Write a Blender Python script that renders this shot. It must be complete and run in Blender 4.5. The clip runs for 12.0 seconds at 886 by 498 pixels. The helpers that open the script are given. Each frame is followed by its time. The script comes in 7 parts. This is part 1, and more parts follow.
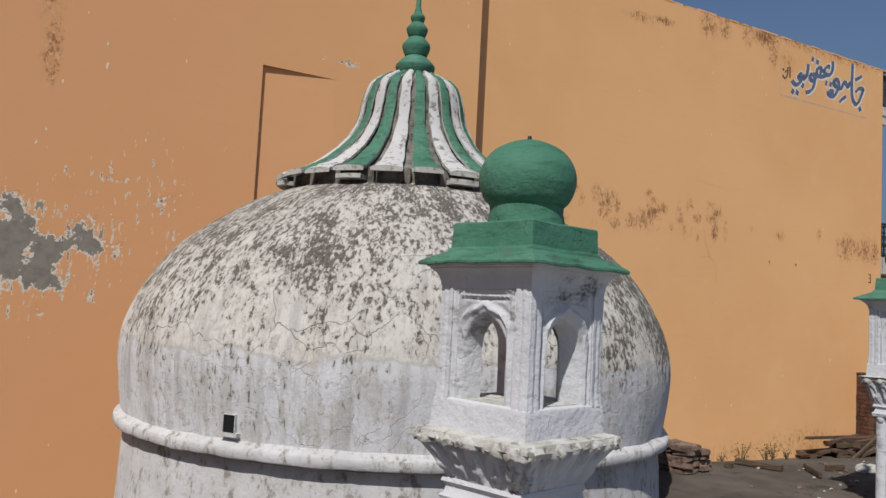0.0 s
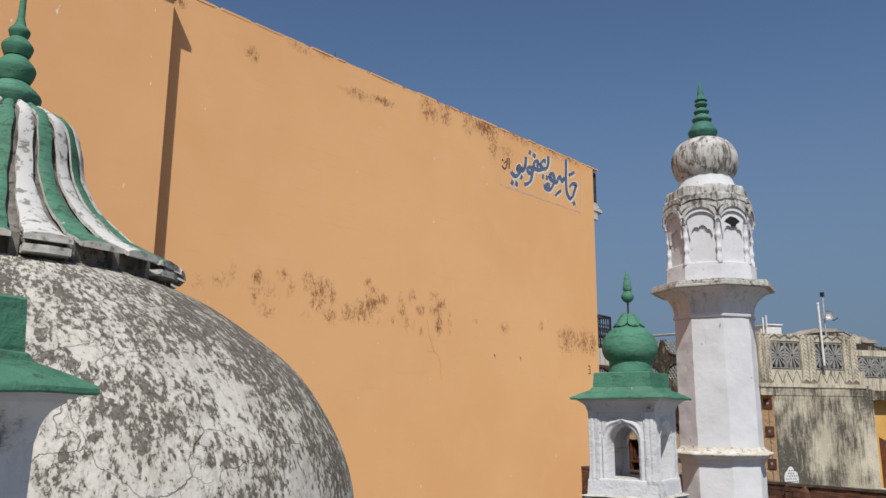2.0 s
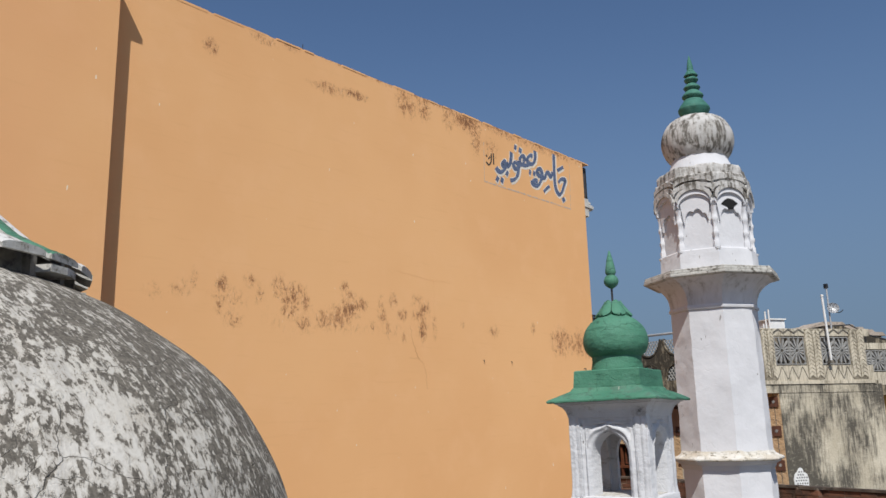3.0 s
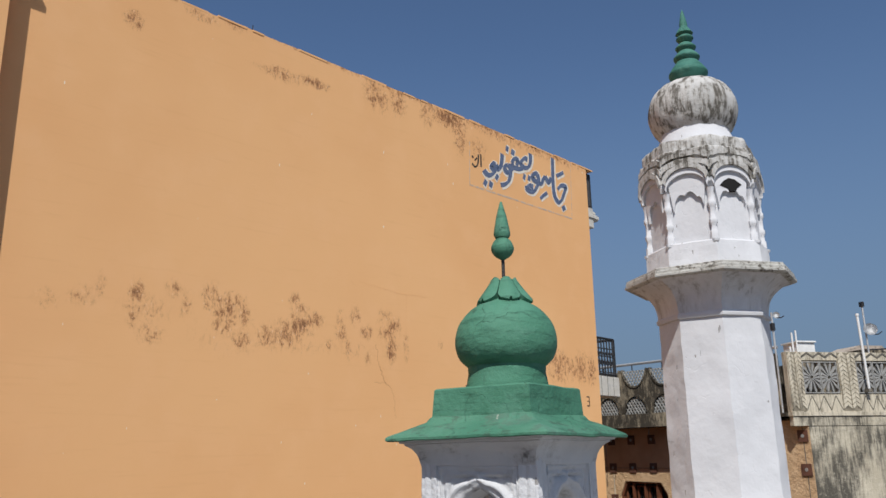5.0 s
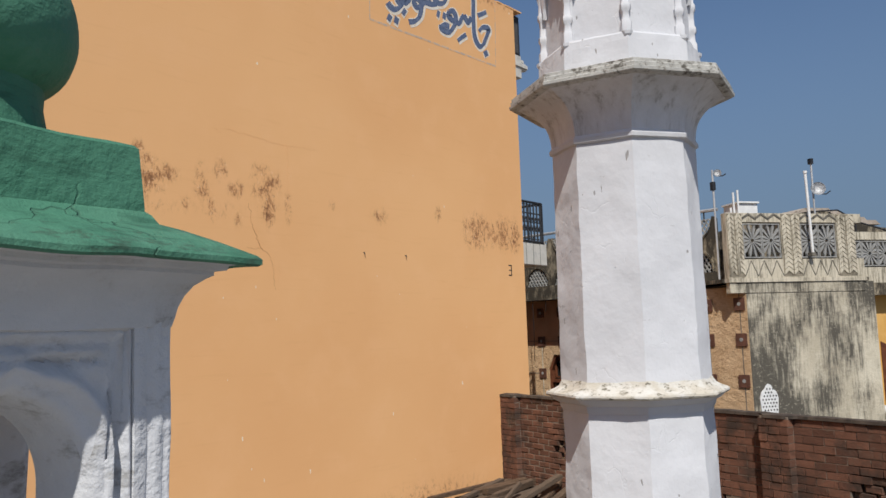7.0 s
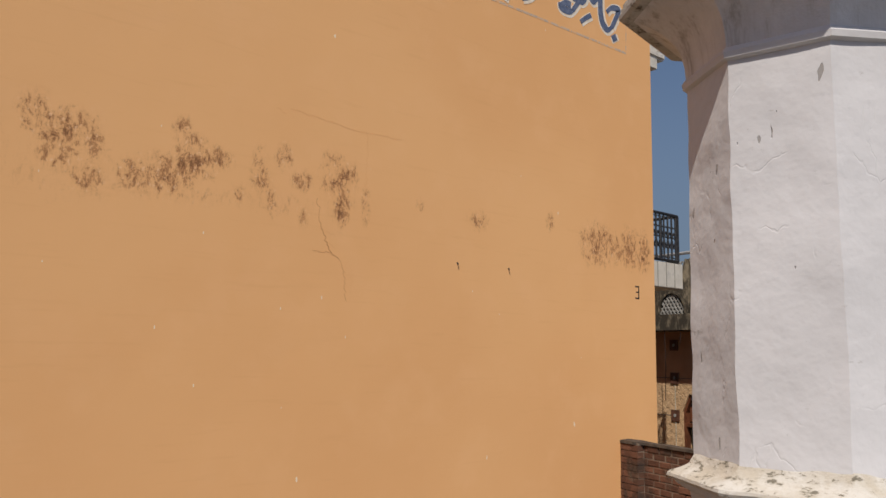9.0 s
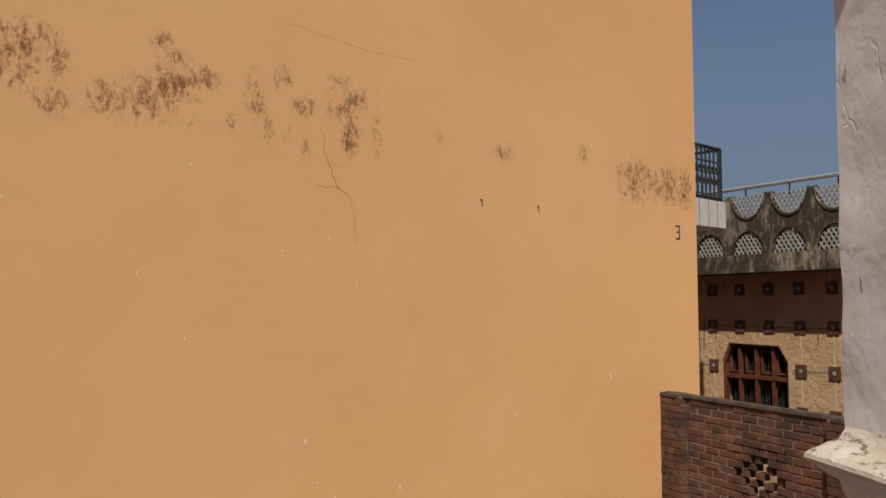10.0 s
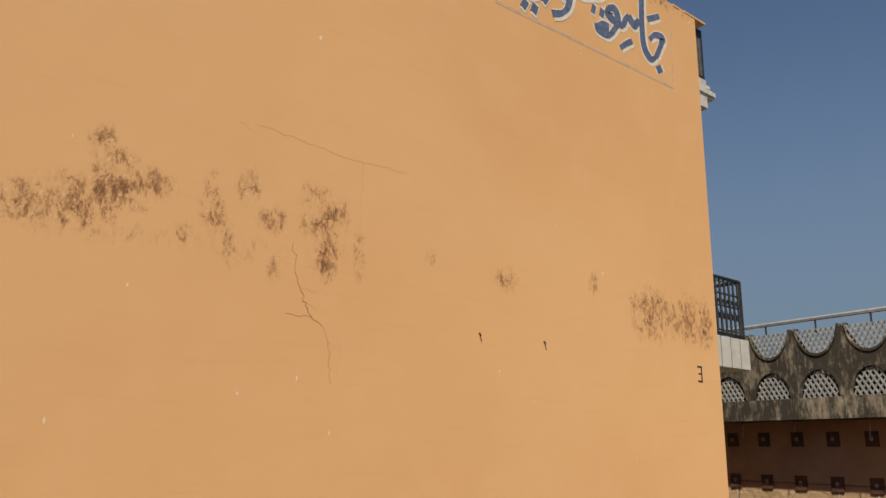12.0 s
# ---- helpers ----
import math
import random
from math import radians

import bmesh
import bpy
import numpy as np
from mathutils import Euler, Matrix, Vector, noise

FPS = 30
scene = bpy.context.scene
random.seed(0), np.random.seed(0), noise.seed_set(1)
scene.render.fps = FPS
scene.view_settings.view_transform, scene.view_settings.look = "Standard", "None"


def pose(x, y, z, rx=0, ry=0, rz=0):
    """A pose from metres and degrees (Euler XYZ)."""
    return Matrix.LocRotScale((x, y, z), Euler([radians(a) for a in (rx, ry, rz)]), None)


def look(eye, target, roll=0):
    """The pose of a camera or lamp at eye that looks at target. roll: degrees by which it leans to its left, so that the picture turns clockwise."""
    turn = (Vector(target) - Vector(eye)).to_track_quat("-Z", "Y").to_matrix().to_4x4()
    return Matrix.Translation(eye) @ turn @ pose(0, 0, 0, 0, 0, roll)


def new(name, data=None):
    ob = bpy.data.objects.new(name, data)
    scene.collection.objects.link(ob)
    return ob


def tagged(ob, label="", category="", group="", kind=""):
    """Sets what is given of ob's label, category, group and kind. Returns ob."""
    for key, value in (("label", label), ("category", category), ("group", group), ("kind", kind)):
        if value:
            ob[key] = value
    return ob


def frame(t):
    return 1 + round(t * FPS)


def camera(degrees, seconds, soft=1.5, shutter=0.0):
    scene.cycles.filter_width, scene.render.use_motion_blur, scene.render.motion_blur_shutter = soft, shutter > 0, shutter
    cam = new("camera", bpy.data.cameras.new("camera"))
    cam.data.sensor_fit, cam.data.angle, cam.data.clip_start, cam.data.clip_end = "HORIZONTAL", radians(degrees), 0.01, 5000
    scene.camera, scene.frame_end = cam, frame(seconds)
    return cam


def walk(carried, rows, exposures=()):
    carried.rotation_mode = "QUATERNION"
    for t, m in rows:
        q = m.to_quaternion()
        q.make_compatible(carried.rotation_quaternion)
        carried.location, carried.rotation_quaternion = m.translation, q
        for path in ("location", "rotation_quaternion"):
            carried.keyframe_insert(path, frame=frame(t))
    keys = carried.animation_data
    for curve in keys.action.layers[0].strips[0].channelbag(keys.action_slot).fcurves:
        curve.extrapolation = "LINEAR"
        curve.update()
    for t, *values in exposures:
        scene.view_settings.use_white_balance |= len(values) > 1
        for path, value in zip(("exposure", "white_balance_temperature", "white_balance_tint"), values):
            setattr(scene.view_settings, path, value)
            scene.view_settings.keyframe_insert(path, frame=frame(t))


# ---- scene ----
cam = camera(57.6, 12.0)
PATH = [
    (0, (-0.138, 0.502, 1.669), (0.915, 2.195, 1.819), 3.0),
    (0.5, (0.18, 0.7, 1.691), (1.333, 2.325, 1.863), 3.0),
    (1, (0.543, 0.887, 1.679), (1.922, 2.323, 1.869), 3.8),
    (1.5, (0.915, 1.125, 1.753), (2.397, 2.439, 2.035), 1.0),
    (2, (1.307, 1.315, 1.799), (2.797, 2.585, 2.206), 0.4),
    (2.5, (1.65, 1.5, 1.824), (3.149, 2.75, 2.259), -1.0),
    (3, (2.048, 1.612, 1.805), (3.538, 2.875, 2.235), -1.5),
    (3.2, (2.218, 1.638, 1.802), (3.707, 2.895, 2.245), -1.6),
    (4.8, (3.625, 1.96, 1.849), (5.064, 3.264, 2.33), -1.3),
    (5, (3.81, 2.042, 1.855), (5.238, 3.35, 2.356), -1.0),
    (5.5, (4.261, 2.166, 1.846), (5.677, 3.488, 2.346), -1.6),
    (6, (4.719, 2.303, 1.814), (6.162, 3.647, 2.148), -1.9),
    (6.5, (5.152, 2.415, 1.791), (6.718, 3.645, 1.985), -2.2),
    (7, (5.594, 2.59, 1.811), (7.129, 3.856, 2.018), -1.9),
    (7.5, (5.998, 2.808, 1.826), (7.466, 4.147, 2.051), -1.0),
    (7.7, (6.152, 2.887, 1.84), (7.538, 4.307, 2.092), -0.6),
    (9.3, (7.316, 3.716, 1.823), (8.602, 5.226, 2.079), 0.6),
    (9.5, (7.433, 3.872, 1.779), (8.715, 5.397, 1.961), 0.4),
    (10, (7.706, 4.227, 1.791), (8.979, 5.762, 1.945), 0.2),
    (10.5, (7.975, 4.572, 1.815), (9.233, 6.119, 1.968), -0.3),
    (11, (8.174, 4.893, 1.788), (9.461, 6.416, 1.951), 0.0),
    (11.5, (8.306, 5.085, 1.797), (9.597, 6.6, 1.997), -0.1),
    (12, (8.405, 5.119, 1.907), (9.662, 6.595, 2.398), 0.7),
]
walk(cam, [(t, look(eye, target, roll)) for t, eye, target, roll in PATH],
     exposures=[(0.0, 0.16, 6280, 11), (1.0, 0.14, 6300, 11), (1.6, 0.30, 6400, 10), (2.5, 0.49, 6250, 10), (5.0, 0.48, 6200, 10), (6.0, 0.41, 6250, 10),
                (7.0, 0.44, 6300, 10), (7.7, 0.41, 6450, 11), (9.4, 0.20, 6950, 14), (10.5, 0.18, 7200, 13), (11.2, 0.22, 7300, 11), (12.0, 0.40, 7150, 10)])

# ---- world and sun ----
SUN = Vector((-0.60, -0.49, 0.96)).normalized()      # towards the sun
world = bpy.data.worlds.new("sky")
scene.world = world
world.use_nodes = True
wn = world.node_tree
sky = wn.nodes.new("ShaderNodeTexSky")
sky.sky_type = 'NISHITA'
sky.sun_disc = False
sky.sun_elevation = math.asin(SUN.z)
sky.sun_rotation = math.atan2(SUN.x, SUN.y)
sky.altitude = 200
sky.air_density = 1.0
sky.dust_density = 0.9
sky.ozone_density = 4.5
wn.nodes["Background"].inputs["Strength"].default_value = 0.063
# town haze: an even grey-blue band all round the horizon
where = wn.nodes.new("ShaderNodeSeparateXYZ")
wn.links.new(wn.nodes.new("ShaderNodeTexCoord").outputs["Generated"], where.inputs[0])
band = wn.nodes.new("ShaderNodeMapRange")
band.interpolation_type = 'SMOOTHSTEP'
band.inputs["From Min"].default_value = 0.0
band.inputs["From Max"].default_value = 0.50
band.inputs["To Min"].default_value = 0.92
band.inputs["To Max"].default_value = 0.0
wn.links.new(where.outputs["Z"], band.inputs["Value"])
haze = wn.nodes.new("ShaderNodeMix")
haze.data_type = 'RGBA'
haze.inputs["B"].default_value = (1.62, 2.32, 3.30, 1)
wn.links.new(band.outputs["Result"], haze.inputs["Factor"])
wn.links.new(sky.outputs["Color"], haze.inputs["A"])
wn.links.new(haze.outputs["Result"], wn.nodes["Background"].inputs["Color"])
lamp = bpy.data.lights.new("sun", 'SUN')
lamp.energy = 3.4
lamp.angle = radians(0.6)
lamp.color = (1.0, 0.95, 0.87)
sun = new("sun", lamp)
sun.matrix_world = look(SUN * 60, (0, 0, 0))


# ---- material helpers ----
class Nodes:
    """A small writer for node materials."""

    def __init__(self, name, rough=0.85, spec=0.3, metal=0.0):
        self.mat = bpy.data.materials.new(name)
        self.mat.use_nodes = True
        self.tree = self.mat.node_tree
        self.bsdf = self.tree.nodes["Principled BSDF"]
        self.bsdf.inputs["Roughness"].default_value = rough
        self.bsdf.inputs["Specular IOR Level"].default_value = spec
        self.bsdf.inputs["Metallic"].default_value = metal
        self.bsdf.inputs["Diffuse Roughness"].default_value = 0.25 if rough > 0.8 else 0.0
        self.coord = self.tree.nodes.new("ShaderNodeTexCoord").outputs["Object"]

    def put(self, kind, links=(), **values):
        node = self.tree.nodes.new(kind)
        for key, value in links:
            self.plug(node.inputs[key], value)
        return node

    def plug(self, socket, value):
        if isinstance(value, bpy.types.NodeSocket):
            self.tree.links.new(value, socket)
        else:
            socket.default_value = value

    def world(self):
        return self.tree.nodes.new("ShaderNodeNewGeometry").outputs["Position"]

    def scaled(self, factors, vector=None):
        n = self.tree.nodes.new("ShaderNodeMapping")
        self.plug(n.inputs["Vector"], vector or self.coord)
        n.inputs["Scale"].default_value = factors
        return n.outputs["Vector"]

    def noise(self, scale, detail=4.0, rough=0.55, vector=None, distort=0.0):
        n = self.tree.nodes.new("ShaderNodeTexNoise")
        self.plug(n.inputs["Vector"], vector or self.coord)
        n.inputs["Scale"].default_value = scale
        n.inputs["Detail"].default_value = detail
        n.inputs["Roughness"].default_value = rough
        n.inputs["Distortion"].default_value = distort
        return n.outputs["Fac"]

    def cracks(self, scale, vector=None):
        n = self.tree.nodes.new("ShaderNodeTexVoronoi")
        n.feature = 'DISTANCE_TO_EDGE'
        self.plug(n.inputs["Vector"], vector or self.coord)
        n.inputs["Scale"].default_value = scale
        return n.outputs["Distance"]

    def step(self, value, low, high):
        n = self.tree.nodes.new("ShaderNodeMapRange")
        n.interpolation_type = 'SMOOTHSTEP'
        self.plug(n.inputs["Value"], value)
        n.inputs["From Min"].default_value = low
        n.inputs["From Max"].default_value = high
        return n.outputs["Result"]

    def sum(self, op, a, b):
        n = self.tree.nodes.new("ShaderNodeMath")
        n.operation = op
        self.plug(n.inputs[0], a)
        self.plug(n.inputs[1], b)
        return n.outputs[0]

    def mix(self, fac, a, b):
        n = self.tree.nodes.new("ShaderNodeMix")
        n.data_type = 'RGBA'
        self.plug(n.inputs["Factor"], fac)
        self.plug(n.inputs["A"], a if isinstance(a, bpy.types.NodeSocket) else (*a, 1))
        self.plug(n.inputs["B"], b if isinstance(b, bpy.types.NodeSocket) else (*b, 1))
        return n.outputs["Result"]

    def attribute(self, name):
        n = self.tree.nodes.new("ShaderNodeAttribute")
        n.attribute_name = name
        return n.outputs["Fac"]

    def chance(self):
        return self.tree.nodes.new("ShaderNodeObjectInfo").outputs["Random"]

    def islands(self):
        return self.tree.nodes.new("ShaderNodeNewGeometry").outputs["Random Per Island"]

    def colour(self, value):
        self.plug(self.bsdf.inputs["Base Color"], value if isinstance(value, bpy.types.NodeSocket) else (*value, 1))
        return self

    def bump(self, height, strength=0.4, distance=0.01):
        n = self.tree.nodes.new("ShaderNodeBump")
        n.inputs["Strength"].default_value = strength
        n.inputs["Distance"].default_value = distance
        self.plug(n.inputs["Height"], height)
        self.tree.links.new(n.outputs["Normal"], self.bsdf.inputs["Normal"])
        return self


def orange_paint():
    """Sun-baked orange wall paint with mould marks and flaked patches where the mesh says so."""
    m = Nodes("orange_paint", 0.9, 0.15)
    p = m.world()
    broad = m.noise(0.35, 3, 0.5, p)
    cloud = m.noise(1.7, 5, 0.6, p)
    col = m.mix(m.step(broad, 0.3, 0.7), (0.795, 0.446, 0.200), (0.835, 0.488, 0.226))
    col = m.mix(m.sum('MULTIPLY', m.step(cloud, 0.45, 0.75), 0.35), col, (0.86, 0.515, 0.258))
    axes = m.tree.nodes.new("ShaderNodeSeparateXYZ")
    m.plug(axes.inputs[0], p)
    # redder and a little darker towards the west end
    west_mix = m.sum('ADD', axes.outputs["X"], m.sum('MULTIPLY', m.sum('SUBTRACT', m.noise(0.5, 3, 0.5, p), 0.5), 5.0))
    col = m.mix(m.sum('MULTIPLY', m.sum('SUBTRACT', 1.0, m.step(west_mix, 1.0, 7.5)), 0.8), col, (0.765, 0.393, 0.190))
    courses = m.noise(6.0, 3, 0.6, m.scaled((0.25, 1, 3.2), p))
    col = m.mix(m.sum('MULTIPLY', m.step(courses, 0.55, 0.8), 0.14), col, (0.66, 0.35, 0.145))
    # pale flecks where paint has chipped
    chips = m.noise(11, 2, 0.4, m.scaled((1.5, 1, 0.55), p))
    col = m.mix(m.step(chips, 0.772, 0.780), col, (0.86, 0.74, 0.56))
    # mould: small upright smudges, thick where the wall stays damp
    streak = m.noise(9.0, 9, 0.70, m.scaled((1.3, 1, 0.85), p), 0.7)
    fine = m.noise(34, 5, 0.75, m.scaled((1.5, 1, 0.7), p))
    amount = m.attribute("stain")
    field = m.sum('ADD', m.sum('ADD', m.sum('MULTIPLY', streak, 1.25), m.sum('MULTIPLY', fine, 0.75)), m.sum('MULTIPLY', amount, 0.22))
    damp = m.step(amount, 0.04, 0.45)
    halo = m.sum('MULTIPLY', m.sum('MULTIPLY', m.step(field, 0.92, 1.22), damp), 0.40)
    col = m.mix(halo, col, (0.50, 0.255, 0.115))
    col = m.mix(m.sum('MULTIPLY', m.sum('MULTIPLY', m.step(field, 1.145, 1.185), damp), 0.62), col, (0.375, 0.175, 0.078))
    col = m.mix(m.sum('MULTIPLY', m.sum('MULTIPLY', m.step(field, 1.25, 1.30), damp), 0.75), col, (0.19, 0.088, 0.044))
    col = m.mix(m.sum('MULTIPLY', m.sum('MULTIPLY', m.step(m.noise(21, 5, 0.65, m.scaled((1.2, 1, 0.8), p)), 0.60, 0.63), damp), 0.6), col, (0.88, 0.58, 0.34))
    # flaked plaster
    peel = m.attribute("peel")
    flake = m.sum('ADD', m.sum('ADD', m.sum('MULTIPLY', m.noise(3.0, 7, 0.62, p), 0.78), m.sum('MULTIPLY', m.noise(12, 6, 0.7, m.scaled((1.2, 1, 0.85), p)), 0.26)), m.sum('MULTIPLY', peel, 0.38))
    # thin upright flakes scattered round the bare patch
    sliver = m.sum('ADD', m.noise(9.0, 5, 0.6, m.scaled((1.9, 1, 0.55), p)), m.sum('MULTIPLY', peel, 0.20))
    col = m.mix(m.sum('MULTIPLY', m.step(sliver, 0.722, 0.734), m.step(peel, 0.25, 0.45)), col, (0.80, 0.69, 0.52))
    col = m.mix(m.sum('MULTIPLY', m.step(sliver, 0.765, 0.775), m.step(peel, 0.25, 0.45)), col, (0.33, 0.29, 0.235))
    col = m.mix(m.step(flake, 0.846, 0.853), col, (0.80, 0.74, 0.63))
    grey = m.mix(m.step(m.noise(9, 4, 0.6, p), 0.4, 0.7), (0.30, 0.27, 0.225), (0.23, 0.205, 0.175))
    col = m.mix(m.step(flake, 0.868, 0.88), col, grey)
    height = m.sum('ADD', m.sum('MULTIPLY', m.noise(55, 4, 0.6, p), 0.10), m.sum('MULTIPLY', m.noise(3.0, 5, 0.55, p), 0.7))
    height = m.sum('SUBTRACT', height, m.sum('MULTIPLY', m.step(flake, 0.82, 0.84), 0.6))
    return m.colour(col).bump(height, 0.35, 0.012).mat


def whitewash(name, soot=0.5, tint=(0.80, 0.79, 0.775), lump=7.0, depth=0.014, fine=0.2, smudge=0.0):
    """Lime wash over lumpy plaster. soot: how much black growth lies on it."""
    m = Nodes(name, 0.92, 0.1)
    p = m.world()
    col = m.mix(m.step(m.noise(1.8, 5, 0.6, p), 0.35, 0.7), tint, tuple(c * 0.90 for c in tint))
    drip = m.noise(7, 5, 0.65, m.scaled((1, 1, 0.16), p))
    col = m.mix(m.sum('MULTIPLY', m.step(drip, 0.55, 0.8), 0.22), col, tuple(c * 0.70 for c in tint))
    spot = m.noise(13, 6, 0.7, p)
    col = m.mix(m.sum('MULTIPLY', m.step(spot, 0.80 - 0.22 * soot, 0.86 - 0.2 * soot), 0.8), col, (0.14, 0.125, 0.10))
    smear = m.sum('ADD', m.sum('MULTIPLY', m.noise(3.4, 4, 0.6, p), 0.7), m.sum('MULTIPLY', m.noise(16, 6, 0.72, m.scaled((0.6, 0.6, 1.5), p)), 0.6))
    col = m.mix(m.sum('MULTIPLY', m.step(smear, 0.80 - 0.06 * smudge, 0.92 - 0.06 * smudge), 0.75), col, (0.20, 0.185, 0.16))
    pale = m.noise(26, 5, 0.7, p)
    col = m.mix(m.sum('MULTIPLY', m.step(pale, 0.60, 0.70), 0.30), col, tuple(c * 0.78 for c in tint))
    nick = m.step(m.noise(12, 2, 0.4, m.scaled((1.9, 1.9, 0.8), p)), 0.735, 0.745)
    col = m.mix(m.sum('MULTIPLY', nick, 0.7), col, (0.24, 0.22, 0.20))
    rough = m.sum('ADD', m.sum('MULTIPLY', m.noise(38, 4, 0.6, p), fine), m.noise(lump, 4 if fine < 0.1 else 6, 0.5, p))
    # short creases and brush folds in the lime coats
    crease = m.cracks(4.5, warped(m, m.scaled((1, 1, 0.6), p), 3.5, 0.45))
    crease = m.sum('MULTIPLY', m.sum('SUBTRACT', 1.0, m.step(crease, 0.004, 0.022)), m.step(m.noise(5.0, 3, 0.5, p), 0.52, 0.60))
    rough = m.sum('SUBTRACT', rough, m.sum('MULTIPLY', crease, 0.055))
    rough = m.sum('SUBTRACT', rough, m.sum('MULTIPLY', nick, 0.35))
    return m.colour(col).bump(rough, 0.6, depth).mat


def meridian(m, round_scale, along):
    """Coordinates that run round the dome and down its flank, from the part's own place."""
    sep = m.tree.nodes.new("ShaderNodeSeparateXYZ")
    m.plug(sep.inputs[0], m.coord)
    x, y, z = sep.outputs
    r = m.sum('SQRT', m.sum('ADD', m.sum('MULTIPLY', x, x), m.sum('MULTIPLY', y, y)), 0.0)
    r = m.sum('MAXIMUM', r, 0.05)
    comb = m.tree.nodes.new("ShaderNodeCombineXYZ")
    m.plug(comb.inputs[0], m.sum('MULTIPLY', m.sum('DIVIDE', x, r), round_scale))
    m.plug(comb.inputs[1], m.sum('MULTIPLY', m.sum('DIVIDE', y, r), round_scale))
    m.plug(comb.inputs[2], m.sum('MULTIPLY', m.sum('SUBTRACT', z, r), along))
    return comb.outputs[0]


def warped(m, p, scale, amount):
    """Coordinates p pushed about by a noise."""
    n = m.tree.nodes.new("ShaderNodeTexNoise")
    m.plug(n.inputs["Vector"], p)
    n.inputs["Scale"].default_value = scale
    n.inputs["Detail"].default_value = 5
    s = m.tree.nodes.new("ShaderNodeVectorMath")
    s.operation = 'SCALE'
    m.plug(s.inputs[0], n.outputs["Color"])
    s.inputs["Scale"].default_value = amount
    w = m.tree.nodes.new("ShaderNodeVectorMath")
    w.operation = 'ADD'
    m.plug(w.inputs[0], p)
    m.plug(w.inputs[1], s.outputs[0])
    return w.outputs[0]


def dome_plaster():
    """Cracked, flaking lime plaster; black growth thick on the upper dome, running down in streaks."""
    m = Nodes("dome_plaster", 0.95, 0.08)
    p = m.world()
    run = meridian(m, 2.0, 0.44)
    long_run = meridian(m, 1.9, 0.16)
    grow = m.attribute("lichen")
    sep = m.tree.nodes.new("ShaderNodeSeparateXYZ")
    m.plug(sep.inputs[0], p)
    # old warm lime above, a fresher blue-white coat brushed on up to an uneven line
    old = m.mix(m.step(m.noise(2.2, 6, 0.66, p), 0.35, 0.7), (0.66, 0.635, 0.585), (0.58, 0.555, 0.50))
    old = m.mix(m.sum('MULTIPLY', m.step(grow, 0.15, 0.65), 0.7), old, (0.42, 0.40, 0.355))
    new_coat = m.mix(m.step(m.noise(1.3, 5, 0.6, p), 0.35, 0.7), (0.60, 0.60, 0.605), (0.68, 0.685, 0.695))
    line_up = m.sum('ADD', sep.outputs["Z"], m.sum('MULTIPLY', m.sum('SUBTRACT', m.noise(2.6, 6, 0.62, p), 0.5), 0.32))
    brushed = m.noise(11, 6, 0.7, long_run)
    new_coat = m.mix(m.sum('MULTIPLY', m.step(brushed, 0.48, 0.66), 0.55), new_coat, (0.43, 0.42, 0.40))
    white = m.mix(m.step(line_up, 1.34, 1.375), new_coat, old)
    edge = m.sum('MULTIPLY', m.step(line_up, 1.335, 1.36), m.sum('SUBTRACT', 1.0, m.step(line_up, 1.36, 1.385)))
    white = m.mix(m.sum('MULTIPLY', edge, 0.35), white, (0.34, 0.31, 0.27))
    white = m.mix(m.sum('MULTIPLY', m.step(m.noise(3.1, 7, 0.70, p), 0.50, 0.68), 0.45), white, (0.42, 0.37, 0.30))
    white = m.mix(m.sum('MULTIPLY', m.step(m.noise(6.0, 7, 0.72, long_run), 0.50, 0.64), 0.55), white, (0.36, 0.345, 0.325))
    # growth
    big = m.noise(2.1, 4, 0.60, p)
    mid = m.noise(5.0, 7, 0.65, run, 0.35)
    tiny = m.noise(31, 9, 0.70, run, 0.30)
    grain = m.noise(60, 4, 0.7, p)
    field = m.sum('ADD', m.sum('MULTIPLY', mid, 0.40), m.sum('MULTIPLY', tiny, 0.80))
    field = m.sum('ADD', field, m.sum('ADD', m.sum('MULTIPLY', big, 0.28), 0.06))
    field = m.sum('ADD', field, m.sum('MULTIPLY', grow, 0.30))
    soft = m.sum('ADD', field, m.sum('MULTIPLY', m.sum('SUBTRACT', grain, 0.5), 0.10))
    col = m.mix(m.sum('MULTIPLY', m.step(soft, 0.81, 0.94), 0.55), white, (0.335, 0.30, 0.245))
    black = m.mix(m.step(m.noise(46, 4, 0.7, p), 0.35, 0.65), (0.046, 0.040, 0.033), (0.145, 0.13, 0.108))
    col = m.mix(m.sum('MULTIPLY', m.step(soft, 0.905, 0.945), 0.88), col, black)
    # pale flakes of lime lying on the growth
    flake = m.noise(21, 6, 0.66, run)
    col = m.mix(m.sum('MULTIPLY', m.step(flake, 0.585, 0.61), 0.75), col, (0.52, 0.495, 0.44))
    # flake outlines and longer cracks
    chip = m.cracks(9.0, warped(m, p, 5.0, 0.30))
    rim = m.sum('MULTIPLY', m.sum('SUBTRACT', 1.0, m.step(chip, 0.010, 0.035)), m.step(m.noise(2.6, 4, 0.6, p), 0.52, 0.66))
    col = m.mix(m.sum('MULTIPLY', rim, 0.30), col, (0.20, 0.18, 0.15))
    line = m.cracks(2.3, warped(m, p, 3.2, 0.34))
    some = m.sum('MULTIPLY', m.step(m.noise(1.3, 3, 0.5, p), 0.36, 0.50), m.sum('ADD', m.sum('MULTIPLY', m.step(line_up, 1.30, 1.55), 0.75), 0.25))
    split = m.sum('MULTIPLY', m.sum('SUBTRACT', 1.0, m.step(line, 0.002, 0.009)), some)
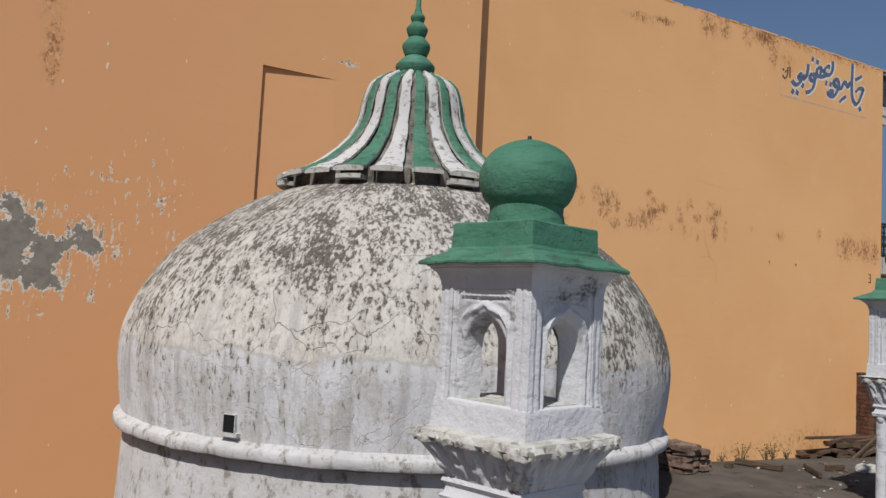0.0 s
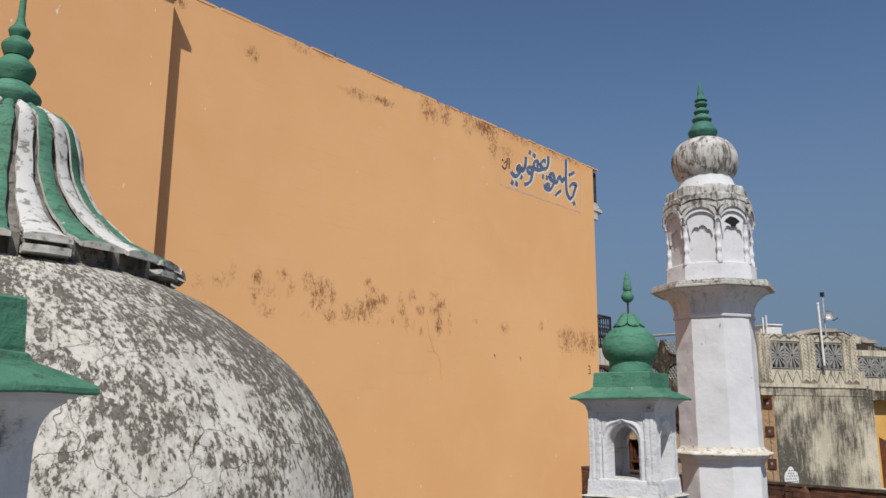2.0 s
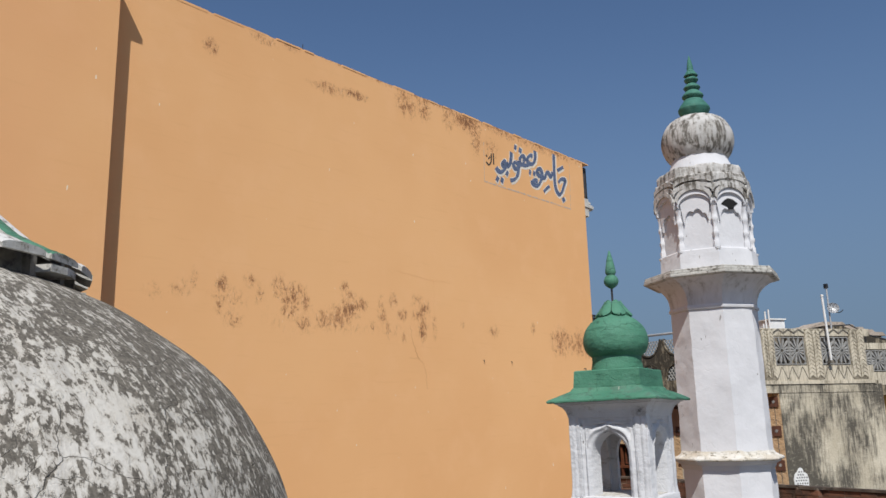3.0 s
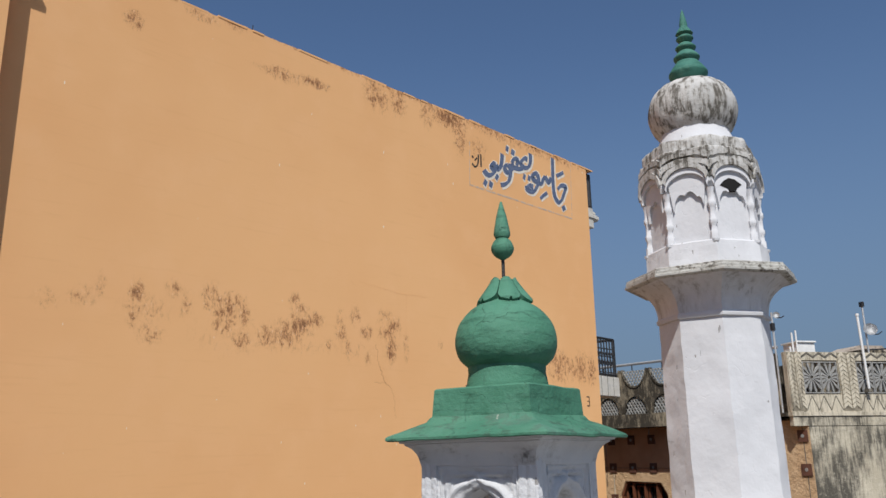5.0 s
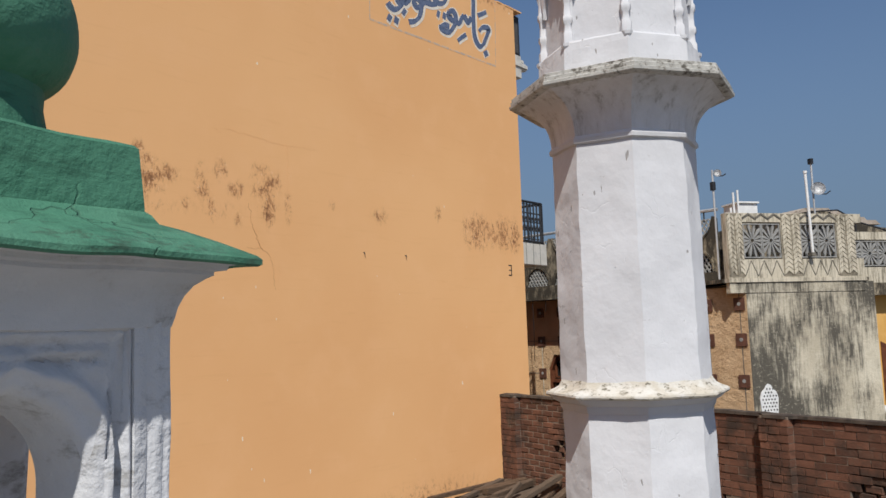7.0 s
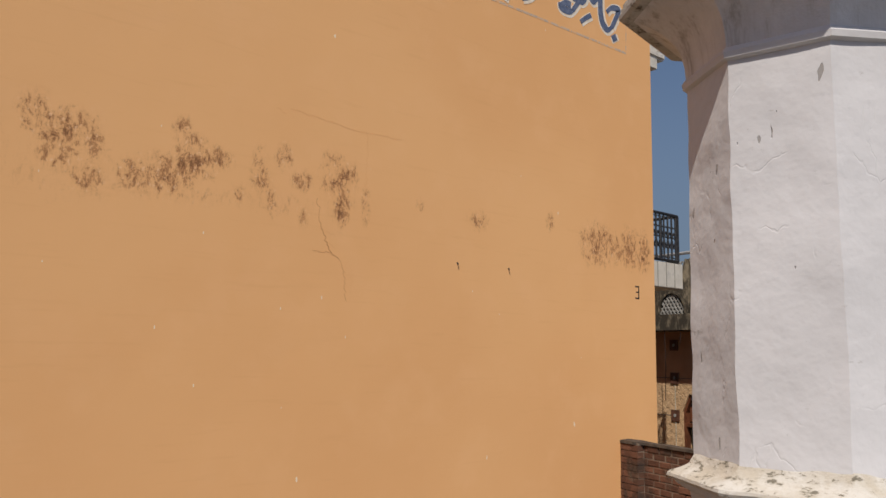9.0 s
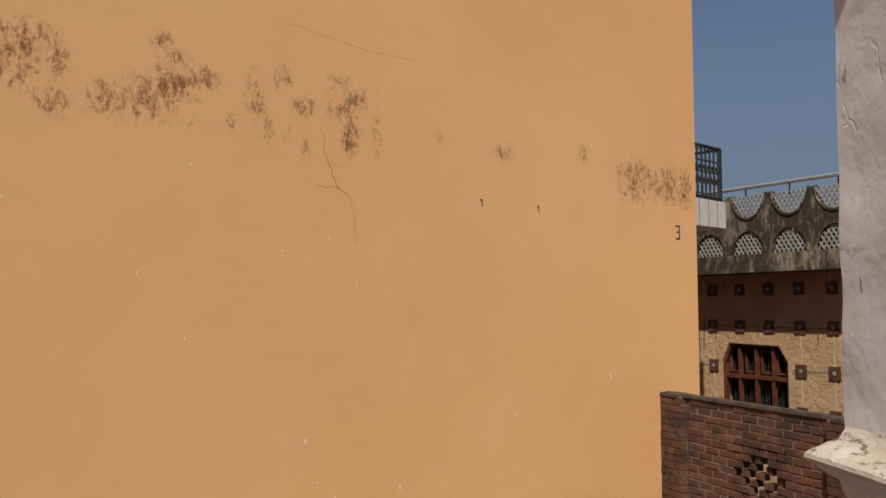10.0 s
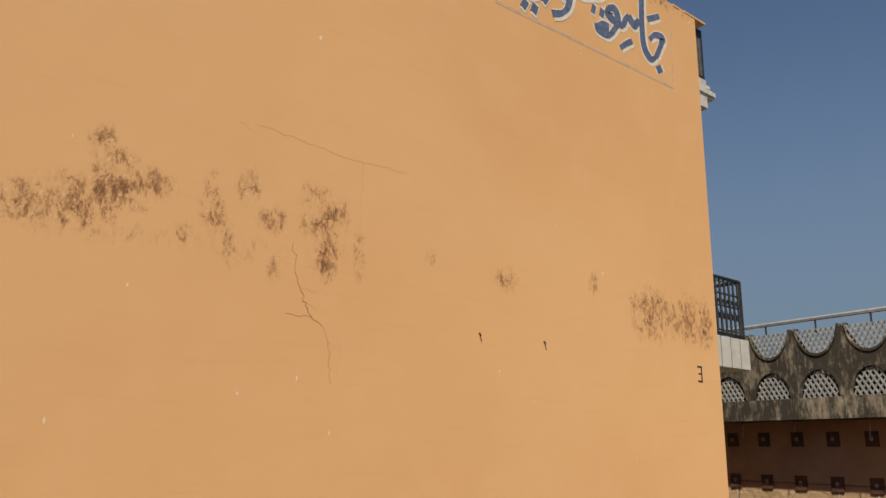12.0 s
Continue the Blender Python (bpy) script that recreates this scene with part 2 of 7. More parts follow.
    col = m.mix(m.sum('MULTIPLY', split, 0.65), col, (0.16, 0.145, 0.12))
    height = m.sum('ADD', m.sum('MULTIPLY', m.noise(42, 4, 0.65, p), 0.35), m.noise(6.5, 7, 0.65, p))
    height = m.sum('ADD', height, m.sum('MULTIPLY', m.step(flake, 0.58, 0.64), 0.25))
    height = m.sum('SUBTRACT', height, m.sum('MULTIPLY', m.sum('MAXIMUM', split, m.sum('MULTIPLY', rim, 0.6)), 0.6))
    return m.colour(col).bump(height, 0.7, 0.014).mat


def blackened(name, tint=(0.56, 0.55, 0.53), amount=0.5, half=(0.27, 0.25, 0.21), dark=(0.085, 0.075, 0.062), pitch=20, stretch=0.12, blotch=0.5):
    """Old lime wash on weathered mouldings, blackened in runs from the top down."""
    m = Nodes(name, 0.94, 0.08)
    p = m.world()
    col = m.mix(m.step(m.noise(3.0, 5, 0.6, p), 0.35, 0.7), tint, tuple(c * 0.84 for c in tint))
    run = m.noise(pitch, 8, 0.74, m.scaled((1, 1, stretch), p))
    blot = m.noise(7.5, 7, 0.72, p)
    field = m.sum('ADD', m.sum('ADD', m.sum('MULTIPLY', run, 0.75), m.sum('MULTIPLY', blot, blotch)), 0.25 - 0.5 * blotch)
    col = m.mix(m.sum('MULTIPLY', m.step(field, 0.72 - 0.16 * amount, 0.88 - 0.16 * amount), 0.6), col, half)
    col = m.mix(m.sum('MULTIPLY', m.step(field, 0.80 - 0.16 * amount, 0.90 - 0.16 * amount), 0.85), col, dark)
    return m.colour(col).bump(m.sum('ADD', m.noise(9, 6, 0.66, p), m.sum('MULTIPLY', m.noise(48, 3, 0.6, p), 0.3)), 0.7, 0.014).mat


def green_paint(name, a=(0.062, 0.185, 0.118), b=(0.085, 0.225, 0.150), worn=0.0):
    m = Nodes(name, 0.72, 0.22)
    p = m.world()
    col = m.mix(m.step(m.noise(3.2, 5, 0.6, p), 0.35, 0.7), a, b)
    brush = m.noise(22, 5, 0.65, m.scaled((0.35, 0.35, 2.2), p))
    col = m.mix(m.sum('MULTIPLY', m.step(brush, 0.50, 0.66), 0.68), col, tuple(c * 0.60 for c in a))
    dirt = m.noise(11, 7, 0.72, p)
    col = m.mix(m.sum('MULTIPLY', m.step(dirt, 0.66 - worn * 0.12, 0.75 - worn * 0.12), 0.75), col, (0.05, 0.06, 0.04))
    if worn:
        scuff = m.noise(15, 7, 0.72, m.scaled((0.8, 0.8, 3.0), p))
        col = m.mix(m.sum('MULTIPLY', m.step(scuff, 0.54, 0.62), 0.6 * worn), col, (0.042, 0.062, 0.045))
    fade = m.noise(5.5, 6, 0.7, p)
    col = m.mix(m.sum('MULTIPLY', m.step(fade, 0.52, 0.68), 0.5), col, (0.115, 0.25, 0.182))
    drip = m.noise(20, 6, 0.7, m.scaled((1, 1, 0.14), p))
    col = m.mix(m.sum('MULTIPLY', m.step(drip, 0.60, 0.70), 0.45), col, (0.045, 0.10, 0.07))
    chip = m.noise(17, 5, 0.7, p)
    col = m.mix(m.sum('MULTIPLY', m.step(chip, 0.78 - worn * 0.1, 0.80 - worn * 0.1), 0.7), col, (0.42, 0.42, 0.36))
    height = m.sum('ADD', m.sum('MULTIPLY', m.noise(60, 3, 0.6, p), 0.15), m.noise(13, 6, 0.62, p))
    hair = m.cracks(4.5, warped(m, p, 3.0, 0.5))
    hair = m.sum('MULTIPLY', m.sum('SUBTRACT', 1.0, m.step(hair, 0.003, 0.009)), m.step(m.noise(2.8, 3, 0.5, p), 0.52, 0.60))
    col = m.mix(m.sum('MULTIPLY', hair, 0.35), col, (0.03, 0.06, 0.042))
    height = m.sum('ADD', height, m.sum('MULTIPLY', m.noise(16, 5, 0.65, m.scaled((0.6, 0.6, 1.6), p)), 0.35))
    height = m.sum('SUBTRACT', height, m.sum('MULTIPLY', hair, 0.5))
    return m.colour(col).bump(height, 0.6, 0.015).mat


def speckled(name, a, b, scale=6.0, rough=0.9, dark=None, bump=0.4, distance=0.01, metal=0.0, spec=0.25, amount=0.5):
    """A plain two-tone worn surface."""
    m = Nodes(name, rough, spec, metal)
    p = m.world()
    col = m.mix(m.step(m.noise(scale, 5, 0.62, p), 0.35, 0.68), a, b)
    if dark:
        col = m.mix(m.sum('MULTIPLY', m.step(m.noise(scale * 1.9, 7, 0.7, p), 0.62 - 0.2 * amount, 0.74 - 0.2 * amount), 0.85), col, dark)
    return m.colour(col).bump(m.sum('ADD', m.noise(scale * 3, 6, 0.65, p), m.sum('MULTIPLY', m.noise(scale * 14, 3, 0.6, p), 0.25)), bump, distance).mat


def streaked(name, base, pale, dark, wet=0.5, scale=3.0, broad=0.45, stretch=0.09):
    """Old cement or paint run down by rain into dark vertical streaks."""
    m = Nodes(name, 0.93, 0.12)
    p = m.world()
    col = m.mix(m.step(m.noise(scale * 0.5, 4, 0.6, p), 0.35, 0.65), base, pale)
    run = m.noise(scale * 5.5, 9, 0.78, m.scaled((1, 1, stretch), p))
    blot = m.noise(scale * 0.8, 6, 0.66, m.scaled((1, 1, 0.55), p))
    field = m.sum('ADD', m.sum('MULTIPLY', run, 0.9), m.sum('MULTIPLY', blot, broad))
    low = 0.80 - wet * 0.25 + (broad - 0.45) * 0.5
    mid = tuple(0.5 * a + 0.5 * b for a, b in zip(base, dark))
    col = m.mix(m.sum('MULTIPLY', m.step(field, low - 0.08, low + 0.05), 0.7), col, mid)
    col = m.mix(m.sum('MULTIPLY', m.step(field, low, low + 0.15), 0.88), col, dark)
    return m.colour(col).bump(m.noise(scale * 9, 6, 0.65, p), 0.5, 0.012).mat


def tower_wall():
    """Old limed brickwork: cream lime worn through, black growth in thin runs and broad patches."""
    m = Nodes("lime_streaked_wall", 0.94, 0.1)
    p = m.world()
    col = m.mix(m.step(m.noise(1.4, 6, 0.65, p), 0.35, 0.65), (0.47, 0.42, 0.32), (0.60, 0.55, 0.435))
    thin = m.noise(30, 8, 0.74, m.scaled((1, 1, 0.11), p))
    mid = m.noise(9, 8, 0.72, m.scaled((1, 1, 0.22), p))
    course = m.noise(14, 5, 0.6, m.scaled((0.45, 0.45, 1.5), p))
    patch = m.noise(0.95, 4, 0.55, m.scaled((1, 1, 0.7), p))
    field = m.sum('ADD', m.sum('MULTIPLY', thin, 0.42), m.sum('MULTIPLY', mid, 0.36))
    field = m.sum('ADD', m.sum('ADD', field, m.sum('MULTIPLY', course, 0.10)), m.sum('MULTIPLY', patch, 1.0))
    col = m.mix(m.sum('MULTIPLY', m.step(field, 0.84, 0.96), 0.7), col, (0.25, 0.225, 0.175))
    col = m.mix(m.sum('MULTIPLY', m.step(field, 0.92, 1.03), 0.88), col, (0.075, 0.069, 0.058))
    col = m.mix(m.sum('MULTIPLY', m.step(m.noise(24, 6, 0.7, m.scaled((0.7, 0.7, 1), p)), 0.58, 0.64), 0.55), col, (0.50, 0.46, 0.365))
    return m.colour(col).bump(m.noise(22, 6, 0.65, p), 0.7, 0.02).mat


def mossy():
    """Lime plaster ledge with brown dust and flat dark scabs of moss."""
    m = Nodes("mossy_ledge", 0.94, 0.08)
    p = m.world()
    col = m.mix(m.step(m.noise(6, 6, 0.66, p), 0.4, 0.62), (0.63, 0.61, 0.56), (0.53, 0.485, 0.405))
    scab = m.noise(19, 8, 0.74, m.scaled((1, 1, 2.4), p))
    col = m.mix(m.sum('MULTIPLY', m.step(scab, 0.50, 0.58), 0.5), col, (0.42, 0.375, 0.30))
    col = m.mix(m.sum('MULTIPLY', m.step(scab, 0.565, 0.60), 0.85), col, (0.15, 0.135, 0.10))
    return m.colour(col).bump(m.sum('ADD', scab, m.sum('MULTIPLY', m.noise(45, 4, 0.6, p), 0.3)), 0.6, 0.012).mat


def roof_lime():
    """Grey dusty cement roof; its unseen south part is a pale added bounce surface."""
    m = Nodes("roof_lime", 0.93, 0.1)
    p = m.world()
    grey = m.mix(m.step(m.noise(1.6, 5, 0.62, p), 0.35, 0.68), (0.080, 0.068, 0.055), (0.128, 0.108, 0.088))
    grey = m.mix(m.sum('MULTIPLY', m.step(m.noise(3.0, 7, 0.7, p), 0.54, 0.66), 0.85), grey, (0.05, 0.047, 0.042))
    # added pale area out of view, throws light up onto the undersides
    lime = m.mix(m.step(m.noise(1.1, 6, 0.65, p), 0.4, 0.7), (0.38, 0.37, 0.35), (0.28, 0.27, 0.25))
    sep = m.tree.nodes.new("ShaderNodeSeparateXYZ")
    m.plug(sep.inputs[0], p)
    rim = m.sum('ADD', m.sum('SUBTRACT', sep.outputs["Y"], m.sum('MULTIPLY', sep.outputs["X"], 0.21)), m.noise(1.7, 6, 0.65, p))
    return m.colour(m.mix(m.step(rim, 2.0, 2.4), lime, grey)).bump(m.noise(5, 6, 0.65, p), 0.5, 0.012).mat


def timber(name, a, b):
    m = Nodes(name, 0.88, 0.15)
    grain = m.noise(9, 6, 0.65, m.scaled((0.7, 9, 9)))
    col = m.mix(m.step(grain, 0.35, 0.7), a, b)
    col = m.mix(m.sum('MULTIPLY', m.chance(), 0.55), col, (0.12, 0.10, 0.08))
    return m.colour(col).bump(grain, 0.5, 0.01).mat


def brick_clay():
    m = Nodes("brick_clay", 0.94, 0.1)
    p = m.world()
    pick = m.sum('FRACT', m.sum('ADD', m.chance(), m.islands()), 0.0)
    col = m.mix(pick, (0.115, 0.058, 0.040), (0.205, 0.099, 0.064))
    col = m.mix(m.sum('MULTIPLY', m.step(m.noise(9, 6, 0.7, p), 0.45, 0.7), 0.6), col, (0.085, 0.045, 0.032))
    soot = m.sum('ADD', m.noise(2.2, 6, 0.66, p), m.sum('MULTIPLY', m.attribute("grime"), 0.5))
    col = m.mix(m.sum('MULTIPLY', m.step(soot, 0.45, 0.64), 0.80), col, (0.045, 0.038, 0.032))
    dust = m.noise(4.5, 6, 0.7, p)
    col = m.mix(m.sum('MULTIPLY', m.step(dust, 0.56, 0.74), 0.45), col, (0.24, 0.175, 0.125))
    return m.colour(col).bump(m.noise(34, 6, 0.7, p), 0.7, 0.012).mat


ORANGE = orange_paint()
WHITE = whitewash("white_limewash", 0.52, (0.645, 0.648, 0.664), 4.2, 0.026, 0.06)
WHITE_OLD = whitewash("weathered_limewash", 1.15, (0.56, 0.55, 0.525))
WHITE_KIOSK = whitewash("kiosk_limewash", 0.45, (0.60, 0.605, 0.618), 7.0, 0.030, 0.38, 1.6)
KIOSK_SOOT = blackened("sooty_kiosk_limewash", (0.60, 0.605, 0.618), 0.60, (0.36, 0.35, 0.34), (0.10, 0.095, 0.09), 7, 1.6, 0.6)
RING = blackened("ring_limewash", (0.60, 0.595, 0.59), 0.85, (0.44, 0.42, 0.38), (0.24, 0.22, 0.19), 22, 0.5, 0.7)
BLACKENED = blackened("blackened_limewash", amount=1.15)
BLACK_EDGE = blackened("blackened_edge", (0.56, 0.55, 0.51), 0.95, pitch=26, stretch=1.6)
GREY_RUN = blackened("grey_run_limewash", (0.71, 0.71, 0.725), 0.95, (0.52, 0.51, 0.50), (0.36, 0.35, 0.34), 13, 0.04, 0.08)
DOME = dome_plaster()
GREEN = green_paint("green_paint")
GREEN_OLD = green_paint("worn_green_paint", (0.060, 0.18, 0.115), (0.095, 0.225, 0.15), 0.9)
PETAL_WHITE = whitewash("petal_limewash", 1.25, (0.58, 0.57, 0.55))
GROOVE = speckled("dark_plaster", (0.13, 0.12, 0.10), (0.26, 0.24, 0.21), 9, dark=(0.05, 0.045, 0.04))
LEDGE = mossy()
LEAF_EDGE = speckled("weathered_plaster", (0.44, 0.425, 0.38), (0.56, 0.55, 0.515), 12, dark=(0.17, 0.155, 0.115), amount=0.5, bump=0.7)
ROOF_CEMENT = roof_lime()
MORTAR = speckled("lime_mortar", (0.15, 0.118, 0.09), (0.24, 0.19, 0.145), 9, dark=(0.08, 0.065, 0.05), amount=0.3)
BRICK = brick_clay()
TEAL = green_paint("teal_green_paint", (0.045, 0.150, 0.115), (0.065, 0.185, 0.145))
SIGN_BLUE = speckled("faded_blue_paint", (0.095, 0.13, 0.22), (0.15, 0.19, 0.285), 12, dark=(0.07, 0.09, 0.15))
SIGN_WHITE = speckled("faded_white_paint", (0.76, 0.68, 0.56), (0.82, 0.77, 0.68), 9, dark=(0.80, 0.52, 0.28), amount=0.3)
SIGN_BLACK = speckled("black_paint", (0.05, 0.045, 0.04), (0.10, 0.08, 0.06), 12)
SIGN_LINE = speckled("pale_blue_line", (0.50, 0.41, 0.33), (0.62, 0.47, 0.34), 7, dark=(0.80, 0.45, 0.21), amount=0.8)
PINK = speckled("salmon_stucco", (0.48, 0.325, 0.185), (0.55, 0.385, 0.23), 4, dark=(0.40, 0.26, 0.155), bump=0.9, distance=0.04, amount=0.3)
PINK_DIM = speckled("dim_salmon_plaster", (0.40, 0.23, 0.135), (0.47, 0.28, 0.17), 2.5, bump=0.3)
PARAPET = streaked("rain_stained_cement", (0.26, 0.222, 0.162), (0.39, 0.330, 0.232), (0.034, 0.030, 0.025), 0.98, 3.0, 0.8, 0.3)
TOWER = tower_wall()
CREAM = streaked("cream_parapet", (0.55, 0.495, 0.385), (0.63, 0.575, 0.46), (0.14, 0.122, 0.09), 0.46, 5)
RELIEF_GROUND = speckled("dark_relief_ground", (0.20, 0.175, 0.13), (0.30, 0.265, 0.20), 9, dark=(0.10, 0.085, 0.065))
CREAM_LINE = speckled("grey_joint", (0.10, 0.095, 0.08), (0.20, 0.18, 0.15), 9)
JALI = speckled("grey_lattice", (0.25, 0.248, 0.238), (0.34, 0.338, 0.322), 9, dark=(0.19, 0.18, 0.16))
# near-black that paints the shade inside openings
DARK = speckled("opening_dark", (0.010, 0.010, 0.010), (0.018, 0.017, 0.016), 3)
WINDOW_WOOD = speckled("varnished_frame", (0.10, 0.034, 0.017), (0.155, 0.057, 0.027), 7, rough=0.6, dark=(0.08, 0.03, 0.015))
TILE_BROWN = speckled("brown_tile", (0.085, 0.040, 0.028), (0.13, 0.06, 0.04), 8, rough=0.6)
TILE_PALE = speckled("white_tile", (0.60, 0.57, 0.50), (0.68, 0.65, 0.58), 5, rough=0.4, dark=(0.5, 0.48, 0.44))
IRON = speckled("black_iron", (0.012, 0.012, 0.014), (0.03, 0.03, 0.032), 14, rough=0.5, spec=0.5)
STEEL = speckled("galvanised_steel", (0.42, 0.43, 0.44), (0.55, 0.55, 0.55), 12, rough=0.5, metal=0.5)
PALE_PIPE = speckled("pale_pipe", (0.66, 0.66, 0.65), (0.76, 0.76, 0.74), 8, rough=0.5)
YELLOW = speckled("yellow_wall_paint", (0.58, 0.33, 0.09), (0.64, 0.39, 0.13), 2, bump=0.3)
SHINGLE = speckled("old_roof_tile", (0.33, 0.275, 0.225), (0.43, 0.37, 0.31), 5, dark=(0.16, 0.14, 0.11))
WOOD_OLD = timber("grey_old_timber", (0.062, 0.037, 0.022), (0.165, 0.105, 0.066))
STONE = speckled("rubble_brick", (0.15, 0.10, 0.075), (0.27, 0.19, 0.14), 7, dark=(0.07, 0.055, 0.045))
DRY = speckled("dry_weed", (0.14, 0.11, 0.05), (0.10, 0.10, 0.04), 9)
DUST_NEAR = speckled("brown_dust", (0.115, 0.092, 0.07), (0.19, 0.155, 0.12), 1.8, dark=(0.06, 0.05, 0.04), bump=0.7, distance=0.03)
DUST = speckled("dusty_ground", (0.17, 0.14, 0.11), (0.26, 0.22, 0.175), 0.6, dark=(0.10, 0.085, 0.07))


# ---- mesh helpers ----
def mesh_object(name, bm, material, parent=None, label="", smooth=None):
    """Links a bmesh as one mesh object; smooth: angle in degrees below which edges are shaded round."""
    bmesh.ops.recalc_face_normals(bm, faces=bm.faces)
    data = bpy.data.meshes.new(name)
    if smooth:
        for f in bm.faces:
            f.smooth = True
        limit = radians(smooth)
        for e in bm.edges:
            e.smooth = not (len(e.link_faces) == 2 and e.calc_face_angle(0) > limit)
    bm.to_mesh(data)
    bm.free()
    for one in (material if isinstance(material, (list, tuple)) else [material]):
        data.materials.append(one)
    ob = new(name, data)
    if parent:
        ob.parent = parent
    if label:
        tagged(ob, label)
    return ob


def part(name, bm, material, parent, label="", smooth=None):
    return mesh_object(name, bm, material, parent, label, smooth)


def thing(name, m, label, category, group="", kind=""):
    ob = new(name)
    ob.empty_display_size = 0.1
    ob.matrix_basis = m
    return tagged(ob, label, category, group, kind)


def box(bm, x0, y0, z0, x1, y1, z1, m=None):
    """Adds a box and returns its corners."""
    vs = [bm.verts.new((x, y, z)) for z in (z0, z1) for x, y in ((x0, y0), (x1, y0), (x1, y1), (x0, y1))]
    for q in ((0, 3, 2, 1), (4, 5, 6, 7), (0, 1, 5, 4), (1, 2, 6, 5), (2, 3, 7, 6), (3, 0, 4, 7)):
        bm.faces.new([vs[i] for i in q])
    if m:
        bmesh.ops.transform(bm, matrix=m, verts=vs)
    return vs


def one_box(x0, y0, z0, x1, y1, z1, bevel=0.0):
    bm = bmesh.new()
    box(bm, x0, y0, z0, x1, y1, z1)
    if bevel:
        bmesh.ops.bevel(bm, geom=bm.edges[:], offset=bevel, segments=2, affect='EDGES')
    return bm


def lathe(profile, sides, turn=0.0, close=True, bm=None, wob=0.0):
    """Turns (radius, height) pairs round z; a radius of 0 closes to a point."""
    bm = bm or bmesh.new()
    rings = []
    for r, z in profile:
        if r <= 1e-6:
            rings.append([bm.verts.new((0, 0, z))])
        else:
            ring = []
            for i in range(sides):
                a = turn + 2 * math.pi * i / sides
                k = r * (1 + wob * noise.noise((math.cos(a) * 2.1, math.sin(a) * 2.1, z * 3.0)))
                ring.append(bm.verts.new((k * math.cos(a), k * math.sin(a), z)))
            rings.append(ring)
    for a, b in zip(rings, rings[1:]):
        for i in range(sides):
            j = (i + 1) % sides
            if len(a) == 1 and len(b) == 1:
                continue
            if len(a) == 1:
                bm.faces.new((a[0], b[i], b[j]))
            elif len(b) == 1:
                bm.faces.new((a[i], a[j], b[0]))
            else:
                bm.faces.new((a[i], a[j], b[j], b[i]))
    if close:
        for ring in (rings[0], rings[-1]):
            if len(ring) > 2:
                bm.faces.new(ring)
    return bm


def curve_of(points, steps=6):
    """A smooth line through (r, z) pairs."""
    out = []
    n = len(points)
    for i in range(n - 1):
        p0, p1, p2, p3 = points[max(i - 1, 0)], points[i], points[i + 1], points[min(i + 2, n - 1)]
        for s in range(steps):
            t = s / steps
            out.append(tuple(0.5 * (2 * b + (c - a) * t + (2 * a - 5 * b + 4 * c - d) * t * t + (3 * b - a - 3 * c + d) * t ** 3)
                             for a, b, c, d in zip(p0, p1, p2, p3)))
    out.append(tuple(points[-1]))
    return out


def square_stack(levels, bm=None, lumps=0.0, n=1):
    """Square rings (half side, height) joined upwards, each side cut into n."""
    bm = bm or bmesh.new()
    rings = []
    for h, z in levels:
        ring = []
        for k in range(4):
            for s in range(n):
                t = -1 + 2 * s / n
                x, y = ((t, -1), (1, t), (-t, 1), (-1, -t))[k]
                v = Vector((x * h, y * h, z))
                if lumps:
                    v += lumps * noise.noise_vector(v * 9.0)
                ring.append(bm.verts.new(v))
        rings.append(ring)
    m = 4 * n
    for a, b in zip(rings, rings[1:]):
        for i in range(m):
            bm.faces.new((a[i], a[(i + 1) % m], b[(i + 1) % m], b[i]))
    bm.faces.new(rings[0])
    bm.faces.new(rings[-1])
    return bm


def tube(points, r, sides=6, bm=None):
    """A round bar along a line of points."""
    bm = bm or bmesh.new()
    rings = []
    pts = [Vector(p) for p in points]
    for i, p in enumerate(pts):
        d = (pts[min(i + 1, len(pts) - 1)] - pts[max(i - 1, 0)]).normalized()
        u = d.orthogonal().normalized()
        if i and rings:
            u = (last - d * last.dot(d)).normalized()
        last = u
        w = d.cross(u)
        rings.append([bm.verts.new(p + r * (math.cos(2 * math.pi * k / sides) * u + math.sin(2 * math.pi * k / sides) * w)) for k in range(sides)])
    for a, b in zip(rings, rings[1:]):
        for k in range(sides):
            bm.faces.new((a[k], a[(k + 1) % sides], b[(k + 1) % sides], b[k]))
    bm.faces.new(rings[0])
    bm.faces.new(rings[-1])
    return bm


def slab_from(outline, t0, t1, put, bm=None):
    """A plate: outline of (u, v) between depths t0 and t1; put(u, v, t) gives the place."""
    bm = bm or bmesh.new()
    a = [bm.verts.new(put(u, v, t0)) for u, v in outline]
    b = [bm.verts.new(put(u, v, t1)) for u, v in outline]
    n = len(outline)
    bm.faces.new(a)
    bm.faces.new(b)
    for i in range(n):
        bm.faces.new((a[i], a[(i + 1) % n], b[(i + 1) % n], b[i]))
    return bm


